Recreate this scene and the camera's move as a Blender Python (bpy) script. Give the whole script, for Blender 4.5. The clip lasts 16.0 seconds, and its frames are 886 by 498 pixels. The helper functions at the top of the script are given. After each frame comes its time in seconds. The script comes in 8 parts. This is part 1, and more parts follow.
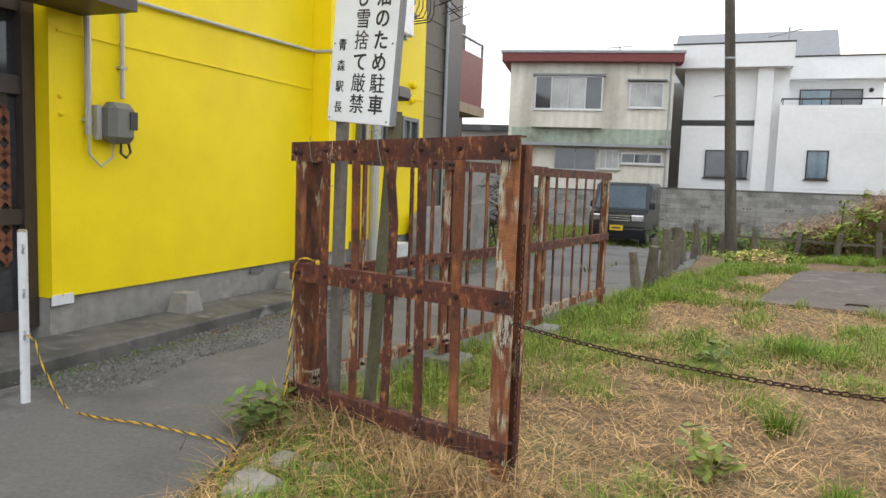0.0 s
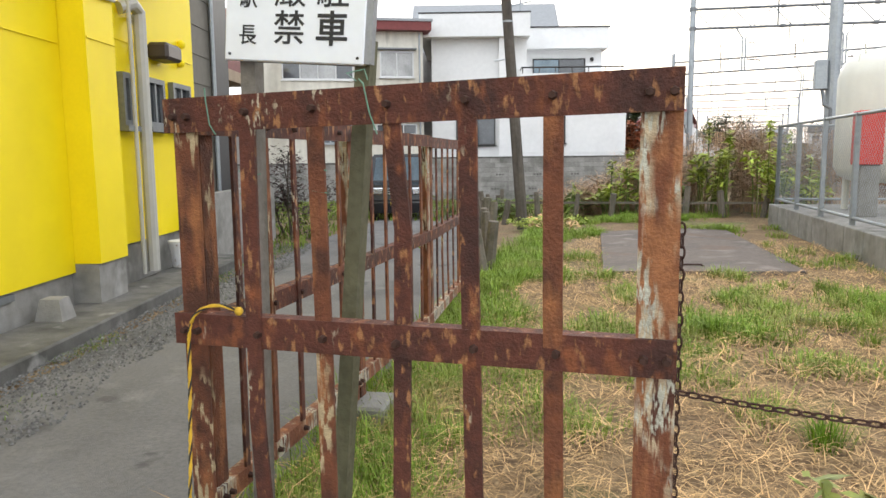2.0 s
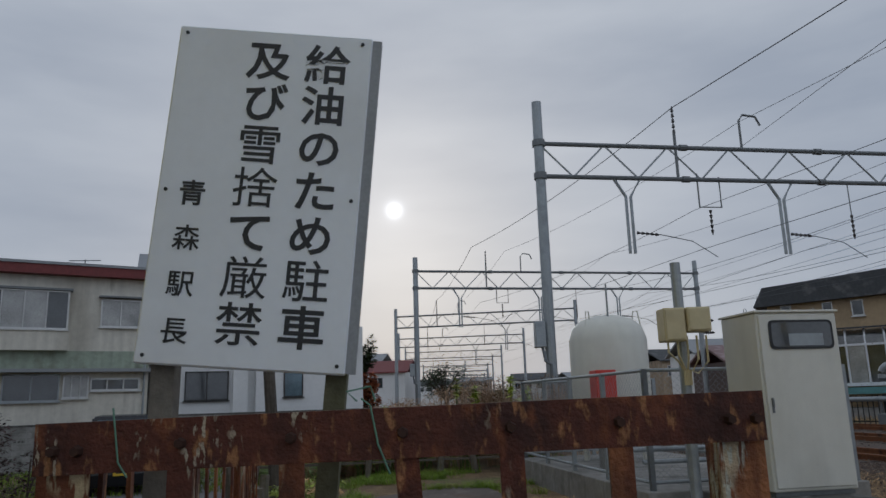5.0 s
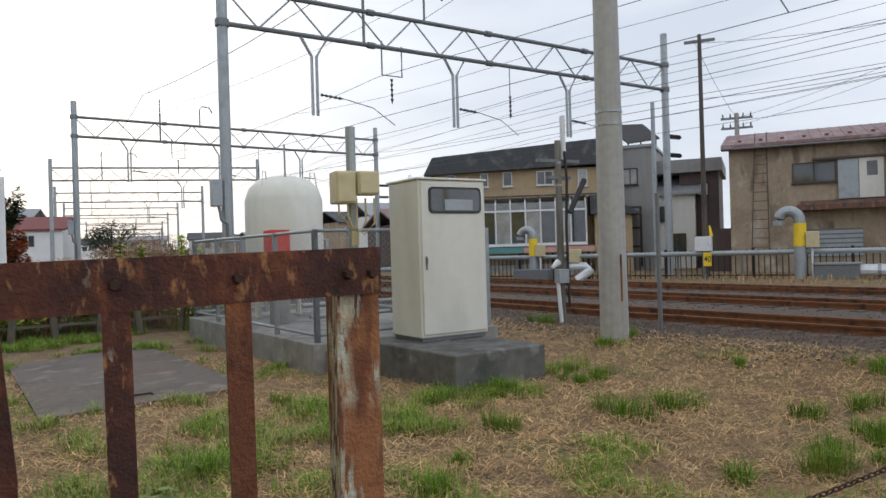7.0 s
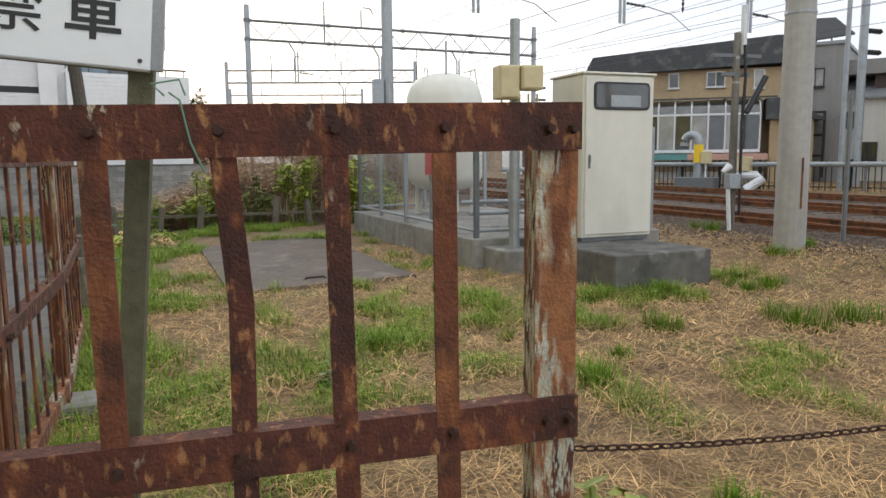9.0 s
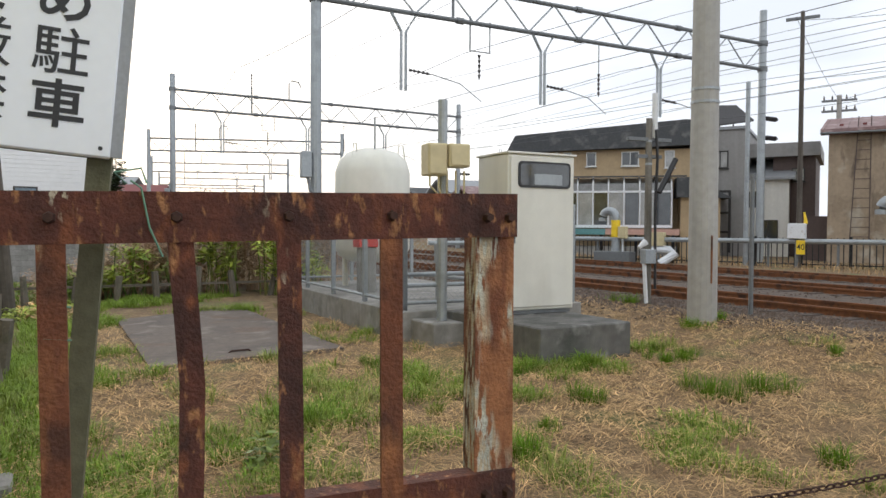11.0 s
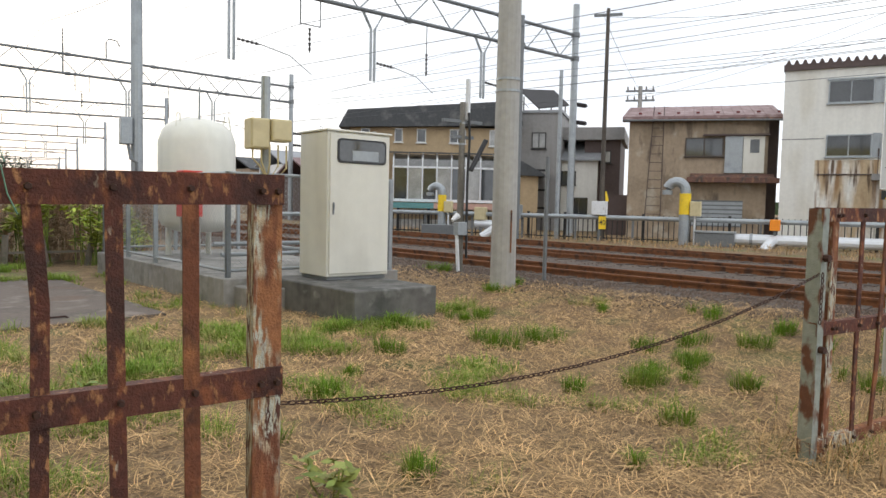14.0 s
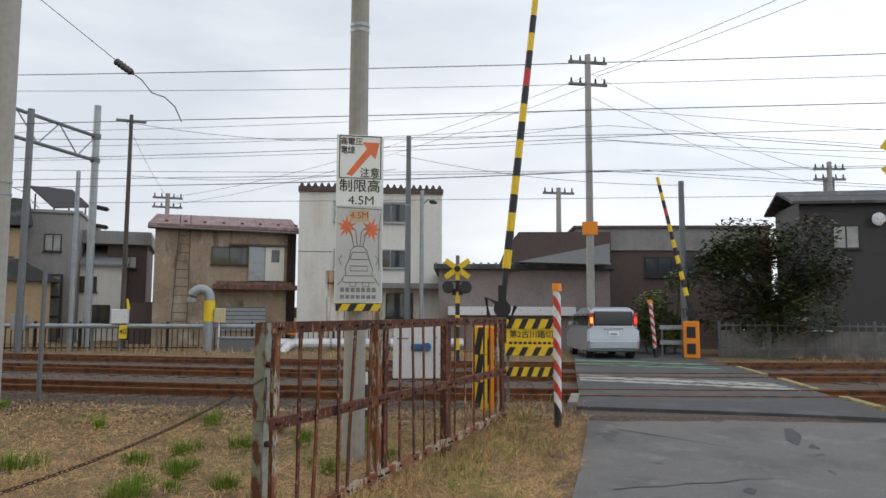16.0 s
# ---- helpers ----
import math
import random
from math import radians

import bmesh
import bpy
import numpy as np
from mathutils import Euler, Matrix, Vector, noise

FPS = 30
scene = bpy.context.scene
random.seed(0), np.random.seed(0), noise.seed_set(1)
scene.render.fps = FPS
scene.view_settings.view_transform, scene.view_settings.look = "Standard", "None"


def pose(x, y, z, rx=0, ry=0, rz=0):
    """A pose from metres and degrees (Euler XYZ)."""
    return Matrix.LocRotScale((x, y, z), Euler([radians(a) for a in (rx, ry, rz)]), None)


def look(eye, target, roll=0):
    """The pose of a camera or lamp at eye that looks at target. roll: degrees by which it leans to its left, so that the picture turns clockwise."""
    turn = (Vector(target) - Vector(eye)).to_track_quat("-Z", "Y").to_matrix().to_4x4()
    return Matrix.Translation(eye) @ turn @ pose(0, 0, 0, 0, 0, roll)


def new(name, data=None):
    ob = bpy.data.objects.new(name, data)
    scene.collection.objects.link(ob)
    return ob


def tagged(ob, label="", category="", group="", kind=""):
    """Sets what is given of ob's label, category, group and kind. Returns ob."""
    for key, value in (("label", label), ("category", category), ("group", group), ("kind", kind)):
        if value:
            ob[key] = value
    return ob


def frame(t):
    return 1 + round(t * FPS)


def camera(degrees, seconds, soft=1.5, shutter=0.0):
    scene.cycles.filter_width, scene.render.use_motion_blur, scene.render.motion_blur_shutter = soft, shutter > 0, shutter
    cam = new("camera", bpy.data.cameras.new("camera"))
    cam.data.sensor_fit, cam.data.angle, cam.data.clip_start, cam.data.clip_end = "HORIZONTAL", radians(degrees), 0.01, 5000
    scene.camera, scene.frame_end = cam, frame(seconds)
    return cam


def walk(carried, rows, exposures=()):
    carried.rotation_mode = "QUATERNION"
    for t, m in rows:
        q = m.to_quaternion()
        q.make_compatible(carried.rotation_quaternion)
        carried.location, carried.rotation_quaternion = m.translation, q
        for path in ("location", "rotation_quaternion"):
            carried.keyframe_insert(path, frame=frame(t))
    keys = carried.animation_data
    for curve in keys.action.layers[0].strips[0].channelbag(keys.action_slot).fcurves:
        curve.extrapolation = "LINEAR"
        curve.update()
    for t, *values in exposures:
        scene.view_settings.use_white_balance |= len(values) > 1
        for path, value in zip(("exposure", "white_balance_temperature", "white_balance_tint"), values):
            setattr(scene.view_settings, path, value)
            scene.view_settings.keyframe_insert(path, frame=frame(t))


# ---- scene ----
cam = camera(63.0, 16.0)
PATH = [
    (0, (0.027, 1.67, 1.414), (-1.262, 3.186, 1.218), 2.1),
    (0.5, (-0.378, 1.864, 1.377), (-1.432, 3.549, 1.156), -0.2),
    (1, (-0.868, 2.083, 1.369), (-1.826, 3.82, 1.114), 1.2),
    (1.5, (-1.342, 2.196, 1.393), (-2.109, 4.021, 1.105), 0.5),
    (2, (-1.71, 2.361, 1.398), (-2.373, 4.23, 1.143), -0.6),
    (2.5, (-2.129, 2.442, 1.507), (-2.643, 4.372, 1.61), -0.9),
    (3, (-2.391, 2.541, 1.574), (-2.651, 4.502, 1.867), -1.5),
    (5.5, (-2.505, 2.666, 1.608), (-2.189, 4.599, 2.011), -2.5),
    (6, (-2.395, 2.681, 1.599), (-1.718, 4.56, 1.705), -2.9),
    (6.5, (-2.413, 2.631, 1.599), (-1.553, 4.437, 1.617), -2.4),
    (7, (-2.366, 2.692, 1.596), (-1.464, 4.477, 1.598), -1.7),
    (7.5, (-2.347, 2.811, 1.597), (-1.445, 4.596, 1.594), -0.7),
    (8, (-2.454, 2.779, 1.483), (-1.96, 4.688, 1.15), -0.4),
    (10.5, (-2.492, 2.66, 1.501), (-1.885, 4.565, 1.438), 0.7),
    (11, (-2.547, 2.637, 1.519), (-1.84, 4.506, 1.465), 0.3),
    (11.5, (-2.561, 2.637, 1.521), (-1.796, 4.485, 1.508), 0.2),
    (12, (-2.572, 2.573, 1.511), (-1.518, 4.273, 1.499), 0.6),
    (12.5, (-2.567, 2.468, 1.496), (-1.134, 3.862, 1.438), 1.6),
    (13, (-2.507, 2.314, 1.482), (-1.078, 3.712, 1.413), 2.0),
    (13.5, (-2.509, 2.083, 1.505), (-1.309, 3.679, 1.395), 1.9),
    (14, (-2.694, 1.803, 1.515), (-1.587, 3.464, 1.393), 1.3),
    (14.5, (-2.679, 1.443, 1.534), (-1.529, 3.076, 1.432), 1.1),
    (15, (-2.671, 1.246, 1.577), (-1.248, 2.65, 1.562), 2.0),
    (15.5, (-2.78, 1.151, 1.591), (-1.105, 2.231, 1.755), 1.2),
    (16, (-2.825, 1.095, 1.6), (-0.966, 1.81, 1.785), 0.3),
]
EXPOSURES = [(0, 0.42, 6550, 10), (0.4, 0.62, 6550, 10), (1.8, 0.7, 6550, 10), (2.3, 0.5, 6450, 10), (2.7, -0.1, 6250, 10), (3.05, -0.9, 5900, 10), (5.3, -1.4, 5800, 10), (5.7, -1.35, 5800, 10), (6.1, -1.15, 5850, 10), (6.6, -0.5, 6050, 10), (7.2, -0.28, 6250, 10), (7.8, -0.08, 6450, 10), (10.5, 0.08, 6500, 10), (11.5, -0.02, 6450, 10), (12.3, 0.02, 6450, 10), (13, 0.2, 6550, 10), (14.6, 0.2, 6550, 10), (15.2, 0.0, 6500, 10), (16, -0.3, 6450, 10)]
walk(cam, [(t, look(eye, target, roll)) for t, eye, target, roll in PATH], EXPOSURES)

# ---- world and sun ----
SUN = Vector((-0.024, 0.966, 0.257)).normalized()


def make_world():
    w = bpy.data.worlds.new("overcast_sky")
    scene.world = w
    w.use_nodes = True
    nt = w.node_tree
    nt.nodes.clear()
    N, L = nt.nodes.new, nt.links.new
    out, bg = N("ShaderNodeOutputWorld"), N("ShaderNodeBackground")
    sky = N("ShaderNodeTexSky")
    sky.sky_type, sky.sun_disc, sky.sun_elevation, sky.sun_rotation = "NISHITA", False, radians(14.9), radians(-1.4)
    sky.air_density, sky.dust_density = 1.0, 3.0
    dim = N("ShaderNodeMix")
    dim.data_type, dim.blend_type = "RGBA", "MULTIPLY"
    dim.inputs[0].default_value = 1.0
    L(sky.outputs[0], dim.inputs[6])
    dim.inputs[7].default_value = (0.1, 0.1, 0.1, 1)
    co, mp, no, ramp = N("ShaderNodeTexCoord"), N("ShaderNodeMapping"), N("ShaderNodeTexNoise"), N("ShaderNodeValToRGB")
    mp.inputs["Scale"].default_value = (1.3, 1.3, 5.0)
    no.inputs["Scale"].default_value, no.inputs["Detail"].default_value = 1.6, 5.0
    ramp.color_ramp.elements[0].position, ramp.color_ramp.elements[0].color = 0.32, (0.80, 0.85, 0.93, 1)
    ramp.color_ramp.elements[1].position, ramp.color_ramp.elements[1].color = 0.68, (1.16, 1.18, 1.2, 1)
    L(co.outputs["Generated"], mp.inputs[0]), L(mp.outputs[0], no.inputs[0]), L(no.outputs[0], ramp.inputs[0])
    mix = N("ShaderNodeMix")
    mix.data_type = "RGBA"
    mix.inputs[0].default_value = 0.9
    L(dim.outputs[2], mix.inputs[6]), L(ramp.outputs[0], mix.inputs[7])
    # the sun behind thin cloud: a wide halo and a small pale disc
    dot = N("ShaderNodeVectorMath")
    dot.operation = "DOT_PRODUCT"
    dot.inputs[1].default_value = SUN
    L(co.outputs["Generated"], dot.inputs[0])
    add = mix.outputs[2]
    for power, amount, tint in ((40.0, 0.06, (1, 0.98, 0.95)), (300.0, 0.14, (1, 0.97, 0.92)), (5000.0, 0.22, (1, 0.97, 0.92)), (26000.0, 2.2, (1, 0.98, 0.94))):
        clampn, pw, sc, a = N("ShaderNodeMath"), N("ShaderNodeMath"), N("ShaderNodeVectorMath"), N("ShaderNodeVectorMath")
        clampn.operation, pw.operation, sc.operation, a.operation = "MAXIMUM", "POWER", "SCALE", "ADD"
        clampn.inputs[1].default_value, pw.inputs[1].default_value = 0.0, power
        sc.inputs[0].default_value = [c * amount for c in tint]
        L(dot.outputs["Value"], clampn.inputs[0]), L(clampn.outputs[0], pw.inputs[0]), L(pw.outputs[0], sc.inputs["Scale"])
        L(add, a.inputs[0]), L(sc.outputs[0], a.inputs[1])
        add = a.outputs[0]
    # smooth brightening of the sky opposite the veiled sun, added to light south-facing sides
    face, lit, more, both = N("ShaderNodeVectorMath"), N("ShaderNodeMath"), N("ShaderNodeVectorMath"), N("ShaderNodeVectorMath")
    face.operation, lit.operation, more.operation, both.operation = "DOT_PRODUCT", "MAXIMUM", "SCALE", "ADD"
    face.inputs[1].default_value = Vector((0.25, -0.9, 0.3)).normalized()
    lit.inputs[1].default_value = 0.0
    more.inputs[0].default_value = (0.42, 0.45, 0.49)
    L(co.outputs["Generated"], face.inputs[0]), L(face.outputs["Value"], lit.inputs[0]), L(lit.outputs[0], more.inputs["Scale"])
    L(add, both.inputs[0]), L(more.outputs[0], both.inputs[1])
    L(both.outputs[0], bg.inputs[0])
    bg.inputs[1].default_value = 1.15
    L(bg.outputs[0], out.inputs[0])
    sun = new("sun", bpy.data.lights.new("sun", "SUN"))
    sun.data.energy, sun.data.angle, sun.data.color = 0.5, radians(14), (1, 0.96, 0.9)
    sun.matrix_world = look((0, 60, 30), Vector((0, 60, 30)) - SUN)


make_world()


# ---- materials ----
def mat(name, base, rough=0.7, metal=0.0, spots=(), grain=0.12, scale=8.0, bump=0.0, bscale=60.0, per=0.0, streak=0.0, alpha=None, spec=0.5):
    """A base colour varied at two scales; spots are (colour, noise scale, from, to, stretch in z) laid over it."""
    m = bpy.data.materials.new(name)
    m.use_nodes = True
    nt = m.node_tree
    N, L = nt.nodes.new, nt.links.new
    b = nt.nodes["Principled BSDF"]
    b.inputs["Roughness"].default_value, b.inputs["Metallic"].default_value = rough, metal
    b.inputs["Specular IOR Level"].default_value = spec
    co = N("ShaderNodeTexCoord")
    geo = N("ShaderNodeNewGeometry")
    rgb = N("ShaderNodeRGB")
    rgb.outputs[0].default_value = (*base, 1)
    col = rgb.outputs[0]

    def noise(sc, detail=4.0, stretch=1.0):
        mp, no = N("ShaderNodeMapping"), N("ShaderNodeTexNoise")
        mp.inputs["Scale"].default_value = (1, 1, stretch)
        no.inputs["Scale"].default_value, no.inputs["Detail"].default_value = sc, detail
        L(geo.outputs["Position"], mp.inputs[0]), L(mp.outputs[0], no.inputs[0])
        return no.outputs[0]

    def scaled(fac, lo, hi):
        r = N("ShaderNodeMapRange")
        r.inputs[1].default_value, r.inputs[2].default_value = 0.3, 0.7
        r.inputs[3].default_value, r.inputs[4].default_value = lo, hi
        L(fac, r.inputs[0])
        return r.outputs[0]

    def times(c, f):
        v = N("ShaderNodeVectorMath")
        v.operation = "SCALE"
        L(c, v.inputs[0]), L(f, v.inputs["Scale"])
        return v.outputs[0]

    for colour, sc, lo, hi, *st in spots:
        r, mx = N("ShaderNodeMapRange"), N("ShaderNodeMix")
        r.inputs[1].default_value, r.inputs[2].default_value = lo, hi
        L(noise(sc, 6.0, st[0] if st else 1.0), r.inputs[0])
        fac = r.outputs[0]
        if len(st) > 1:
            # flakes held together in larger patches
            wide, both = N("ShaderNodeMapRange"), N("ShaderNodeMath")
            wide.inputs[1].default_value, wide.inputs[2].default_value = st[2], st[3]
            both.operation = "MULTIPLY"
            L(noise(st[1], 3.0, 0.4), wide.inputs[0]), L(wide.outputs[0], both.inputs[0]), L(fac, both.inputs[1])
            fac = both.outputs[0]
        mx.data_type = "RGBA"
        L(fac, mx.inputs[0]), L(col, mx.inputs[6])
        mx.inputs[7].default_value = (*colour, 1)
        col = mx.outputs[2]
    if grain:
        col = times(col, scaled(noise(scale), 1 - grain, 1 + grain))
        col = times(col, scaled(noise(scale * 14, 2.0), 1 - grain * 0.6, 1 + grain * 0.6))
    if streak:
        col = times(col, scaled(noise(5.0, 3.0, 0.06), 1 - streak, 1 + streak * 0.4))
    if per:
        oi = N("ShaderNodeObjectInfo")
        r = N("ShaderNodeMapRange")
        r.inputs[3].default_value, r.inputs[4].default_value = 1 - per, 1 + per
        L(oi.outputs["Random"], r.inputs[0])
        col = times(col, r.outputs[0])
        r2 = N("ShaderNodeMapRange")
        r2.inputs[3].default_value, r2.inputs[4].default_value = 1 - per, 1 + per
        L(geo.outputs["Random Per Island"], r2.inputs[0])
        col = times(col, r2.outputs[0])
    L(col, b.inputs["Base Color"])
    if bump:
        bp = N("ShaderNodeBump")
        bp.inputs["Strength"].default_value, bp.inputs["Distance"].default_value = bump, 0.01
        L(noise(bscale, 5.0), bp.inputs["Height"]), L(bp.outputs[0], b.inputs["Normal"])
    if alpha is not None:
        b.inputs["Alpha"].default_value = alpha
    return m


def glass_mat(name, tint, rough=0.06):
    m = mat(name, tint, rough, 0.0, grain=0.25, scale=1.5, spec=0.8)
    return m


RUST = mat("rusted_iron", (0.1, 0.031, 0.019), 0.82, 0.1, [((0.055, 0.021, 0.016), 6, 0.45, 0.6, 0.6), ((0.21, 0.068, 0.027), 13, 0.55, 0.68, 0.5), ((0.3, 0.14, 0.06), 38, 0.58, 0.66, 0.4), ((0.4, 0.34, 0.25), 70, 0.55, 0.6, 0.4, 9, 0.6, 0.66)], 0.26, 30, 0.6, 120)
RUST_PALE = mat("flaking_painted_iron", (0.16, 0.054, 0.024), 0.82, 0.05, [((0.075, 0.027, 0.017), 8, 0.5, 0.62, 0.4), ((0.27, 0.11, 0.045), 14, 0.5, 0.6, 0.2), ((0.42, 0.34, 0.23), 55, 0.49, 0.55, 0.16, 8, 0.47, 0.56), ((0.42, 0.42, 0.35), 100, 0.5, 0.56, 0.2, 8, 0.5, 0.58)], 0.22, 30, 0.7, 110)
RUST_WORN = mat("worn_painted_iron", (0.15, 0.05, 0.023), 0.82, 0.08, [((0.075, 0.028, 0.016), 8, 0.46, 0.6), ((0.28, 0.11, 0.042), 12, 0.52, 0.66, 0.3), ((0.42, 0.33, 0.2), 50, 0.52, 0.58, 0.25, 7, 0.56, 0.63)], 0.2, 30, 0.7, 110)
RUST_GREY = mat("grey_green_painted_iron", (0.24, 0.26, 0.23), 0.75, 0.1, [((0.12, 0.045, 0.022), 9, 0.52, 0.6, 0.5)], 0.15, 20, 0.4, 100)
BOLT = mat("rusty_bolt", (0.05, 0.022, 0.015), 0.8, 0.2, grain=0.3, scale=60)
YELLOW = mat("yellow_wall_paint", (0.86, 0.665, 0.004), 0.6, 0, [((0.80, 0.60, 0.004), 0.9, 0.5, 0.8)], 0.03, 3, 0.25, 220, spec=0.25)
CONCRETE = mat("weathered_concrete", (0.27, 0.26, 0.24), 0.9, 0, [((0.15, 0.145, 0.13), 1.6, 0.48, 0.7), ((0.36, 0.35, 0.33), 3.5, 0.56, 0.75)], 0.14, 9, 0.4, 70, streak=0.12)
CONCRETE_DARK = mat("dark_stained_concrete", (0.13, 0.125, 0.115), 0.9, 0, [((0.07, 0.07, 0.062), 2.2, 0.45, 0.65), ((0.26, 0.255, 0.24), 4, 0.6, 0.75)], 0.16, 9, 0.4, 70, streak=0.2)
POLE_CONCRETE = mat("pole_concrete", (0.36, 0.35, 0.325), 0.85, 0, [((0.27, 0.26, 0.24), 1.5, 0.5, 0.75, 0.3)], 0.08, 10, 0.2, 90, streak=0.1)
ASPHALT = mat("old_asphalt", (0.15, 0.145, 0.14), 0.9, 0, [((0.105, 0.102, 0.1), 0.9, 0.48, 0.65), ((0.19, 0.185, 0.178), 2.5, 0.56, 0.72), ((0.085, 0.082, 0.08), 1.3, 0.66, 0.69)], 0.14, 40, 0.5, 160)
ASPHALT_NEW = mat("dark_asphalt_deck", (0.062, 0.063, 0.066), 0.85, 0, [((0.1, 0.1, 0.1), 1.5, 0.52, 0.7)], 0.12, 40, 0.4, 160)
GREEN_PAINT = mat("worn_green_road_paint", (0.12, 0.26, 0.19), 0.8, 0, [((0.07, 0.09, 0.08), 4, 0.52, 0.62)], 0.12, 20)
WHITE_PAINT_ROAD = mat("worn_white_road_paint", (0.36, 0.35, 0.33), 0.85, 0, [((0.12, 0.12, 0.115), 5, 0.5, 0.62)], 0.12, 20)
WHITE_SIGN = mat("white_sign_enamel", (0.82, 0.85, 0.88), 0.35, 0, [((0.7, 0.71, 0.71), 2, 0.5, 0.8)], 0.02, 3)
BLACK_INK = mat("black_lettering", (0.02, 0.021, 0.024), 0.5, grain=0.05)
SIGN_BACK = mat("grey_sign_edge", (0.28, 0.29, 0.3), 0.5, 0.3)
WOOD_GREY = mat("weathered_grey_wood", (0.2, 0.185, 0.16), 0.9, 0, [((0.11, 0.1, 0.08), 6, 0.48, 0.66, 0.12)], 0.16, 30, 0.4, 60, streak=0.2)
WOOD_GREEN = mat("mossy_wood_post", (0.13, 0.125, 0.075), 0.9, 0, [((0.08, 0.085, 0.045), 4, 0.45, 0.65, 0.2)], 0.16, 30, 0.4, 60, streak=0.2)
STUB_WOOD = mat("weathered_stub_post", (0.135, 0.115, 0.092), 0.95, 0, [((0.09, 0.085, 0.06), 7, 0.48, 0.66)], 0.16, 30, 0.4, 60, per=0.15)
CREAM = mat("cream_cabinet_paint", (0.66, 0.645, 0.575), 0.5, 0, [((0.56, 0.54, 0.47), 1.3, 0.52, 0.8, 0.4)], 0.03, 5, streak=0.04)
CREAM_DARK = mat("yellowed_box_paint", (0.55, 0.47, 0.28), 0.5, 0, [((0.46, 0.38, 0.22), 5, 0.5, 0.8)], 0.05, 9)
TANK_WHITE = mat("off_white_tank_paint", (0.69, 0.68, 0.61), 0.5, 0, [((0.58, 0.56, 0.48), 1.2, 0.55, 0.8, 0.3)], 0.03, 5, streak=0.05)
GALV = mat("galvanised_steel", (0.34, 0.365, 0.38), 0.5, 0.5, [((0.26, 0.28, 0.29), 3, 0.5, 0.75)], 0.08, 20)
GALV_DARK = mat("dull_grey_steel", (0.17, 0.18, 0.185), 0.6, 0.4, grain=0.12, scale=15)
PIPE_WHITE = mat("pale_insulated_pipe", (0.66, 0.68, 0.7), 0.4, 0.2, grain=0.05, scale=6)
BLACK_METAL = mat("black_painted_metal", (0.022, 0.022, 0.024), 0.5, 0.1, grain=0.15, scale=20)
INSULATOR = mat("brown_grey_porcelain", (0.05, 0.045, 0.045), 0.25, 0, grain=0.1)
WIRE = mat("dark_wire", (0.11, 0.115, 0.125), 0.6, 0.4, grain=0)
RAIL = mat("rusty_rail_side", (0.2, 0.078, 0.03), 0.8, 0.2, [((0.07, 0.034, 0.02), 4, 0.48, 0.66)], 0.15, 20)
RAIL_TOP = mat("worn_rail_head", (0.3, 0.28, 0.27), 0.35, 0.7, grain=0.1, scale=10)
KERB_WORN = mat("worn_yellow_kerb", (0.3, 0.24, 0.1), 0.85, 0, [((0.16, 0.14, 0.11), 4, 0.48, 0.62)], 0.2, 15)
SLEEPER = mat("brown_sleeper", (0.062, 0.046, 0.036), 0.9, 0, grain=0.2, scale=12, per=0.2)
BALLAST = mat("rusty_ballast", (0.08, 0.055, 0.041), 0.95, 0, [((0.13, 0.098, 0.075), 25, 0.5, 0.62), ((0.06, 0.048, 0.04), 14, 0.52, 0.66)], 0.25, 50, 0.9, 40, per=0.3)
GRAVEL = mat("grey_gravel", (0.18, 0.175, 0.165), 0.95, 0, [((0.27, 0.265, 0.25), 40, 0.5, 0.64), ((0.09, 0.085, 0.08), 30, 0.55, 0.66)], 0.2, 60, 0.9, 60, per=0.35)
GROUND = mat("straw_strewn_ground", (0.15, 0.093, 0.046), 0.97, 0, [((0.11, 0.075, 0.042), 1.1, 0.5, 0.68), ((0.23, 0.155, 0.08), 3.2, 0.5, 0.66), ((0.105, 0.12, 0.036), 0.75, 0.55, 0.66), ((0.32, 0.225, 0.12), 30, 0.54, 0.66)], 0.26, 45, 0.9, 45)
STRAW = mat("dry_cut_grass", (0.6, 0.39, 0.18), 0.9, 0, [((0.34, 0.21, 0.1), 2.2, 0.5, 0.68)], grain=0.2, scale=3, per=0.65)
GRASS = mat("green_grass_blades", (0.165, 0.25, 0.03), 0.75, 0, [((0.27, 0.27, 0.08), 1.4, 0.5, 0.72)], 0.15, 3, per=0.4, spec=0.3)
GRASS_DEEP = mat("vivid_green_tuft_blades", (0.19, 0.35, 0.025), 0.85, 0, [((0.32, 0.38, 0.07), 2.5, 0.5, 0.7)], 0.15, 3, per=0.4, spec=0.2)
WEED = mat("weed_leaves", (0.12, 0.175, 0.032), 0.7, 0, [((0.24, 0.23, 0.05), 1.1, 0.5, 0.66)], 0.18, 4, per=0.35)
WEED_LIGHT = mat("yellow_green_leaves", (0.36, 0.42, 0.05), 0.65, 0, [((0.13, 0.2, 0.03), 2, 0.5, 0.68)], 0.15, 4, per=0.25)
BRUSH_DRY = mat("withered_brown_brush", (0.38, 0.25, 0.155), 0.95, 0, [((0.2, 0.18, 0.065), 1.2, 0.52, 0.7)], 0.2, 4, per=0.3)
LEAF_DARK = mat("dark_tree_leaves", (0.03, 0.05, 0.016), 0.7, 0, [((0.06, 0.082, 0.024), 1.2, 0.5, 0.7)], 0.2, 4, per=0.35)
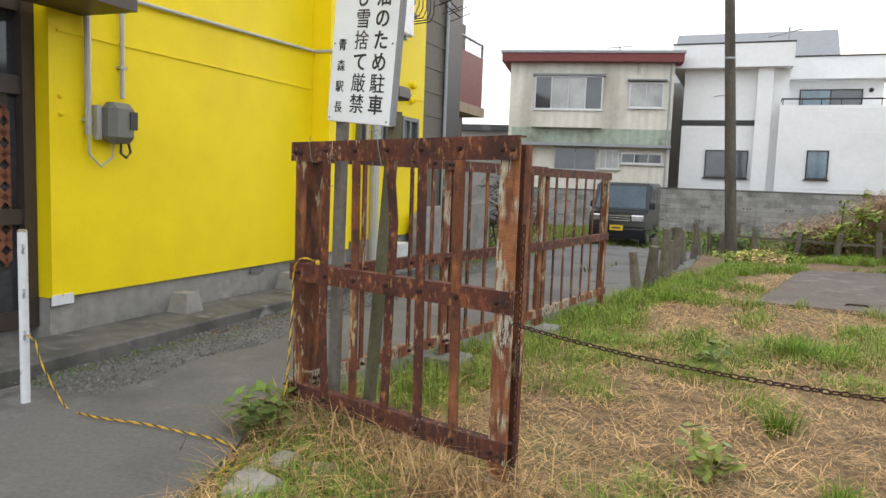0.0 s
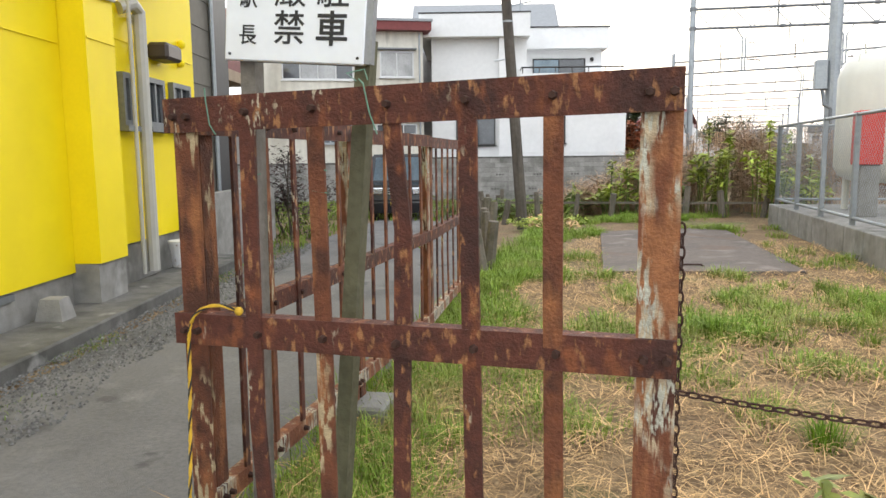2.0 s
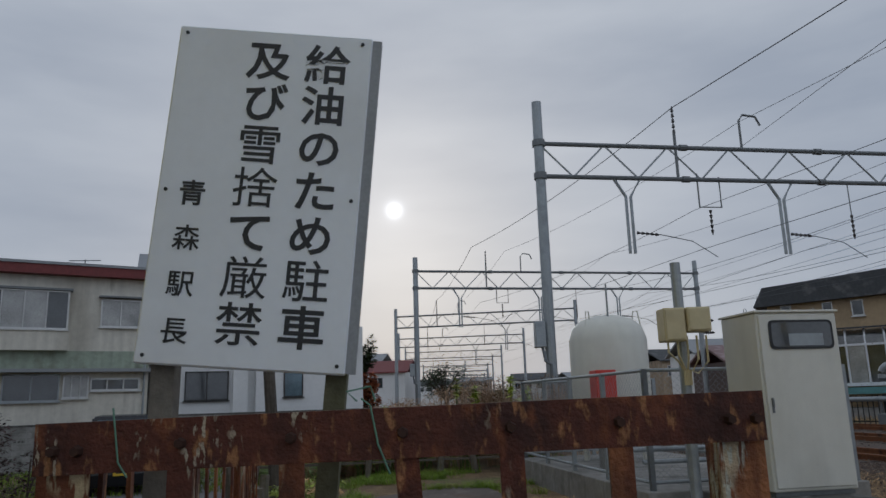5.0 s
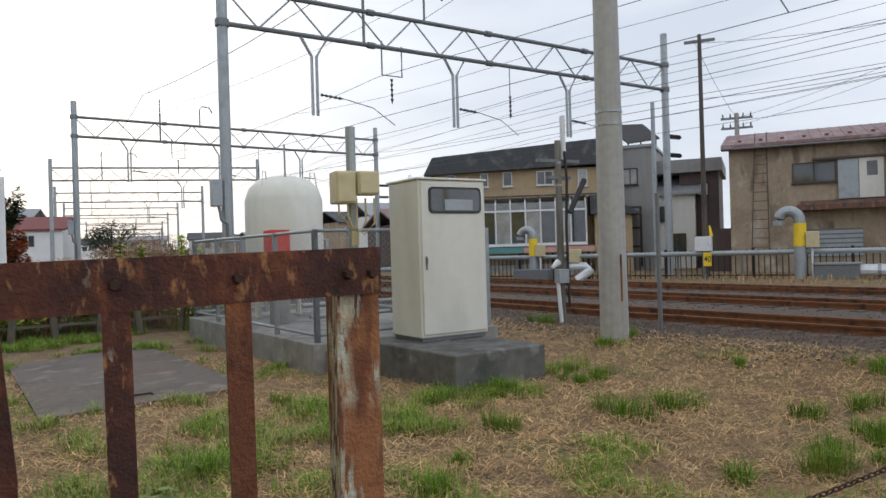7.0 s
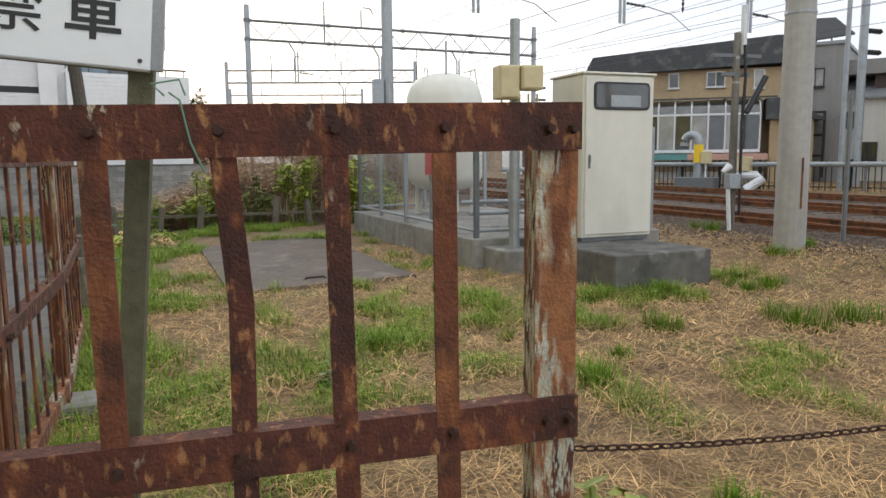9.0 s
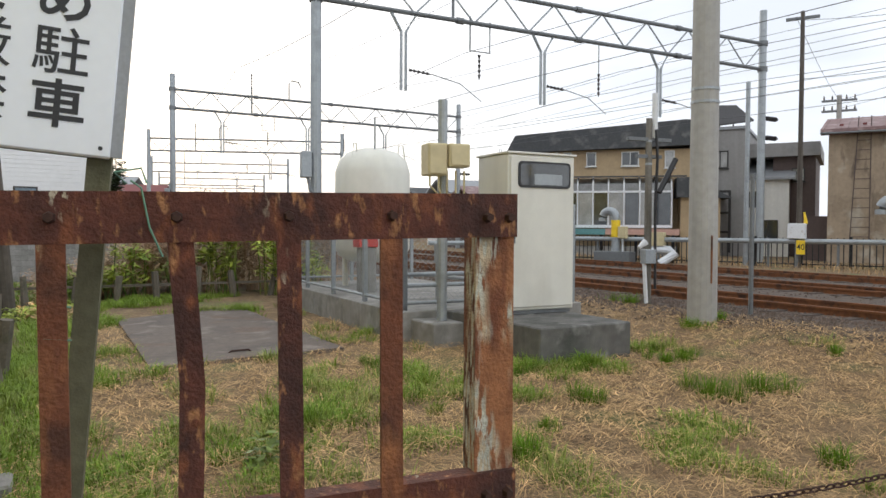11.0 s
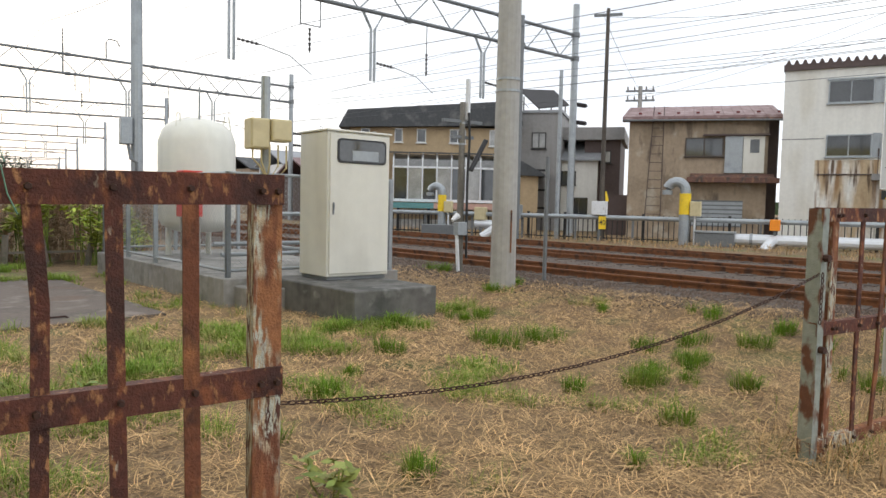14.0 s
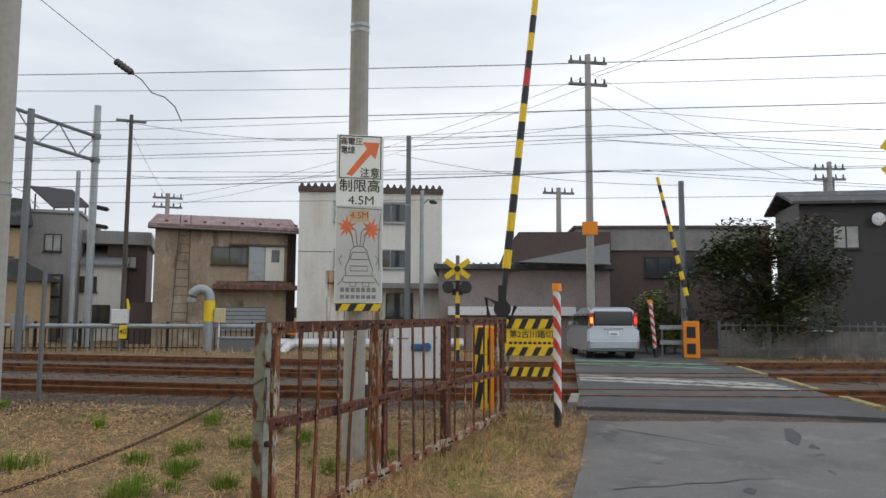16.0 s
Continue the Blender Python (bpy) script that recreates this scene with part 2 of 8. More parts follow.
LEAF_ORANGE = mat("orange_red_leaves", (0.34, 0.11, 0.045), 0.8, 0, [((0.2, 0.07, 0.03), 2, 0.5, 0.66)], 0.2, 4, per=0.3)
LEAF_OLIVE = mat("olive_tree_leaves", (0.05, 0.07, 0.022), 0.7, 0, [((0.1, 0.1, 0.03), 1.2, 0.5, 0.68), ((0.12, 0.06, 0.025), 0.9, 0.58, 0.7)], 0.2, 4, per=0.35)
LEAF_RED = mat("dull_red_leaves", (0.07, 0.03, 0.028), 0.7, 0, [((0.04, 0.05, 0.02), 3, 0.5, 0.66)], 0.2, 4, per=0.3)
BARK = mat("tree_bark", (0.07, 0.055, 0.042), 0.95, 0, grain=0.25, scale=10, bump=0.5, bscale=30)
DARK_BARK_POLE = mat("dark_wooden_pole", (0.1, 0.085, 0.07), 0.9, 0, [((0.06, 0.05, 0.042), 5, 0.5, 0.68, 0.15)], 0.15, 14, streak=0.2)
BLOCK = mat("grey_block", (0.245, 0.24, 0.225), 0.9, 0, [((0.15, 0.15, 0.135), 1.6, 0.48, 0.68)], 0.12, 12, per=0.16, streak=0.15)
HOUSE_CREAM = mat("stained_cream_render", (0.64, 0.61, 0.53), 0.85, 0, [((0.45, 0.42, 0.35), 0.7, 0.5, 0.7, 0.35), ((0.34, 0.32, 0.26), 1.2, 0.63, 0.72, 0.25)], 0.06, 6, streak=0.12)
MOSS_GREEN = mat("faded_green_render", (0.33, 0.38, 0.3), 0.85, 0, [((0.2, 0.22, 0.16), 1.2, 0.48, 0.66)], 0.1, 6, streak=0.15)
SIDING_WHITE = mat("white_siding", (0.73, 0.73, 0.72), 0.6, 0, [((0.66, 0.66, 0.65), 0.8, 0.5, 0.75)], 0.03, 6)
RED_TRIM = mat("dark_red_fascia", (0.16, 0.03, 0.028), 0.6, 0, grain=0.15, scale=8)
TAN_WALL = mat("tan_render", (0.42, 0.31, 0.185), 0.85, 0, [((0.34, 0.25, 0.15), 0.8, 0.5, 0.7)], 0.07, 7, streak=0.06)
BEIGE_WALL = mat("dirty_beige_render", (0.35, 0.27, 0.19), 0.85, 0, [((0.23, 0.175, 0.12), 0.7, 0.48, 0.66), ((0.42, 0.36, 0.28), 1.6, 0.56, 0.68), ((0.17, 0.13, 0.095), 2.4, 0.6, 0.7, 0.25)], 0.1, 7, streak=0.12)
WHITE_WALL = mat("aged_white_render", (0.72, 0.705, 0.65), 0.8, 0, [((0.62, 0.59, 0.51), 0.8, 0.52, 0.72, 0.4)], 0.04, 7, streak=0.06)
GREY_WALL = mat("grey_panel_wall", (0.27, 0.26, 0.25), 0.8, 0, [((0.21, 0.205, 0.2), 0.9, 0.5, 0.7)], 0.06, 7, streak=0.08)
MAUVE_BRICK = mat("mauve_grey_cladding", (0.27, 0.225, 0.215), 0.8, 0, [((0.22, 0.185, 0.18), 1.2, 0.5, 0.7)], 0.08, 9)
BROWN_WALL = mat("brown_siding", (0.09, 0.062, 0.055), 0.7, 0, grain=0.1, scale=8)
CHARCOAL = mat("charcoal_siding", (0.038, 0.036, 0.037), 0.6, 0, grain=0.1, scale=8)
TAUPE_WALL = mat("taupe_siding", (0.115, 0.105, 0.085), 0.75, 0, grain=0.08, scale=8)
ROOF_DARK = mat("weathered_slate_roof", (0.06, 0.063, 0.066), 0.8, 0, [((0.12, 0.12, 0.118), 1.6, 0.55, 0.68)], 0.15, 9)
ROOF_RED = mat("faded_red_metal_roof", (0.22, 0.135, 0.13), 0.6, 0.1, [((0.36, 0.27, 0.26), 1.8, 0.5, 0.66)], 0.1, 9)
ROOF_GREY = mat("grey_metal_roof", (0.27, 0.28, 0.29), 0.55, 0.2, grain=0.07, scale=6)
RUST_STAIN = mat("rust_stained_render", (0.72, 0.705, 0.65), 0.85, 0, [((0.5, 0.38, 0.24), 1.5, 0.42, 0.56, 0.2), ((0.3, 0.18, 0.09), 2.6, 0.5, 0.64, 0.12), ((0.13, 0.085, 0.055), 5, 0.58, 0.68, 0.1)], 0.1, 8)
ORANGE_BLIND = mat("orange_blind", (0.42, 0.19, 0.07), 0.8, 0, grain=0.1, scale=5)
RUSTY_SHEET = mat("rusty_brown_sheet", (0.15, 0.075, 0.055), 0.8, 0.1, [((0.07, 0.05, 0.042), 3, 0.48, 0.62, 0.4), ((0.26, 0.14, 0.08), 7, 0.56, 0.66, 0.3)], 0.15, 9)
WIN_DARK = glass_mat("dark_window_glass", (0.045, 0.05, 0.055))
WIN_CURTAIN = glass_mat("curtained_window_glass", (0.3, 0.3, 0.29), 0.15)
WIN_BLUE = glass_mat("blue_reflecting_glass", (0.1, 0.16, 0.2))
ALU = mat("pale_aluminium_frame", (0.55, 0.55, 0.54), 0.4, 0.4, grain=0.05)
DARK_FRAME = mat("dark_window_frame", (0.03, 0.028, 0.027), 0.5, 0.2, grain=0.05)
DOOR_BROWN = mat("brown_door_frame", (0.055, 0.04, 0.033), 0.5, 0.1, grain=0.1, scale=10)
LATTICE = mat("red_brown_lattice", (0.2, 0.075, 0.04), 0.8, 0, grain=0.15, scale=20)
SIGN_YELLOW = mat("crossing_yellow_paint", (0.80, 0.55, 0.02), 0.5, 0, [((0.66, 0.45, 0.03), 5, 0.55, 0.75)], 0.06, 12)
SIGN_ORANGE = mat("safety_orange_paint", (0.85, 0.27, 0.015), 0.5, 0, grain=0.06, scale=12)
SIGN_RED = mat("red_paint", (0.55, 0.045, 0.03), 0.5, 0, grain=0.06, scale=12)
ARROW_ORANGE = mat("faded_orange_print", (0.80, 0.19, 0.08), 0.5, 0, grain=0.06, scale=12)
# the sign's lower print, its white greyed to stand for shade
PANEL_SHADED = mat("shade_greyed_sign_panel", (0.56, 0.58, 0.61), 0.4, 0, [((0.48, 0.5, 0.52), 2, 0.5, 0.8)], 0.03, 3)
PRINT_GREY = mat("grey_print", (0.22, 0.22, 0.23), 0.6, grain=0.1)
ROPE_YELLOW = mat("yellow_rope_strand", (0.62, 0.38, 0.03), 0.8, 0, grain=0.15, scale=40)
ROPE_BLACK = mat("black_rope_strand", (0.03, 0.027, 0.022), 0.8, grain=0.1)
TWINE = mat("green_twine", (0.12, 0.24, 0.17), 0.7, grain=0.1)
POST_WHITE = mat("chipped_white_post", (0.68, 0.69, 0.7), 0.5, 0, [((0.3, 0.2, 0.14), 12, 0.64, 0.7)], 0.06, 20)
SLAB = mat("weathered_brown_slab", (0.125, 0.1, 0.084), 0.92, 0, [((0.09, 0.074, 0.063), 1.3, 0.48, 0.66), ((0.2, 0.168, 0.145), 2.6, 0.55, 0.7), ((0.13, 0.085, 0.06), 0.9, 0.58, 0.7)], 0.14, 14, 0.4, 70)
STONE = mat("pale_stone", (0.3, 0.275, 0.24), 0.9, 0, grain=0.2, scale=12, bump=0.6, bscale=25)
CAR_SILVER = mat("silver_car_paint", (0.46, 0.49, 0.53), 0.3, 0.6, grain=0.02)
CAR_BLACK = mat("black_car_paint", (0.016, 0.017, 0.02), 0.22, 0.1, grain=0.02)
CAR_GLASS = mat("car_glass", (0.02, 0.024, 0.027), 0.08, 0, grain=0.02, spec=0.8)
TYRE = mat("tyre_rubber", (0.02, 0.02, 0.02), 0.85, grain=0.1)
CHROME = mat("bright_trim", (0.55, 0.56, 0.58), 0.2, 0.9, grain=0.03)
PLATE_YELLOW = mat("yellow_plate", (0.75, 0.5, 0.03), 0.5, grain=0.02)
PLASTIC_GREY = mat("grey_meter_plastic", (0.14, 0.14, 0.125), 0.5, grain=0.06, scale=20)
PVC = mat("pale_downpipe", (0.42, 0.41, 0.37), 0.5, grain=0.05)
PINK_TRIM = mat("pinkish_canopy", (0.5, 0.3, 0.24), 0.6, grain=0.1)
TEAL = mat("teal_board", (0.1, 0.25, 0.25), 0.6, grain=0.1)
BLUE_PLASTIC = mat("blue_plastic", (0.03, 0.13, 0.33), 0.5, grain=0.1)


def glow(name, colour, strength):
    m = mat(name, colour, 0.4, grain=0)
    b = m.node_tree.nodes["Principled BSDF"]
    b.inputs["Emission Color"].default_value, b.inputs["Emission Strength"].default_value = (*colour, 1), strength
    return m


TAIL_GLOW = glow("lit_tail_lamp", (0.9, 0.03, 0.02), 2.0)
INDICATOR_GLOW = glow("lit_indicator", (1.0, 0.3, 0.03), 2.0)


# ---- mesh helpers ----
def box(bm, lo, hi, m=None, bevel=0.0):
    lo, hi = Vector(lo), Vector(hi)
    r = bmesh.ops.create_cube(bm, size=1.0, matrix=Matrix.Translation((lo + hi) / 2) @ Matrix.Diagonal((*(hi - lo), 1)))
    if bevel:
        edges = {e for v in r["verts"] for e in v.link_edges}
        got = bmesh.ops.bevel(bm, geom=list(edges), offset=bevel, segments=1, affect="EDGES", profile=0.5)
        vs = {v for f in got["faces"] for v in f.verts} | {v for v in r["verts"] if v.is_valid}
    else:
        vs = r["verts"]
    if m is not None:
        bmesh.ops.transform(bm, matrix=m, verts=list(vs))
    return bm


def cyl(bm, p, q, r0, r1=None, n=12):
    p, q = Vector(p), Vector(q)
    d = q - p
    m = Matrix.Translation((p + q) / 2) @ d.to_track_quat("Z", "Y").to_matrix().to_4x4()
    bmesh.ops.create_cone(bm, cap_ends=True, segments=n, radius1=r0, radius2=r0 if r1 is None else r1, depth=d.length, matrix=m)
    return bm


def tube(bm, pts, r, n=6):
    """A round bar through the points."""
    pts = [Vector(p) for p in pts]
    rings = []
    for i, p in enumerate(pts):
        d = (pts[min(i + 1, len(pts) - 1)] - pts[max(i - 1, 0)]).normalized()
        up = Vector((0, 0, 1)) if abs(d.z) < 0.95 else Vector((1, 0, 0))
        a = d.cross(up).normalized()
        b = d.cross(a)
        rings.append([bm.verts.new(p + r * (a * math.cos(k * math.tau / n) + b * math.sin(k * math.tau / n))) for k in range(n)])
    for u, v in zip(rings, rings[1:]):
        for k in range(n):
            bm.faces.new((u[k], u[(k + 1) % n], v[(k + 1) % n], v[k]))
    bm.faces.new(rings[0][::-1]), bm.faces.new(rings[-1])
    return bm


def prism(bm, poly, z0, z1, m=None):
    """A flat polygon (x, y) raised from z0 to z1."""
    lo = [bm.verts.new((x, y, z0)) for x, y in poly]
    hi = [bm.verts.new((x, y, z1)) for x, y in poly]
    n = len(poly)
    bm.faces.new(hi), bm.faces.new(lo[::-1])
    for i in range(n):
        bm.faces.new((lo[i], lo[(i + 1) % n], hi[(i + 1) % n], hi[i]))
    if m is not None:
        bmesh.ops.transform(bm, matrix=m, verts=lo + hi)
    return bm


def sphere(bm, c, r, m=None, u=12, v=8):
    bmesh.ops.create_uvsphere(bm, u_segments=u, v_segments=v, radius=r, matrix=Matrix.Translation(c) @ (m or Matrix()))
    return bm


def B():
    return bmesh.new()


def part(name, bm, material, parent=None, label="", m=None, smooth=False):
    me = bpy.data.meshes.new(name)
    bmesh.ops.recalc_face_normals(bm, faces=bm.faces)
    bm.to_mesh(me)
    bm.free()
    me.materials.append(material)
    if smooth:
        me.shade_smooth()
    ob = new(name, me)
    if parent is not None:
        ob.parent = parent
    if m is not None:
        ob.matrix_basis = m
    if label:
        tagged(ob, label)
    return ob


def thing(name, label, category, m=None, group="", kind=""):
    ob = new(name)
    ob.empty_display_size = 0.1
    if m is not None:
        ob.matrix_basis = m
    return tagged(ob, label, category, group, kind)


def lettering(name, chars, material, parent, m=None, label="", bold=0.012):
    """Characters as thin meshes: rows of (text, x, y, height, width factor) in the sign's plane, x right and y up."""
    me_all = B()
    for body, x, y, size, wide in chars:
        cu = bpy.data.curves.new("letters", "FONT")
        cu.body, cu.size, cu.align_x, cu.align_y, cu.offset, cu.extrude = body, size, "CENTER", "CENTER", bold * size, 0.0012
        cu.resolution_u = 3
        ob = new("letters", cu)
        dg = bpy.context.evaluated_depsgraph_get()
        dg.update()
        me = bpy.data.meshes.new_from_object(ob.evaluated_get(dg))
        k = len(me_all.verts)
        me_all.from_mesh(me)
        me_all.verts.ensure_lookup_table()
        bmesh.ops.transform(me_all, matrix=Matrix.Translation((x, y, 0)) @ Matrix.Diagonal((wide, 1, 1, 1)), verts=me_all.verts[k:])
        bpy.data.objects.remove(ob)
        bpy.data.curves.remove(cu)
        bpy.data.meshes.remove(me)
    return part(name, me_all, material, parent, label, m)


def smooth_step(a, b, x):
    t = min(1.0, max(0.0, (x - a) / (b - a)))
    return t * t * (3 - 2 * t)


# ---- the plan ----
RAIL_Y = (-70, -30, -8, 0, 7.4, 12, 20, 44, 67, 100, 300)
RAIL_X = (62, 30, 14.4, 10.6, 8.1, 7.2, 6.1, 2.5, 1.0, 2.5, 26)
RAIL_TOP_Z = 0.30
_ys = np.arange(-70, 300.5, 0.5)
_xs = np.interp(_ys, RAIL_Y, RAIL_X)
for _ in range(40):
    _xs[1:-1] = 0.25 * _xs[:-2] + 0.5 * _xs[1:-1] + 0.25 * _xs[2:]


def rail_x(y):
    """x of the nearest rail at y."""
    return float(np.interp(y, _ys, _xs))


def ground_z(x, y):
    bed = 0.22 * smooth_step(5.0, 1.6, rail_x(y) - x)
    yard = -0.45 * smooth_step(9, 30, y) * smooth_step(-2.8, -5.5, x)
    lane = -0.09 * smooth_step(-1.95, 0.05, -0.948 * (x + 5.45) - 0.317 * (y - 4.2)) * (1 - smooth_step(9, 20, y))
    return bed + yard + lane


# the yellow building's frame: x along the lane, y into the building, in units of 1.2 m
LANE_SIDE = Matrix.Translation((-1.1, 2.15, 1.39)) @ Matrix.Scale(1.2, 4) @ Matrix.Translation((1.1, -2.15, -1.39)) @ pose(-5.45, 4.2, 0, 0, 0, 108.5)


# ---- ground, road, tracks ----
def make_ground():
    xs = sorted(set([-400, -200, -100, -60, -40, -30] + list(np.arange(-24, 32.1, 0.8)) + [40, 60, 100, 200, 400]))
    ys = sorted(set([-400, -200, -100, -50, -25] + list(np.arange(-14, 60.1, 0.8)) + [70, 80, 100, 140, 200, 400, 800]))
    verts = []
    for y in ys:
        for x in xs:
            near = -8 < x < 8 and 0 < y < 20
            z = ground_z(x, y) - 0.14 * smooth_step(-2.0, -1.2, x - rail_x(y)) * smooth_step(10.2, 9.4, x - rail_x(y)) + (0.02 * noise.noise((x * 0.9, y * 0.9, 0)) if near else 0.0)
            verts.append((x, y, z - 0.015))
    n = len(xs)
    faces = [(j * n + i, j * n + i + 1, (j + 1) * n + i + 1, (j + 1) * n + i) for j in range(len(ys) - 1) for i in range(n - 1)]
    me = bpy.data.meshes.new("ground")
    me.from_pydata(verts, [], faces)
    me.materials.append(GROUND)
    me.shade_smooth()
    return tagged(new("ground", me), "trodden lot strewn with dry cut straw and patchy grass", "ground", kind="structure")


def sheet(name, poly, lift, material, label, category, step=0.6, kind="structure", parent=None):
    """A paved sheet that follows the ground: a grid clipped to a polygon, with a thin edge."""
    bm = B()
    x0, x1 = min(p[0] for p in poly), max(p[0] for p in poly)
    y0, y1 = min(p[1] for p in poly), max(p[1] for p in poly)
    f = bm.faces.new([bm.verts.new((x, y, 0)) for x, y in poly])
    for axis, a, b in ((0, x0, x1), (1, y0, y1)):
        k = a + step
        while k < b:
            co, no = [0, 0, 0], [0, 0, 0]
            co[axis], no[axis] = k, 1
            bmesh.ops.bisect_plane(bm, geom=bm.verts[:] + bm.edges[:] + bm.faces[:], plane_co=co, plane_no=no)
            k += step
    for v in bm.verts:
        v.co.z = ground_z(v.co.x, v.co.y) + lift
    r = bmesh.ops.extrude_face_region(bm, geom=bm.faces[:])
    for v in (g for g in r["geom"] if isinstance(g, bmesh.types.BMVert)):
        v.co.z -= 0.05 + max(lift, 0)
    ob = part(name, bm, material, parent)
    return tagged(ob, label, category, kind=kind)


make_ground()
sheet("road", [(-30, -9), (9.4, -9), (9.2, -2), (8.2, 3.0), (6.6, 2.75), (3.5, 2.35), (0.5, 2.0), (-1.5, 2.4), (-2.6, 3.1), (-3.2, 3.9), (-3.35, 4.4), (-3.5, 5.9), (-4.0, 9.2), (-5.2, 15), (-6.8, 20), (-9, 28),
               (-12, 27), (-9.6, 20), (-8.0, 13), (-6.9, 9.0), (-5.6, 4.9), (-5.15, 3.2), (-5.9, 1.5), (-30, 1.2)], 0.004, ASPHALT, "cracked grey asphalt lane with worn patches", "road", 1.0)

DECK = [(8.05, 3.15), (9.4, 3.35), (20.5, 5.55), (30, 7.6), (60, 13), (60, 8), (30, 3.2), (22.3, 1.6), (9.3, -1.0), (8.9, -2.2)]


def make_deck():
    d = sheet("crossing_deck", DECK, 0.06, ASPHALT_NEW, "dark asphalt deck over the railway with worn painted strips", "level crossing", 1.5)
    a, b = Vector((9.4, 3.35)), Vector((8.85, -1.0))
    u, v = Vector((0.98, 0.2)), (b - a)
    for k, (s0, s1, material) in enumerate(((3.1, 3.5, WHITE_PAINT_ROAD), (3.75, 4.3, WHITE_PAINT_ROAD), (4.45, 4.6, WHITE_PAINT_ROAD), (8.3, 8.7, GREEN_PAINT), (9.1, 9.3, GREEN_PAINT), (9.9, 10.7, GREEN_PAINT))):
        bm = B()
        p, q = a + u * s0 + v * 0.02, a + u * s1 + v * 0.02
        poly = [tuple(p), tuple(q), tuple(q + v * (0.98 - s1 * 0.012)), tuple(p + v * (0.98 - s0 * 0.012))]
        prism(bm, poly, 0.281, 0.290)
        part("painted_strip", bm, material, d, "worn pale strip across the deck")
    for p, q in (((8.3, 3.25), (9.6, 3.45)), ((9.6, -1.05), (11.0, -0.75)), ((12.2, -0.5), (14.6, -0.05)), ((15.6, 0.2), (18.4, 0.75))):
        bm = B()
        p, q = Vector(p), Vector(q)
        n = (q - p).normalized()
        w = Vector((-n.y, n.x)) * 0.07
        prism(bm, [tuple(p - w), tuple(q - w), tuple(q + w), tuple(p + w)], 0.18, 0.31)
        part("edge_kerb", bm, KERB_WORN if q.x > 9.7 else CONCRETE, d, "worn kerb along the deck edge")


make_deck()


def offset_line(off, y0=-60, y1=200, step=1.5):
    """Points along the track at a distance to the right of the nearest rail."""
    pts, y = [], y0
    while y <= y1:
        s = (rail_x(y + 0.5) - rail_x(y - 0.5))
        k = 1 / math.sqrt(1 + s * s)
        pts.append((rail_x(y) + off * k, y - off * s * k))
        y += step
    return pts


TRACKS = (0.0, 3.9, 7.8)


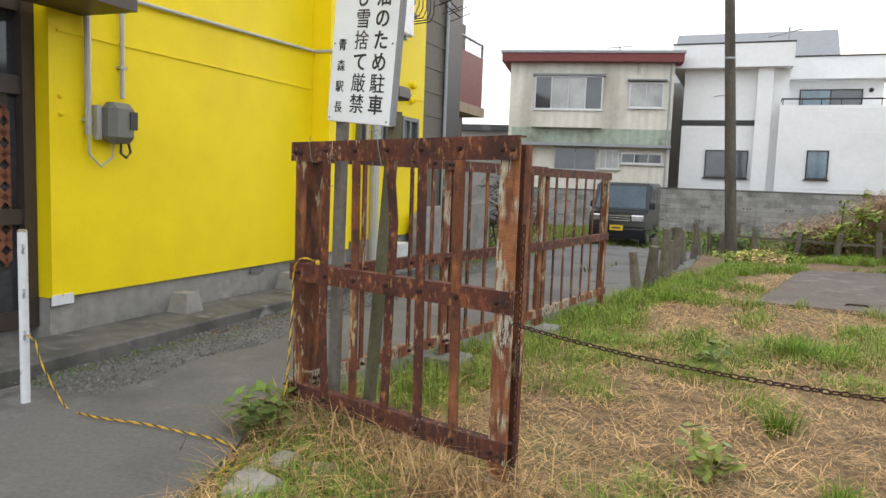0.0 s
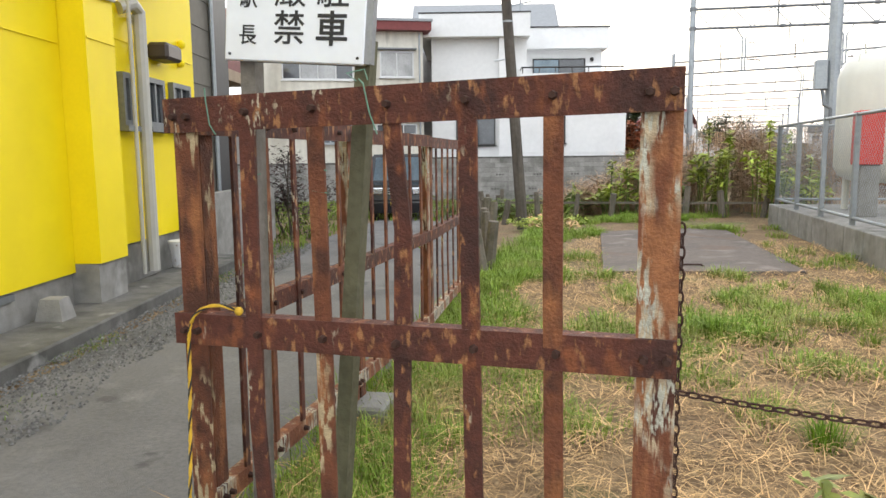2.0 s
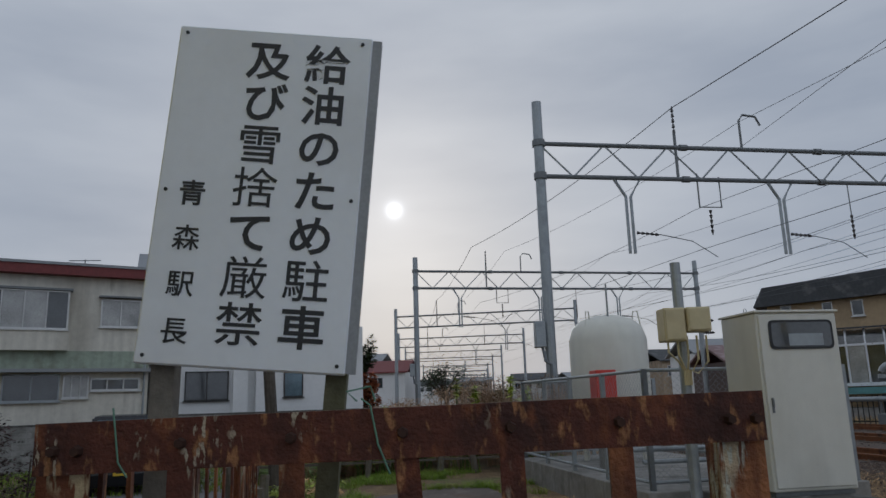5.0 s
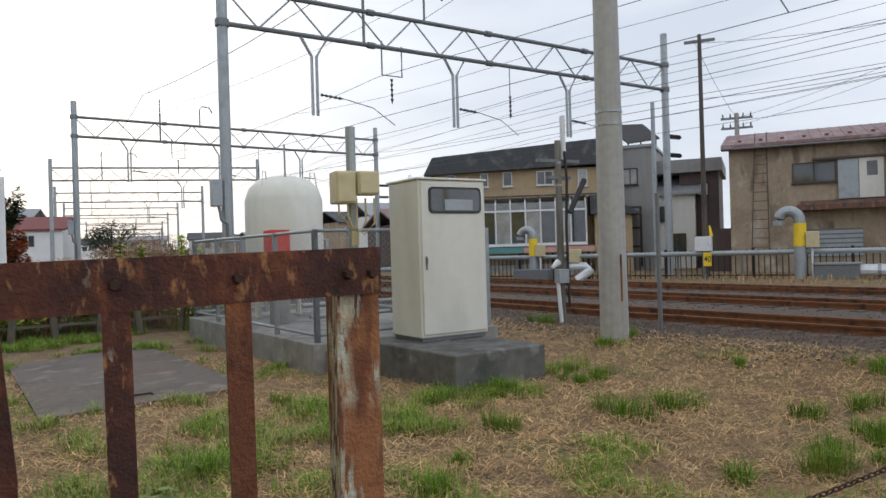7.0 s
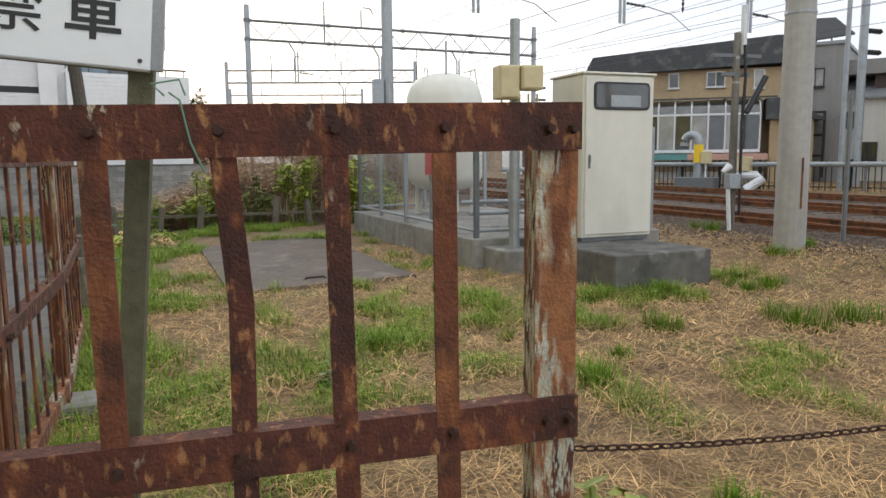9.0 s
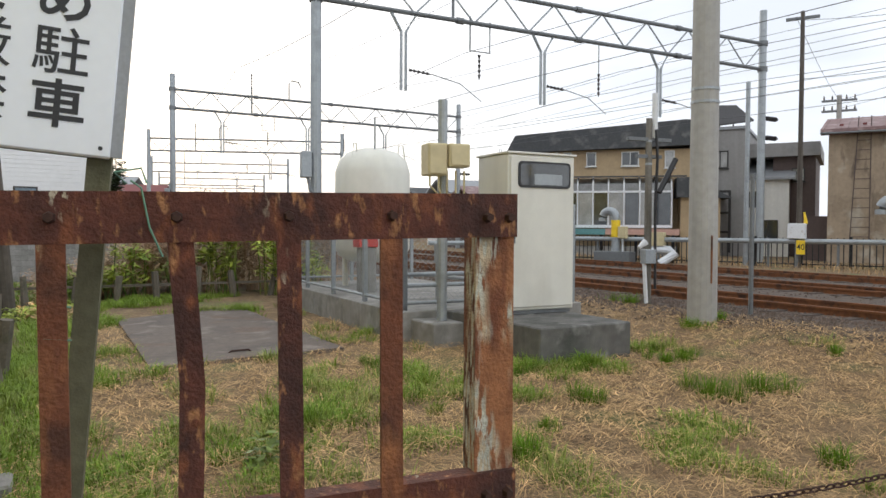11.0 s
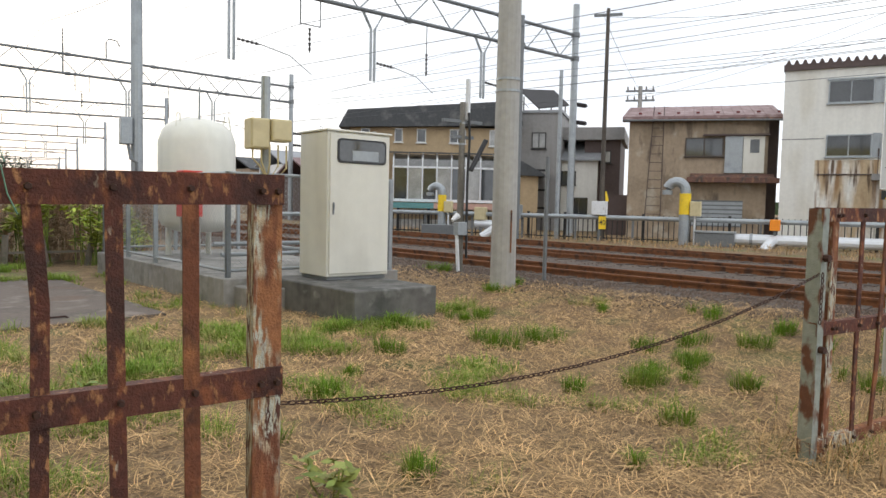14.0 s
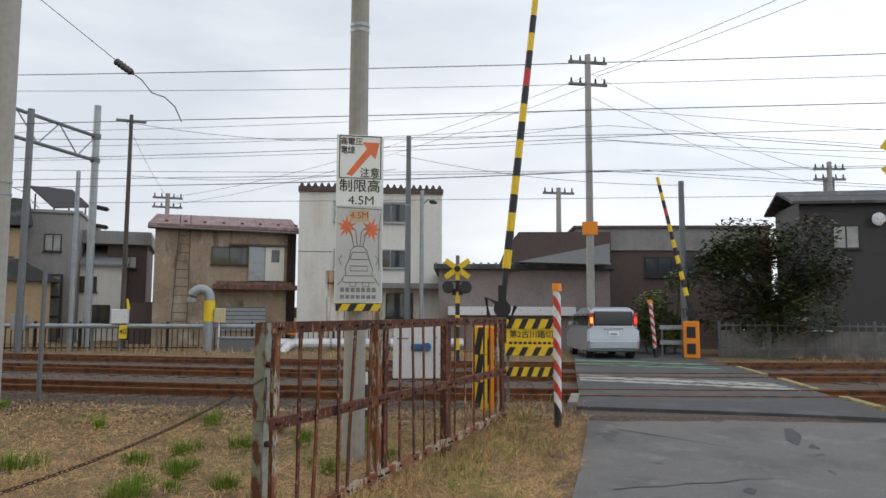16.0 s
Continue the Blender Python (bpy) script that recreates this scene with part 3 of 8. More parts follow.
def make_tracks():
    bm = B()
    prev = None
    for (ax, ay), (bx, by) in zip(offset_line(-2.3, step=2.0), offset_line(10.4, step=2.0)):
        row = []
        for k, z in ((0.0, 0.14), (0.02, 0.195), (0.087, 0.2), (0.134, 0.14), (0.93, 0.14), (0.97, 0.195), (1.0, 0.17)):
            row.append(bm.verts.new((ax + (bx - ax) * k, ay + (by - ay) * k, z + 0.03)))
        if prev:
            for i in range(6):
                bm.faces.new((prev[i], prev[i + 1], row[i + 1], row[i]))
        prev = row
    bed = tagged(part("trackbed", bm, BALLAST), "brown rust-stained ballast bed under three railway tracks", "track bed", kind="structure")
    stones = []
    rng = random.Random(3)
    verts, faces = [], []
    line = offset_line(-1.0, -6, 30, 0.5)
    for k in range(15000):
        y = rng.uniform(-4, 30)
        off = rng.triangular(-3.2, 0.3, -1.3) if k % 4 else rng.uniform(0.2, 9.5)
        x = rail_x(y) + off
        if y < 3.0 and x < 9.4 or x > 7.9 and -2.8 + 0.2 * (x - 9) < y < 3.75 + 0.2 * (x - 9):
            continue
        z = 0.178 if off > -0.6 else 0.178 + 0.055 * (-0.6 - off) / 0.6 if off > -1.2 else 0.233 if off > -2.1 else ground_z(x, y) + 0.005
        r = rng.uniform(0.018, 0.042)
        b = len(verts)
        pts = [(1, 0, 0), (-1, 0.2, 0), (0.1, 1, 0), (-0.1, -1, 0), (0.2, 0, 0.9), (0, 0.1, -0.7)]
        for p in pts:
            verts.append((x + p[0] * r * rng.uniform(0.7, 1.3), y + p[1] * r * rng.uniform(0.7, 1.3), z + p[2] * r))
        for f in ((0, 2, 4), (2, 1, 4), (1, 3, 4), (3, 0, 4)):
            faces.append(tuple(b + i for i in f))
    me = bpy.data.meshes.new("ballast_stone")
    me.from_pydata(verts, [], faces)
    me.materials.append(BALLAST)
    st = new("ballast_stone", me)
    st.parent = bed
    tagged(st, "loose brown and grey ballast stones", kind="stuff")
    for off in TRACKS:
        track = thing("railway_track", "rusty narrow-gauge railway track on sleepers and ballast", "railway track", group="tracks beside the lot")
        for side, o in (("rail", off), ("rail", off + 1.067)):
            bm = B()
            for lo, hi, z0, z1 in ((-0.06, 0.06, 0.15, 0.175), (-0.012, 0.012, 0.175, 0.265), (-0.034, 0.034, 0.262, RAIL_TOP_Z)):
                rows = []
                for (ax, ay), (bx, by) in zip(offset_line(o + lo), offset_line(o + hi)):
                    rows.append([bm.verts.new(c) for c in ((ax, ay, z0), (bx, by, z0), (bx, by, z1), (ax, ay, z1))])
                for u, v in zip(rows, rows[1:]):
                    for k in range(4):
                        bm.faces.new((u[k], u[(k + 1) % 4], v[(k + 1) % 4], v[k]))
            part("rail", bm, RAIL, track, "rust-brown steel rail")
        bm = B()
        pts = offset_line(off + 0.5335, -40, 90, 0.62)
        for (x, y), (x2, y2) in zip(pts, pts[1:]):
            a = math.atan2(y2 - y, x2 - x)
            if 8.2 < x and -2 + 0.2 * (x - 9) < y < 3.4 + 0.2 * (x - 9):
                continue
            box(bm, (-0.1, -0.98, 0.02), (0.1, 0.98, 0.155), Matrix.Translation((x, y, 0.03)) @ Matrix.Rotation(a, 4, "Z"))
        sl = part("sleeper", bm, SLEEPER, track, "row of dark brown sleepers")
        tagged(sl, kind="stuff")


make_tracks()


# ---- rusty gate and fences ----
def bolt_row(parent, places, y, r=0.013):
    for x, z in places:
        bm = B()
        bmesh.ops.create_cone(bm, cap_ends=True, segments=6, radius1=r, radius2=r * 0.75, depth=0.02, matrix=Matrix.Translation((x, y, z)) @ Matrix.Rotation(math.pi / 2, 4, "X"))
        part("bolt", bm, BOLT, parent)


def flat_bar(bm, x0, z0, x1, z1, w, t, y, bend=0.0, kink=0.5):
    """An upright flat bar, with a kink sideways and out of plane."""
    pts = [(x0, z0), (x0 + (x1 - x0) * kink + bend, z0 + (z1 - z0) * kink), (x1, z1)]
    rows = []
    for k, (x, z) in enumerate(pts):
        yy = y + (bend * 0.8 if k == 1 else 0)
        rows.append([bm.verts.new(c) for c in ((x - w / 2, yy - t, z), (x + w / 2, yy - t, z), (x + w / 2, yy, z), (x - w / 2, yy, z))])
    for u, v in zip(rows, rows[1:]):
        for i in range(4):
            bm.faces.new((u[i], u[(i + 1) % 4], v[(i + 1) % 4], v[i]))
    bm.faces.new(rows[0][::-1]), bm.faces.new(rows[-1])


def angle_rail(bm, x0, z0, x1, z1, h, y, deep=0.05):
    """An angle iron lying along x: an upright flange of height h and a top flange going back."""
    for (za, zb, ya, yb) in ((-h, 0, y - 0.008, y), (-0.008, 0, y, y + deep)):
        vs = []
        for x, z in ((x0, z0), (x1, z1)):
            vs.append([bm.verts.new(c) for c in ((x, ya, z + za), (x, yb, z + za), (x, yb, z + zb), (x, ya, z + zb))])
        u, v = vs
        for i in range(4):
            bm.faces.new((u[i], u[(i + 1) % 4], v[(i + 1) % 4], v[i]))
        bm.faces.new(u[::-1]), bm.faces.new(v)


def angle_post(bm, x, z0, z1, w, y, side=1, deep=0.07):
    """An angle-iron post: a face of width w towards -y and a flange going back on one side."""
    box(bm, (x - w / 2, y - 0.004, z0), (x + w / 2, y + 0.004, z1))
    xe = x + side * w / 2
    box(bm, (min(xe, xe - side * 0.008), y + 0.004, z0), (max(xe, xe - side * 0.008), y + deep, z1))


def fence_panel(m, length, posts, bars, top, mid, low, label, cat="fence", rail_h=0.095, bar_w=0.045, post_mats=None, mid_end=None, low_end=None, top_end=None, bolts=True):
    """A rusty bar fence along local x. posts: (x, width, side); bars: (x, bend, kink, sideways lean)."""
    f = thing("iron_fence" if cat == "fence" else "iron_gate", label, cat, m, group="rusty bar fences of the lot")
    top_end, mid_end, low_end = top_end or top, mid_end or mid, low_end or low

    def at(a, b, x):
        return a + (b - a) * x / length
    for name, a, b, h in (("top_rail", top, top_end, rail_h), ("middle_rail", mid, mid_end, rail_h * 0.95), ("bottom_rail", low, low_end, rail_h * 0.9)):
        bm = B()
        angle_rail(bm, 0, a, length, b, h, -0.012)
        part(name, bm, RUST_PALE if name == "bottom_rail" and cat == "fence" else RUST, f)
    for k, (x, w, side, z0) in enumerate(posts):
        bm = B()
        angle_post(bm, x, z0, at(top, top_end, x) - 0.005, w, 0.0, side)
        part("post", bm, (post_mats or [RUST])[k % len(post_mats or [RUST])], f, "rusty angle-iron post with flaking pale paint")
        if bolts:
            for zz in (at(top, top_end, x) - rail_h * 0.55, at(mid, mid_end, x) - rail_h * 0.5, at(low, low_end, x) - rail_h * 0.5):
                bolt_row(f, [(x - w * 0.28, zz), (x + w * 0.28, zz)], -0.03)
    for k, (x, bend, kink, lean) in enumerate(bars):
        bm = B()
        flat_bar(bm, x, at(low, low_end, x) - 0.06, x + lean, at(top, top_end, x) - 0.01, bar_w, 0.012, -0.006 if bolts else 0.004, bend, kink)
        part("bar", bm, RUST_WORN if k % 3 == 1 else RUST, f)
        if bolts:
            bolt_row(f, [(x + lean, at(top, top_end, x) - rail_h * 0.5), (x, at(mid, mid_end, x) - rail_h * 0.5), (x, at(low, low_end, x) - rail_h * 0.45)], -0.03)
    return f


# front panel, facing the lane
fence_panel(pose(-3.295, 4.25, 0), 1.545, [(0.066, 0.086, -1, -0.03), (1.493, 0.102, -1, -0.03)],
            [(0.315, -0.012, 0.3, -0.015), (0.54, 0.003, 0.5, -0.012), (0.777, 0.026, 0.72, -0.015), (1.01, 0.0, 0.4, -0.019), (1.239, -0.003, 0.6, -0.014)],
            1.582, 0.905, 0.205, "rusty riveted iron gate panel with flaking pale paint", "gate", post_mats=[RUST_WORN, RUST_PALE], top_end=1.607, mid_end=0.928, low_end=0.245, rail_h=0.105, bar_w=0.052)
bm = B()
angle_post(bm, -1.805, -0.03, 1.57, 0.05, 4.335, 1, 0.05)
tagged(part("post", bm, RUST_WORN), "worn rusty angle-iron post behind the gate", "post")


def along(p, q, z=0.0):
    a = math.degrees(math.atan2(q[1] - p[1], q[0] - p[0]))
    return pose(p[0], p[1], z, 0, 0, a), math.hypot(q[0] - p[0], q[1] - p[1])


def make_return_fence():
    pts = [(-3.285, 4.335), (-3.42, 5.8), (-3.56, 7.3), (-3.86, 9.1)]
    for k, (p, q) in enumerate(zip(pts, pts[1:])):
        m, ln = along(p, q)
        n = 5 if k < 2 else 6
        rng = random.Random(k + 7)
        bars = [((i + 1) * ln / (n + 1), rng.uniform(-0.015, 0.015), rng.uniform(0.3, 0.7), rng.uniform(-0.01, 0.01)) for i in range(n)]
        fence_panel(m, ln, [(0.05 if k else 0.09, 0.075, -1, 0.05), (ln - 0.05, 0.075, 1, 0.05)], bars, 1.555 - 0.01 * k, 0.86, 0.24, "rusty bar fence panel running along the lane", post_mats=[RUST_WORN, RUST_PALE], bar_w=0.032, bolts=k == 0, rail_h=0.08)
    for x, y in pts[1:3]:
        bm = B()
        box(bm, (-0.14, -0.14, -0.05), (0.14, 0.14, 0.09), bevel=0.015)
        tagged(part("footing", bm, CONCRETE, None, m=pose(x + 0.03, y, 0, 0, 0, 8)), "rough concrete footing block under a fence post", "footing")


make_return_fence()


def make_far_fence():
    p, q = (1.538, 4.137), (6.78, 3.87)
    m, ln = along(p, q, 0.0)
    bars = [(0.44, 0.012, 0.35, 0.0), (0.64, -0.03, 0.3, 0.08), (1.0, -0.045, 0.45, -0.02), (1.15, 0.03, 0.35, 0.11), (1.5, 0.012, 0.4, 0.03), (2.11, 0.0, 0.5, -0.01), (2.42, -0.015, 0.4, -0.06), (2.66, -0.012, 0.5, -0.05), (2.93, 0.01, 0.5, -0.04), (3.46, 0.0, 0.5, 0.0), (3.78, 0.012, 0.4, 0.0), (4.05, -0.01, 0.5, 0.0), (4.4, 0.008, 0.6, 0.0), (4.6, -0.006, 0.4, 0.0)]
    f = fence_panel(m, ln, [(0.17, 0.06, 1, -0.02), (1.71, 0.09, -1, 0.0), (1.84, 0.07, 1, 0.0), (3.3, 0.13, -1, 0.0), (4.95, 0.09, 1, 0.05), (5.15, 0.1, -1, 0.05)], bars, 1.55, 0.86, 0.13, "rusty bar fence with bent uprights in dry grass", post_mats=[RUST_PALE, RUST_PALE, RUST, RUST, RUST_PALE, RUST], bar_w=0.036, top_end=1.592, mid_end=0.9, low_end=0.33, rail_h=0.085)
    bm = B()
    angle_post(bm, 0.03, 0.0, 1.545, 0.06, -0.02, -1, 0.09)
    part("end_post", bm, RUST_GREY, f, "grey-green painted end post with rust spots")
    for z in (1.25, 0.7):
        bm = B()
        cyl(bm, (0.03, -0.06, z), (0.03, -0.02, z), 0.022, 0.022, 8)
        part("bolt", bm, BOLT, f)


make_far_fence()


def make_chain(name, a, b, sag, label):
    """Oval links hanging between two points."""
    a, b = Vector(a), Vector(b)
    n = int((b - a).length / 0.029)
    c = thing(name, label, "chain")
    link = B()
    ring = []
    for k in range(10):
        t = k / 10 * math.tau
        ring.append(Vector((0.018 * math.cos(t), 0.0085 * math.sin(t), 0)))
    rings = []
    for k in range(10):
        d = (ring[(k + 1) % 10] - ring[k - 1]).normalized()
        s = d.cross(Vector((0, 0, 1)))
        rings.append([link.verts.new(ring[k] + 0.003 * (s * math.cos(j * math.tau / 5) + Vector((0, 0, 1)) * math.sin(j * math.tau / 5))) for j in range(5)])
    for k in range(10):
        u, v = rings[k], rings[(k + 1) % 10]
        for j in range(5):
            link.faces.new((u[j], u[(j + 1) % 5], v[(j + 1) % 5], v[j]))
    me = bpy.data.meshes.new("link")
    link.to_mesh(me)
    link.free()
    me.materials.append(BOLT)

    def at(t):
        p = a.lerp(b, t)
        p.z -= sag * 4 * t * (1 - t)
        return p
    for k in range(n):
        t = (k + 0.5) / n
        d = at(t + 0.5 / n) - at(t - 0.5 / n)
        o = new("link", me)
        o.parent = c
        o.matrix_basis = Matrix.Translation(at(t)) @ d.to_track_quat("X", "Z").to_matrix().to_4x4() @ Matrix.Rotation(radians(90 * (k % 2) + 20), 4, "X")
    return c


make_chain("chain", (-1.75, 4.25, 0.79), (1.57, 4.12, 1.165), 0.165, "slack rusty chain hung between gate and fence")
make_chain("chain", (-1.748, 4.3, 1.22), (-1.748, 4.295, 0.1), 0.0, "rusty chain hanging down a gate post")
make_chain("chain", (1.52, 4.09, 1.165), (1.515, 4.09, 0.86), 0.0, "short rusty chain end hanging from a fence post")


# ---- no-parking sign ----
def make_sign():
    s = thing("notice_sign", "white upright notice board with black lettering behind the gate", "sign", pose(-2.912, 4.365, 1.69, 90, 5.0, 0))
    bm = B()
    box(bm, (-0.245, 0, -0.03), (0.245, 0.855, 0.0), bevel=0.004)
    part("board", bm, WHITE_SIGN, s)
    bm = B()
    box(bm, (0.245, 0.004, -0.03), (0.268, 0.85, -0.004))
    part("board_edge", bm, SIGN_BACK, s, "dark grey side edge of the board")
    for column, x, y, size, wide in (("給油のため駐車", 0.135, 0.765, 0.108, 1.05), ("及び雪捨て厳禁", -0.012, 0.765, 0.108, 1.05), ("青森駅長", -0.16, 0.41, 0.066, 1.0)):
        for k, c in enumerate(column):
            lettering("letter", [(c, x, y - k * 0.1115, size, wide)], BLACK_INK, s, Matrix.Translation((0, 0, 0.001)), "black rounded letter", 0.0 if c in "捨厳" else 0.006 if c in "駐禁雪森駅長" else 0.016)
    for x, y in ((-0.225, 0.835), (0.22, 0.835), (-0.225, 0.42), (0.225, 0.42), (-0.225, 0.02), (0.225, 0.02)):
        bm = B()
        cyl(bm, (x, y, 0), (x, y, 0.004), 0.005, 0.004, 8)
        part("screw", bm, BLACK_INK, s)
    for x0, x1, w, material in ((-3.1, -3.13, 0.055, WOOD_GREY), (-2.685, -2.84, 0.05, WOOD_GREEN)):
        bm = B()
        vs = []
        for x, z in ((x1, 0.0), (x0, 1.75)):
            vs.append([bm.verts.new(c) for c in ((x - w / 2, 4.41, z), (x + w / 2, 4.41, z), (x + w / 2, 4.46, z), (x - w / 2, 4.46, z))])
        u, v = vs
        for i in range(4):
            bm.faces.new((u[i], u[(i + 1) % 4], v[(i + 1) % 4], v[i]))
        bm.faces.new(u[::-1]), bm.faces.new(v)
        part("post", bm, material, s, "weathered wooden sign post", m=s.matrix_basis.inverted())
    bm = B()
    box(bm, (-0.2, 0.0, -0.05), (0.2, 0.008, -0.03))
    part("crossbar", bm, BLACK_METAL, s)


make_sign()


# ---- track-side cabinet ----
def make_cabinet():
    bm = B()
    box(bm, (0, 0, -0.05), (1.36, 2.1, 0.40), bevel=0.015)
    tagged(part("concrete_plinth", bm, CONCRETE_DARK, None, m=pose(1.31, 9.76, 0.02, 0, 0, 8.5)), "dark stained concrete plinth under a cabinet", "plinth")
    c = thing("equipment_cabinet", "tall cream steel equipment cabinet with a small window", "cabinet", pose(1.49, 10.985, 0.425, 0, 0, 6.3))
    bm = B()
    box(bm, (0, 0, 0.05), (1.045, 0.76, 2.07), bevel=0.012)
    part("body", bm, CREAM, c)
    bm = B()
    box(bm, (-0.02, -0.03, 2.072), (1.065, 0.79, 2.1), bevel=0.006)
    part("top", bm, CREAM, c, "pale overhanging lid")
    bm = B()
    box(bm, (0.03, 0.03, 0.0), (1.015, 0.73, 0.05))
    part("base_frame", bm, GALV_DARK, c, "dark grey base frame")
    bm = B()
    box(bm, (0.03, -0.022, 0.09), (1.015, -0.002, 2.04), bevel=0.008)
    d = part("door", bm, CREAM, c)
    bm = B()
    poly = []
    for cx, cy, a0 in ((0.9, 1.92, 0), (0.2, 1.92, 90), (0.2, 1.7, 180), (0.9, 1.7, 270)):
        for k in range(5):
            t = radians(a0 + k * 22.5)
            poly.append((cx + 0.06 * math.cos(t), cy + 0.06 * math.sin(t)))
    prism(bm, poly, 0, 0.012, Matrix.Translation((0, -0.022, 0)) @ Matrix.Rotation(math.pi / 2, 4, "X"))
    part("window_gasket", bm, BLACK_METAL, d, "black rubber window gasket")
    bm = B()
    poly2 = [(0.55 + (x - 0.55) * 0.93, 1.81 + (y - 1.81) * 0.84) for x, y in poly]
    prism(bm, poly2, 0.012, 0.016, Matrix.Translation((0, -0.022, 0)) @ Matrix.Rotation(math.pi / 2, 4, "X"))
    part("window_pane", bm, WIN_DARK, d, "dark glass pane")
    bm = B()
    box(bm, (0.38, -0.041, 1.68), (0.82, -0.039, 1.82))
    part("instrument_panel", bm, GALV, d, "pale instrument panel behind the glass")
    bm = B()
    box(bm, (0.075, -0.03, 0.92), (0.105, -0.022, 1.09), bevel=0.003)
    box(bm, (0.08, -0.045, 0.99), (0.1, -0.03, 1.07))
    part("handle", bm, GALV_DARK, d, "small dark lever handle")
    for x in (0.07, 0.97):
        bm = B()
        bmesh.ops.create_cone(bm, cap_ends=False, segments=10, radius1=0.03, radius2=0.03, depth=0.012, matrix=pose(x, 0.3, 2.13, 0, 90, 0))
        part("lifting_eye", bm, GALV, c)


make_cabinet()


# ---- fenced tank platform ----
def make_platform():
    m = pose(0.36, 11.95, 0, 0, 0, 7.4)
    bm = B()
    for k in range(8):
        box(bm, (0, k * 0.75 + 0.004, -0.05), (3.1, (k + 1) * 0.75 - 0.004, 0.40), bevel=0.012)
    tagged(part("concrete_platform", bm, CONCRETE, None, m=m), "low concrete platform carrying a tank and a mesh fence", "platform", kind="structure")
    bm = B()
    box(bm, (0, 0, -0.05), (0.5, 0.75, 0.3), bevel=0.015)
    tagged(part("concrete_block", bm, CONCRETE, None, m=pose(0.62, 11.35, 0, 0, 0, 8)), "small concrete base block of a steel pole", "footing")
    f = thing("mesh_fence", "galvanised pipe and wire mesh fence round the tank", "fence", m @ Matrix.Translation((0, 0, 0.4)))
    H = 1.52
    path = [(3.0, 0.12), (0.12, 0.12), (0.12, 5.9), (3.0, 5.9)]
    for a, b in zip(path, path[1:]):
        a, b = Vector(a), Vector(b)
        n = max(1, round((b - a).length / 1.45))
        for k in range(n + 1):
            p = a.lerp(b, k / n)
            bm = B()
            box(bm, (p.x - 0.032, p.y - 0.032, 0), (p.x + 0.032, p.y + 0.032, H))
            part("post", bm, GALV, f)
        for z in (0.1, H - 0.02):
            bm = B()
            cyl(bm, (a.x, a.y, z), (b.x, b.y, z), 0.024, n=8)
            part("rail", bm, GALV, f)
        bm = B()
        ln = (b - a).length
        step = 0.085
        d = (b - a).normalized()
        for s in (1, -1):
            k = -H
            while k < ln:
                t0, t1 = max(0.0, k), min(ln, k + H)
                if t1 > t0:
                    z0, z1 = (t0 - k), (t1 - k)
                    if s < 0:
                        z0, z1 = H - z0, H - z1
                    p, q = a + d * t0, a + d * t1
                    tube(bm, [(p.x, p.y, 0.1 + z0 * 0.92), (q.x, q.y, 0.1 + z1 * 0.92)], 0.0017, 3)
                k += step
        part("wire_mesh", bm, GALV, f, "diamond wire mesh")
    t = thing("storage_tank", "off-white domed cylindrical tank on short legs", "tank", m @ Matrix.Translation((1.38, 4.3, 0.4)))
    bm = B()
    prof = [(0.0, 2.7), (0.25, 2.68), (0.5, 2.6), (0.66, 2.45), (0.73, 2.22), (0.73, 0.75), (0.66, 0.6), (0.4, 0.48), (0, 0.45)]
    n = 28
    rings = [[bm.verts.new((r * math.cos(k * math.tau / n), r * math.sin(k * math.tau / n), z)) for k in range(n)] for r, z in prof if r]
    for u, v in zip(rings, rings[1:]):
        for k in range(n):
            bm.faces.new((u[k], u[(k + 1) % n], v[(k + 1) % n], v[k]))
    bm.faces.new(rings[0]), bm.faces.new(rings[-1][::-1])
    part("shell", bm, TANK_WHITE, t, smooth=True)
    for k in range(4):
        bm = B()
        a = radians(45 + 90 * k)
        cyl(bm, (0.58 * math.cos(a), 0.58 * math.sin(a), 0), (0.58 * math.cos(a), 0.58 * math.sin(a), 0.75), 0.06, n=8)
        part("leg", bm, TANK_WHITE, t)
    bm = B()
    cyl(bm, (-0.1, -0.35, 2.55), (-0.1, -0.35, 3.25), 0.018, n=6)
    part("vent_pipe", bm, GALV, t)
    for a in (-2.6, -0.6, 0.9):
        bm = B()
        tube(bm, [(0.5 * math.cos(a), 0.5 * math.sin(a), 2.55), (0.52 * math.cos(a), 0.52 * math.sin(a), 2.74), (0.6 * math.cos(a), 0.6 * math.sin(a), 2.74), (0.64 * math.cos(a), 0.64 * math.sin(a), 2.45)], 0.015, 5)
        part("lifting_lug", bm, TANK_WHITE, t)
    r = thing("red_cabinet", "red hose cabinet on a pale concrete stand", "cabinet", m @ pose(0.75, 3.1, 0.4))
    bm = B()
    box(bm, (-0.18, -0.16, 0.8), (0.18, 0.16, 1.62), bevel=0.01)
    part("case", bm, SIGN_RED, r)
    bm = B()
    box(bm, (-0.12, -0.12, 0), (0.16, 0.12, 0.8), bevel=0.01)
    part("stand", bm, CONCRETE, r)
    for x0, y0, z0, x1, y1, z1 in ((0.5, 1.2, 0.25, 2.8, 1.2, 0.25), (0.5, 1.5, 0.4, 2.8, 1.5, 0.4), (1.9, 0.8, 0.3, 1.9, 3.0, 0.3), (2.3, 1.2, 0, 2.3, 1.2, 1.0), (1.2, 1.2, 0, 1.2, 1.2, 0.9), (1.2, 1.5, 0.9, 2.4, 1.5, 0.9)):
        bm = B()
        cyl(bm, (x0, y0, z0), (x1, y1, z1), 0.035, n=8)
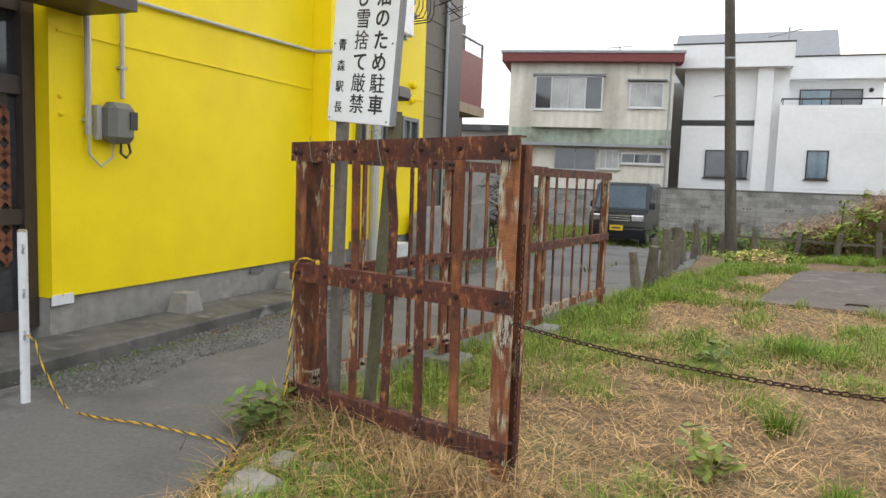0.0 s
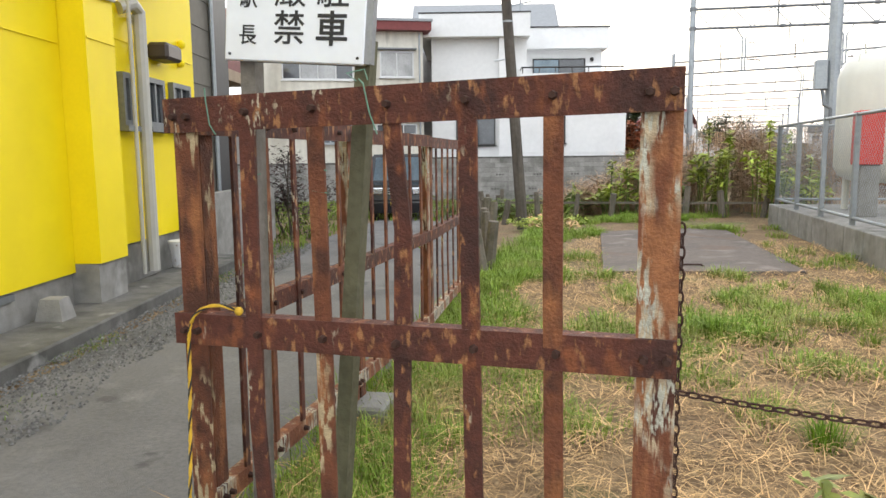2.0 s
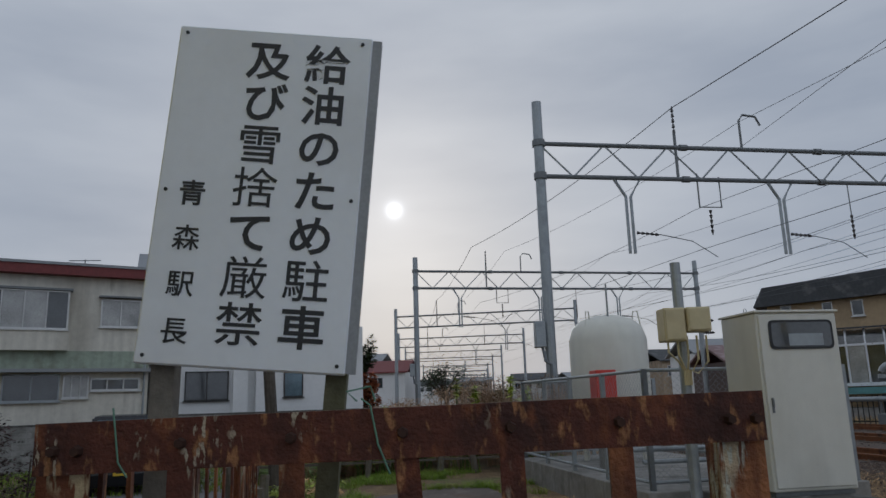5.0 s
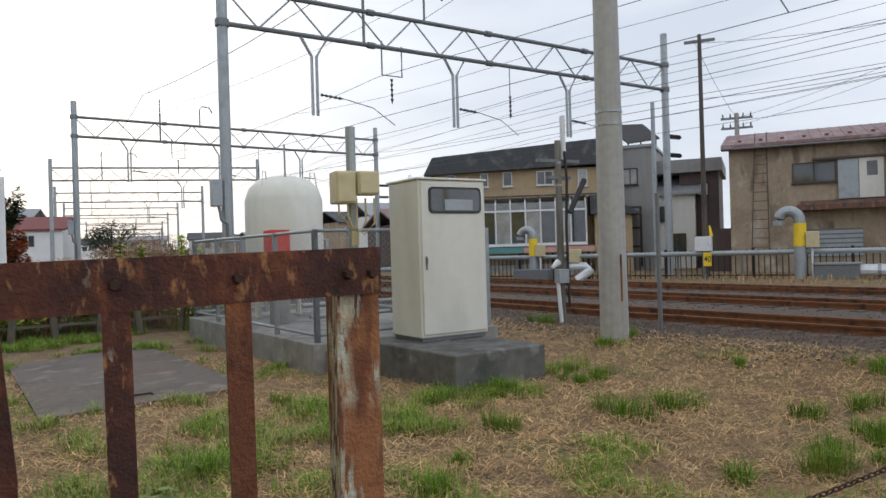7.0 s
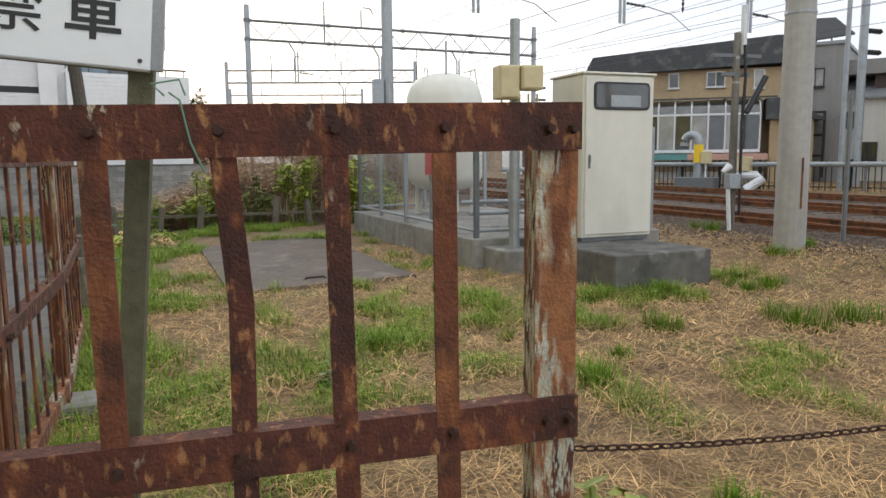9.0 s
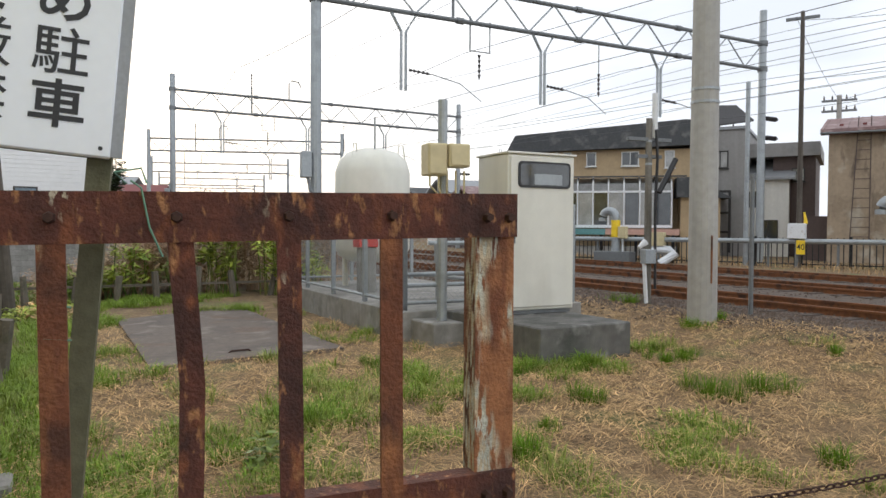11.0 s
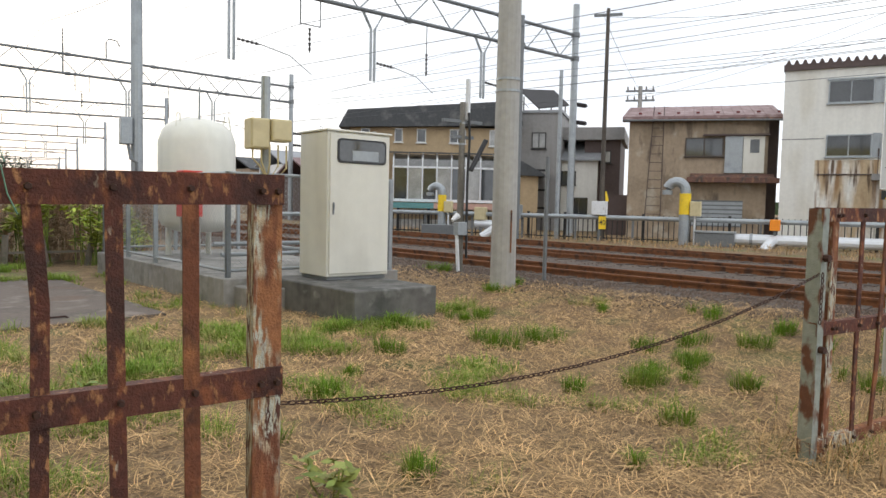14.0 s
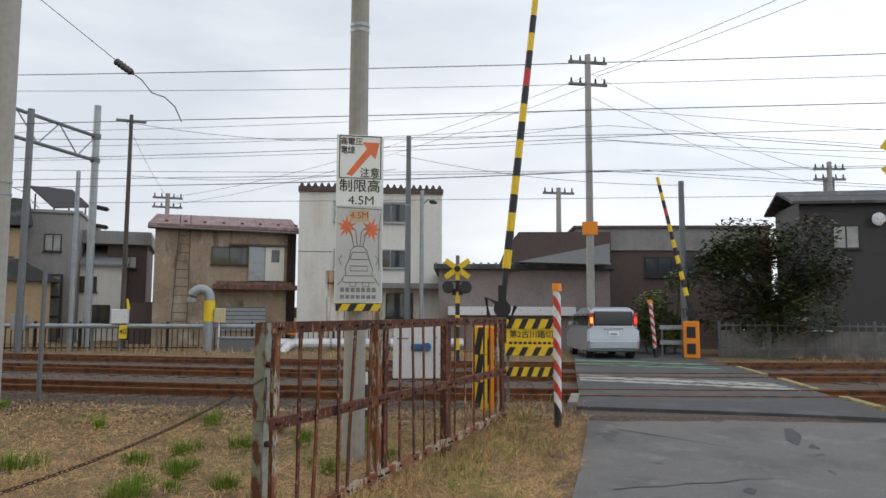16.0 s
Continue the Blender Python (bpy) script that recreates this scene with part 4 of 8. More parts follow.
        tagged(part("tank_pipe", bm, GALV, None, m=m @ Matrix.Translation((0, 0, 0.4))), "galvanised pipework beside the tank", "pipe", group="pipework of the tank")
    for x, y, z, w, h in ((2.3, 1.1, 0.75, 0.3, 0.4), (1.2, 1.1, 0.6, 0.16, 0.3), (2.75, 1.2, 0.3, 0.26, 0.55)):
        g = thing("gauge_box", "small grey gauge box on a pipe stand", "meter", m @ pose(x, y, 0.4), group="gauges of the tank")
        bm = B()
        box(bm, (-w / 2, -0.08, z), (w / 2, 0.08, z + h), bevel=0.01)
        part("case", bm, GALV, g)
        bm = B()
        cyl(bm, (0, -0.095, z + h * 0.65), (0, -0.08, z + h * 0.65), 0.06, n=12)
        part("dial", bm, WHITE_SIGN, g)
        bm = B()
        cyl(bm, (0, 0, 0), (0, 0, z), 0.025, n=6)
        part("stand", bm, GALV, g)
    # pole with two yellowed boxes
    p = thing("junction_pole", "grey steel pole carrying two yellowed junction boxes", "pole", pose(0.86, 11.68, 0.29))
    bm = B()
    cyl(bm, (0, 0, 0), (0, 0, 2.95), 0.07, 0.065, 12)
    part("shaft", bm, GALV, p, smooth=False)
    for x0, x1, y0, y1, z0, z1 in ((-0.31, -0.04, -0.3, -0.02, 1.93, 2.34), (-0.03, 0.26, -0.34, -0.08, 2.04, 2.34)):
        bm = B()
        box(bm, (x0, y0, z0), (x1, y1, z1), bevel=0.012)
        bx = part("junction_box", bm, CREAM_DARK, p)
        bm = B()
        box(bm, (x0 + 0.02, y0 - 0.012, z0 + 0.02), (x1 - 0.02, y0, z1 - 0.02), bevel=0.005)
        part("lid", bm, CREAM_DARK, bx)
    for k in range(5):
        x = -0.25 + k * 0.12
        bm = B()
        tube(bm, [(x, -0.2, 2.0), (x, -0.2, 1.8 - 0.03 * k), (x * 0.5, -0.14, 1.7 - 0.04 * k), (0.02 * k - 0.04, -0.1, 1.58), (0.02 * k - 0.04, -0.092, 1.4)], 0.014, 5)
        part("conduit", bm, CREAM_DARK, p)


make_platform()


def make_slab():
    poly = [(-2.75, 10.95), (-0.5, 11.55), (-1.35, 17.0), (-3.35, 15.4)]
    bm = B()
    prism(bm, poly, -0.04, 0.03)
    tagged(part("concrete_slab", bm, SLAB), "flat weathered brown-grey slab in the grass", "slab", kind="structure")
    bm = B()
    tube(bm, [(-1.9, 11.6, 0.02), (-1.86, 11.6, 0.05), (-1.66, 11.65, 0.05), (-1.62, 11.65, 0.02)], 0.012, 5)
    tagged(part("lifting_loop", bm, BOLT), "small rusty iron loop set in the slab", "iron loop")


make_slab()


# ---- poles and gantries ----
def make_pole(x, y, h, r0, r1, material, name, label, bands=(), lean=(0, 0), n=16, z=None):
    z = ground_z(x, y) - 0.03 if z is None else z
    p = thing(name, label, "pole", pose(x, y, z))
    bm = B()
    cyl(bm, (0, 0, 0), (lean[0], lean[1], h), r0, r1, n)
    part("shaft", bm, material, p, smooth=False)
    for zz in bands:
        bm = B()
        k = zz / h
        cyl(bm, (lean[0] * k, lean[1] * k, zz - 0.02), (lean[0] * k, lean[1] * k, zz + 0.02), (r0 + (r1 - r0) * k) * 1.05, n=n)
        part("band", bm, GALV, p)
    return p


main_pole = make_pole(4.86, 11.31, 6.95, 0.215, 0.175, POLE_CONCRETE, "concrete_pole", "tall tapered concrete pole with steel bands", (3.26, 3.45, 6.65, 6.75))
bm = B()
box(bm, (-0.03, -0.216, 0.6), (-0.005, -0.19, 1.3))
part("rust_streak", bm, RAIL, main_pole, "vertical rusty crack")
make_pole(5.82, 11.35, 2.2, 0.035, 0.035, GALV_DARK, "marker_post", "thin dull grey steel marker post", n=8)


def make_signal_post():
    p = make_pole(5.35, 13.3, 3.3, 0.075, 0.055, WOOD_GREY, "cable_post", "slim grey post carrying cables and small boxes", (2.5, 2.9), n=10)
    for z, w in ((2.9, 0.9), (2.6, 0.5)):
        bm = B()
        box(bm, (-w / 2, -0.04, z), (w / 2, 0.04, z + 0.06))
        part("crossarm", bm, GALV_DARK, p)
    bm = B()
    cyl(bm, (0.12, 0, 2.95), (0.12, 0, 3.75), 0.055, 0.05, 10)
    part("cable_head", bm, POST_WHITE, p, "pale cable head with a red cap")
    bm = B()
    tube(bm, [(0.1, -0.07, 3.1), (0.12, -0.09, 2.6), (0.09, -0.08, 1.8), (0.1, -0.09, 0.3)], 0.025, 6)
    part("cable", bm, BLACK_METAL, p)
    bm = B()
    cyl(bm, (0.15, -0.1, 2.0), (0.5, -0.1, 2.6), 0.05, n=8)
    part("cable_end", bm, BLACK_METAL, p, "thick black cable end")
    bm = B()
    box(bm, (-0.17, -0.18, 0.75), (0.05, -0.02, 1.0), bevel=0.01)
    part("box", bm, GALV, p)
    bm = B()
    cyl(bm, (-0.1, -0.12, 0.0), (-0.14, -0.1, 0.75), 0.035, n=8)
    part("conduit", bm, POST_WHITE, p)
    bm = B()
    cyl(bm, (-0.26, -0.1, 1.03), (-0.12, -0.1, 1.13), 0.03, 0.065, 10)
    part("lamp", bm, POST_WHITE, p)


make_signal_post()


def insulator(bm, p, d, length, r=0.055, n=8):
    p, d = Vector(p), Vector(d).normalized()
    k = 5
    for i in range(k):
        a = p + d * length * (i / k)
        cyl(bm, a, a + d * length * 0.12, r, r * 0.6, n)
    cyl(bm, p, p + d * length, r * 0.35, n=6)


def make_gantry(pl, pr, z_low, depth, top, label, detailed):
    g = thing("catenary_gantry", label, "gantry", group="overhead line gantries")
    pl, pr = Vector((*pl, 0)), Vector((*pr, 0))
    d = (pr - pl).normalized()
    ln = (pr - pl).length
    for p in (pl, pr):
        bm = B()
        cyl(bm, p, p + Vector((0, 0, top)), 0.17, 0.15, 12)
        part("mast", bm, GALV, g, smooth=False)
        if detailed:
            for z in (z_low, z_low + depth):
                bm = B()
                cyl(bm, p + Vector((0, 0, z - 0.1)), p + Vector((0, 0, z + 0.1)), 0.2, n=12)
                part("collar", bm, GALV_DARK, g)
    for z in (z_low, z_low + depth):
        bm = B()
        cyl(bm, pl + Vector((0, 0, z)), pr + Vector((0, 0, z)), 0.075, n=8)
        part("chord", bm, GALV_DARK, g)
        if detailed:
            for k in (0.25, 0.5, 0.75):
                bm = B()
                c = pl + d * ln * k + Vector((0, 0, z))
                cyl(bm, c - d * 0.12, c + d * 0.12, 0.11, n=8)
                part("chord_joint", bm, GALV_DARK, g)
    n = int(ln / 1.05)
    for k in range(n):
        bm = B()
        a, b = pl + d * ln * k / n, pl + d * ln * (k + 1) / n
        za, zb = (z_low, z_low + depth) if k % 2 else (z_low + depth, z_low)
        cyl(bm, a + Vector((0, 0, za)), b + Vector((0, 0, zb)), 0.03, n=5)
        part("lattice_bar", bm, GALV, g)
    back = Vector((-d.y, d.x, 0))
    for k, kind in ((0.146, "drop"), (0.288, "loop"), (0.42, "drop"), (0.548, "hang"), (0.70, "drop")) if detailed else ((0.5, "hang"), (0.62, "drop")):
        c = pl + d * ln * k + Vector((0, 0, z_low))
        bm = B()
        if kind == "drop":
            tube(bm, [c + d * -0.45, c + d * -0.08 + Vector((0, 0, -0.6)), c + d * -0.08 + Vector((0, 0, -2.4))], 0.05, 6)
            tube(bm, [c + d * 0.45, c + d * 0.08 + Vector((0, 0, -0.6)), c + d * 0.08 + Vector((0, 0, -2.4))], 0.05, 6)
            part("drop_bracket", bm, GALV, g)
            bm = B()
            a = c + Vector((0, 0, -1.75)) + d * 0.1
            insulator(bm, a + d * 0.1, d + Vector((0, 0, -0.08)), 0.75)
            part("insulator", bm, INSULATOR, g)
            bm = B()
            tube(bm, [a + d * 0.85 + Vector((0, 0, -0.05)), a + d * 1.9 + Vector((0, 0, -0.25)), a + d * 2.7 + Vector((0, 0, -0.75))], 0.015, 4)
            part("steady_arm", bm, WIRE, g)
        elif kind == "loop":
            tube(bm, [c + d * -0.35 + Vector((0, 0, 0.2)), c + d * -0.35 + Vector((0, 0, -0.9)), c + d * 0.4 + Vector((0, 0, -0.9)), c + d * 0.4 + Vector((0, 0, 0.1))], 0.03, 5)
            part("loop_hanger", bm, GALV_DARK, g)
            bm = B()
            insulator(bm, c + Vector((0, 0, -1.0)), (0, 0, -1), 0.8)
            part("insulator", bm, INSULATOR, g)
        else:
            tube(bm, [c, c + Vector((0, 0, -1.1))], 0.02, 4)
            part("hanger", bm, GALV_DARK, g)
            bm = B()
            insulator(bm, c + Vector((0, 0, -1.1)), (0, 0, -1), 0.8)
            part("insulator", bm, INSULATOR, g)
    for k, hook in ((0.237, False), (0.358, True)):
        c = pl + d * ln * k + Vector((0, 0, z_low + depth))
        bm = B()
        if hook:
            tube(bm, [c, c + Vector((0, 0, 1.0)), c + d * 0.15 + Vector((0, 0, 1.2)), c + d * 0.6 + Vector((0, 0, 1.15)), c + d * 0.75 + Vector((0, 0, 0.85))], 0.04, 5)
            part("hook_arm", bm, GALV_DARK, g)
        else:
            tube(bm, [c + Vector((0, 0, -depth)), c + Vector((0, 0, 0.5))], 0.05, 5)
            part("riser", bm, GALV_DARK, g)
            bm = B()
            insulator(bm, c + Vector((0, 0, 0.5)), (0, 0, 1), 0.9)
            part("insulator", bm, INSULATOR, g)
    if detailed:
        bm = B()
        box(bm, (pl.x - 0.45, pl.y - 0.2, 3.0), (pl.x - 0.15, pl.y + 0.15, 3.75), bevel=0.02)
        part("switch_box", bm, GALV, g, "grey box strapped to the mast")
        bm = B()
        tube(bm, [(pl.x - 0.25, pl.y - 0.1, 3.0), (pl.x - 0.2, pl.y - 0.2, 2.6), (pl.x - 0.05, pl.y - 0.2, 2.5), (pl.x - 0.05, pl.y - 0.2, 1.0)], 0.05, 6)
        part("cable", bm, GALV_DARK, g)
        for z in (6.2, 5.4):
            bm = B()
            insulator(bm, pr + Vector((0, 0, z)) + d * 0.2, d, 0.8, 0.11)
            part("insulator", bm, INSULATOR, g, "ribbed porcelain insulator beside the mast")
    return g


make_gantry((1.45, 23.7), (20.4, 26.1), 8.2, 1.05, 10.6, "grey steel lattice gantry over the railway with insulators", True)
make_gantry((-2.36, 46.35), (16.3, 49.55), 8.3, 1.05, 10.2, "grey steel lattice gantry over the railway, second in the row", True)
GANTRY_FAR = [((-4.2, 70), (11.9, 66.5)), ((-4.5, 95), (11, 92)), ((-4, 122), (11.5, 120)), ((-2.5, 150), (13, 148)), ((-0.5, 180), (15, 178)), ((2.5, 212), (18, 211)), ((6, 250), (21, 249))]
for pl, pr in GANTRY_FAR:
    make_gantry(pl, pr, 8.2, 1.05, 10.0, "distant grey lattice gantry over the railway", False)


def make_wire(name, pts, r, label, sag=0.0):
    bm = B()
    out = []
    for a, b in zip(pts, pts[1:]):
        a, b = Vector(a), Vector(b)
        n = 10 if sag else 1
        for k in range(n):
            t = k / n
            p = a.lerp(b, t)
            p.z -= sag * 4 * t * (1 - t)
            out.append(p)
    out.append(Vector(pts[-1]))
    tube(bm, out, r, 4)
    return tagged(part(name, bm, WIRE), label, "wire", group="overhead wires")


def overhead_wires():
    G = [((26, -25), (44, -15))] + [((1.45, 23.7), (20.4, 26.1)), ((-2.7, 46.3), (13.2, 42.5))] + GANTRY_FAR
    G[0] = ((14.5, -26), (33, -20))
    for frac, z in ((0.26, 5.9), (0.26, 7.2), (0.60, 5.9), (0.60, 7.3), (0.85, 5.9), (0.85, 7.2), (0.237, 10.6), (0.358, 10.2), (0.72, 9.6)):
        pts = []
        for pl, pr in G:
            pts.append((pl[0] + (pr[0] - pl[0]) * frac, pl[1] + (pr[1] - pl[1]) * frac, z))
        make_wire("overhead_wire", pts, 0.017 if z > 10.5 else 0.009, "thin overhead line along the railway", 0.35 if z > 6.5 else 0.05)


overhead_wires()


# ---- buildings ----
def window(parent, x0, z0, x1, z1, panes=2, frame=ALU, glass=WIN_DARK, y=0.0, sill=True, label="", f=0.05, glasses=None):
    """A window on a wall facing local -y: a frame, panes set back in it, a sill."""
    bm = B()
    loops = []
    for yy in (y - 0.06, y + 0.02):
        for g in (0.0, f):
            loops.append([bm.verts.new(c) for c in ((x0 + g, yy, z0 + g), (x1 - g, yy, z0 + g), (x1 - g, yy, z1 - g), (x0 + g, yy, z1 - g))])
    for u, v in ((0, 1), (1, 3), (3, 2), (2, 0)):
        for k in range(4):
            bm.faces.new((loops[u][k], loops[u][(k + 1) % 4], loops[v][(k + 1) % 4], loops[v][k]))
    w = part("window", bm, frame, parent, label)
    for k in range(1, panes):
        x = x0 + (x1 - x0) * k / panes
        part("mullion", box(B(), (x - f * 0.4, y - 0.05, z0 + f), (x + f * 0.4, y + 0.01, z1 - f)), frame, w)
    for k in range(panes):
        bm = B()
        a, b = x0 + (x1 - x0) * k / panes, x0 + (x1 - x0) * (k + 1) / panes
        box(bm, (a + f * 0.5, y - 0.025 + 0.008 * (k % 2), z0 + f * 0.8), (b - f * 0.5, y - 0.012 + 0.008 * (k % 2), z1 - f * 0.8))
        part("pane", bm, (glasses or [glass])[k % len(glasses or [glass])], w)
    if sill:
        bm = B()
        box(bm, (x0 - 0.05, y - 0.11, z0 - 0.05), (x1 + 0.05, y - 0.002, z0 - 0.002))
        part("sill", bm, frame, w)
    return w


def wall_block(parent, x0, y0, z0, x1, y1, z1, material, name="wall", label=""):
    bm = B()
    box(bm, (x0, y0, z0), (x1, y1, z1))
    return part(name, bm, material, parent, label)


def lap_siding(parent, x0, x1, y, z0, z1, step, material, label=""):
    """Narrow courses lapping down a wall that faces local -y."""
    z = z0
    while z < z1 - 0.01:
        bm = B()
        t = min(z + step, z1)
        vs = [bm.verts.new(c) for c in ((x0, y - 0.014, z), (x1, y - 0.014, z), (x1, y - 0.004, t - 0.004), (x0, y - 0.004, t - 0.004), (x0, y + 0.02, z), (x1, y + 0.02, z), (x1, y + 0.02, t - 0.004), (x0, y + 0.02, t - 0.004))]
        for f in ((0, 1, 2, 3), (1, 5, 6, 2), (5, 4, 7, 6), (4, 0, 3, 7), (3, 2, 6, 7), (4, 5, 1, 0)):
            bm.faces.new([vs[i] for i in f])
        part("siding_board", bm, material, parent, label)
        z += step


def gable_roof(parent, x0, x1, y0, y1, z, rise, material, over=0.4, name="roof", axis="x"):
    bm = B()
    x0, x1, y0, y1 = x0 - over, x1 + over, y0 - over, y1 + over
    t = 0.12
    if axis == "x":
        ym = (y0 + y1) / 2
        sec = [(y0, z), (ym, z + rise), (y1, z), (y1, z - t), (ym, z + rise - t), (y0, z - t)]
        rows = [[bm.verts.new((x, a, b)) for a, b in sec] for x in (x0, x1)]
    else:
        xm = (x0 + x1) / 2
        sec = [(x0, z), (xm, z + rise), (x1, z), (x1, z - t), (xm, z + rise - t), (x0, z - t)]
        rows = [[bm.verts.new((a, y, b)) for a, b in sec] for y in (y0, y1)]
    u, v = rows
    for i in range(6):
        bm.faces.new((u[i], u[(i + 1) % 6], v[(i + 1) % 6], v[i]))
    for r in rows:
        bm.faces.new((r[0], r[1], r[4], r[5])), bm.faces.new((r[1], r[2], r[3], r[4]))
    return part(name, bm, material, parent)


def yellow_building():
    m = LANE_SIDE
    h = thing("yellow_building", "bright yellow painted building on a grey concrete base", "building", m)
    wall_block(h, -0.5, 0.0, 0.5, 2.68, 5.0, 6.2, YELLOW, label="bright yellow rendered wall")
    wall_block(h, 2.684, -0.21, 0.57, 3.16, 5.0, 6.2, YELLOW, "pilaster", "projecting yellow pier")
    wall_block(h, 3.164, 0.06, 0.6, 5.75, 5.0, 6.2, YELLOW, "wall", "yellow rendered wall with small windows")
    wall_block(h, -0.5, 0.03, -0.05, 2.68, 5.0, 0.496, CONCRETE, "base", "stained grey concrete base")
    wall_block(h, 2.684, -0.19, -0.05, 3.16, 5.0, 0.566, CONCRETE, "base")
    wall_block(h, 3.164, 0.09, -0.05, 5.7, 5.0, 0.596, CONCRETE, "base")
    wall_block(h, -6, 0.2, -0.05, -0.504, 5.0, 0.3, CONCRETE, "base")
    wall_block(h, -6, 0.1, 2.55, -0.504, 5.0, 6.2, YELLOW, "wall")
    bm = B()
    box(bm, (-0.51, -0.012, 0.45), (-0.34, 0.0, 0.52))
    part("corner_flashing", bm, POST_WHITE, h)
    for z, x0, x1, y in ((2.29, -0.44, 2.675, -0.004), (2.34, 2.69, 3.155, -0.214), (2.5, 3.41, 5.7, 0.056)):
        bm = B()
        box(bm, (x0, y - 0.006, z - 0.008), (x1, y + 0.004, z + 0.008))
        part("panel_seam", bm, YELLOW, h)
    # shop door with glass, brown frame and lattice
    d = part("shop_door", box(B(), (-1.9, 0.16, 0.3), (-1.8, 0.26, 2.5)), DOOR_BROWN, h, "brown framed glass shop door")
    d.location.x = -0.14
    for a in ((-0.46, 0.12, 0.3, -0.37, 0.24, 2.46), (-1.8, 0.14, 2.38, -0.46, 0.24, 2.5), (-1.8, 0.14, 1.85, -0.46, 0.24, 1.97), (-1.8, 0.14, 0.3, -0.46, 0.24, 0.42), (-1.8, 0.14, 1.0, -0.46, 0.22, 1.1)):
        part("door_frame", box(B(), a[:3], a[3:]), DOOR_BROWN, d)
    part("door_pane", box(B(), (-1.8, 0.19, 0.42), (-0.46, 0.2, 2.38)), WIN_DARK, d)
    part("jamb", box(B(), (-0.504, -0.002, 0.5), (-0.47, 0.16, 2.46)), YELLOW, h)
    bm = B()
    for s in (1, -1):
        for k in range(-8, 12):
            a, b = -1.55 + k * 0.14, -1.55 + k * 0.14 + 1.0
            t0, t1 = max(a, -1.5), min(b, -0.52)
            if t1 > t0:
                za, zb = 0.75 + (t0 - a), 0.75 + (t1 - a)
                if s < 0:
                    za, zb = 1.75 - (t0 - a), 1.75 - (t1 - a)
                vs = []
                for x, z in ((t0, za), (t1, zb)):
                    vs.append([bm.verts.new(c) for c in ((x, 0.165, z - 0.03), (x, 0.18, z - 0.03), (x, 0.18, z + 0.03), (x, 0.165, z + 0.03))])
                u, v = vs
                for i in range(4):
                    bm.faces.new((u[i], u[(i + 1) % 4], v[(i + 1) % 4], v[i]))
                bm.faces.new(u), bm.faces.new(v)
    part("lattice", bm, LATTICE, d, "red-brown diagonal lattice")
    bm = B()
    box(bm, (-3.0, -0.5, 2.42), (-0.24, 0.0, 2.47))
    box(bm, (-3.0, -0.5, 2.47), (-0.24, -0.46, 2.62))
    part("canopy", bm, DOOR_BROWN, h, "dark brown entrance canopy")
    # pipes
    for pts, r in (([(-0.22, -0.03, 3.6), (-0.22, -0.03, 1.62)], 0.022), ([(0.09, -0.025, 2.64), (0.09, -0.025, 1.9)], 0.016), ([(0.09, -0.025, 2.62), (2.66, -0.025, 2.68), (2.67, -0.23, 2.68), (3.17, -0.23, 2.7)], 0.016), ([(-0.22, -0.03, 1.62), (-0.21, -0.03, 1.48), (-0.12, -0.04, 1.4), (-0.03, -0.05, 1.47), (-0.02, -0.05, 1.58)], 0.009)):
        part("conduit", tube(B(), pts, r, 8), PVC, h, "pale wall conduit")
    for x, z in ((-0.22, 2.9), (-0.22, 1.72), (0.09, 2.52), (0.09, 2.12), (0.7, 2.635), (1.4, 2.65), (2.1, 2.665)):
        part("pipe_clip", box(B(), (x - 0.03, -0.045, z - 0.01), (x + 0.03, 0, z + 0.01)), PVC, h)
    mt = part("electric_meter", box(B(), (-0.12, -0.15, 1.57), (0.12, -0.002, 1.86), bevel=0.045), PLASTIC_GREY, h, "grey domed electricity meter")
    part("meter_window", box(B(), (0.035, -0.156, 1.67), (0.105, -0.148, 1.8)), BLACK_INK, mt)
    part("backboard", box(B(), (-0.16, -0.05, 1.59), (-0.122, -0.002, 1.83)), PVC, mt)
    part("cable_loop", tube(B(), [(0.02, -0.08, 1.58), (0.01, -0.09, 1.5), (0.06, -0.09, 1.47), (0.1, -0.09, 1.51), (0.09, -0.08, 1.58)], 0.01, 6), BLACK_METAL, mt)
    for z in (1.86, 1.74):
        part("wall_plug", sphere(B(), (-0.42, -0.005, z), 0.016, u=8, v=6), YELLOW, h)
    # small windows on the far part
    for x0, x1, z0, z1 in ((3.75, 3.92, 1.71, 2.2), (4.28, 4.72, 1.72, 2.21), (4.95, 5.48, 1.73, 2.22)):
        window(h, x0, z0, x1, z1, 1 if x1 - x0 < 0.2 else 2, GALV_DARK, WIN_DARK, 0.06, label="small dark framed window")
    window(h, 3.95, 3.6, 5.12, 4.7, 2, DARK_FRAME, WIN_CURTAIN, 0.06, label="upper window behind a bar grille")
    g = part("window_grille", tube(B(), [(3.9, -0.25, 4.1), (5.3, -0.25, 4.1)], 0.012, 5), BLACK_METAL, h, "black bar grille below the upper window")
    for k in range(12):
        x = 3.92 + k * 0.124
        part("grille_bar", tube(B(), [(x, 0.05, 4.12), (x, -0.25, 4.1), (x, -0.25, 3.62), (x, -0.2, 3.52), (x, 0.05, 3.5)], 0.008, 4), BLACK_METAL, g)
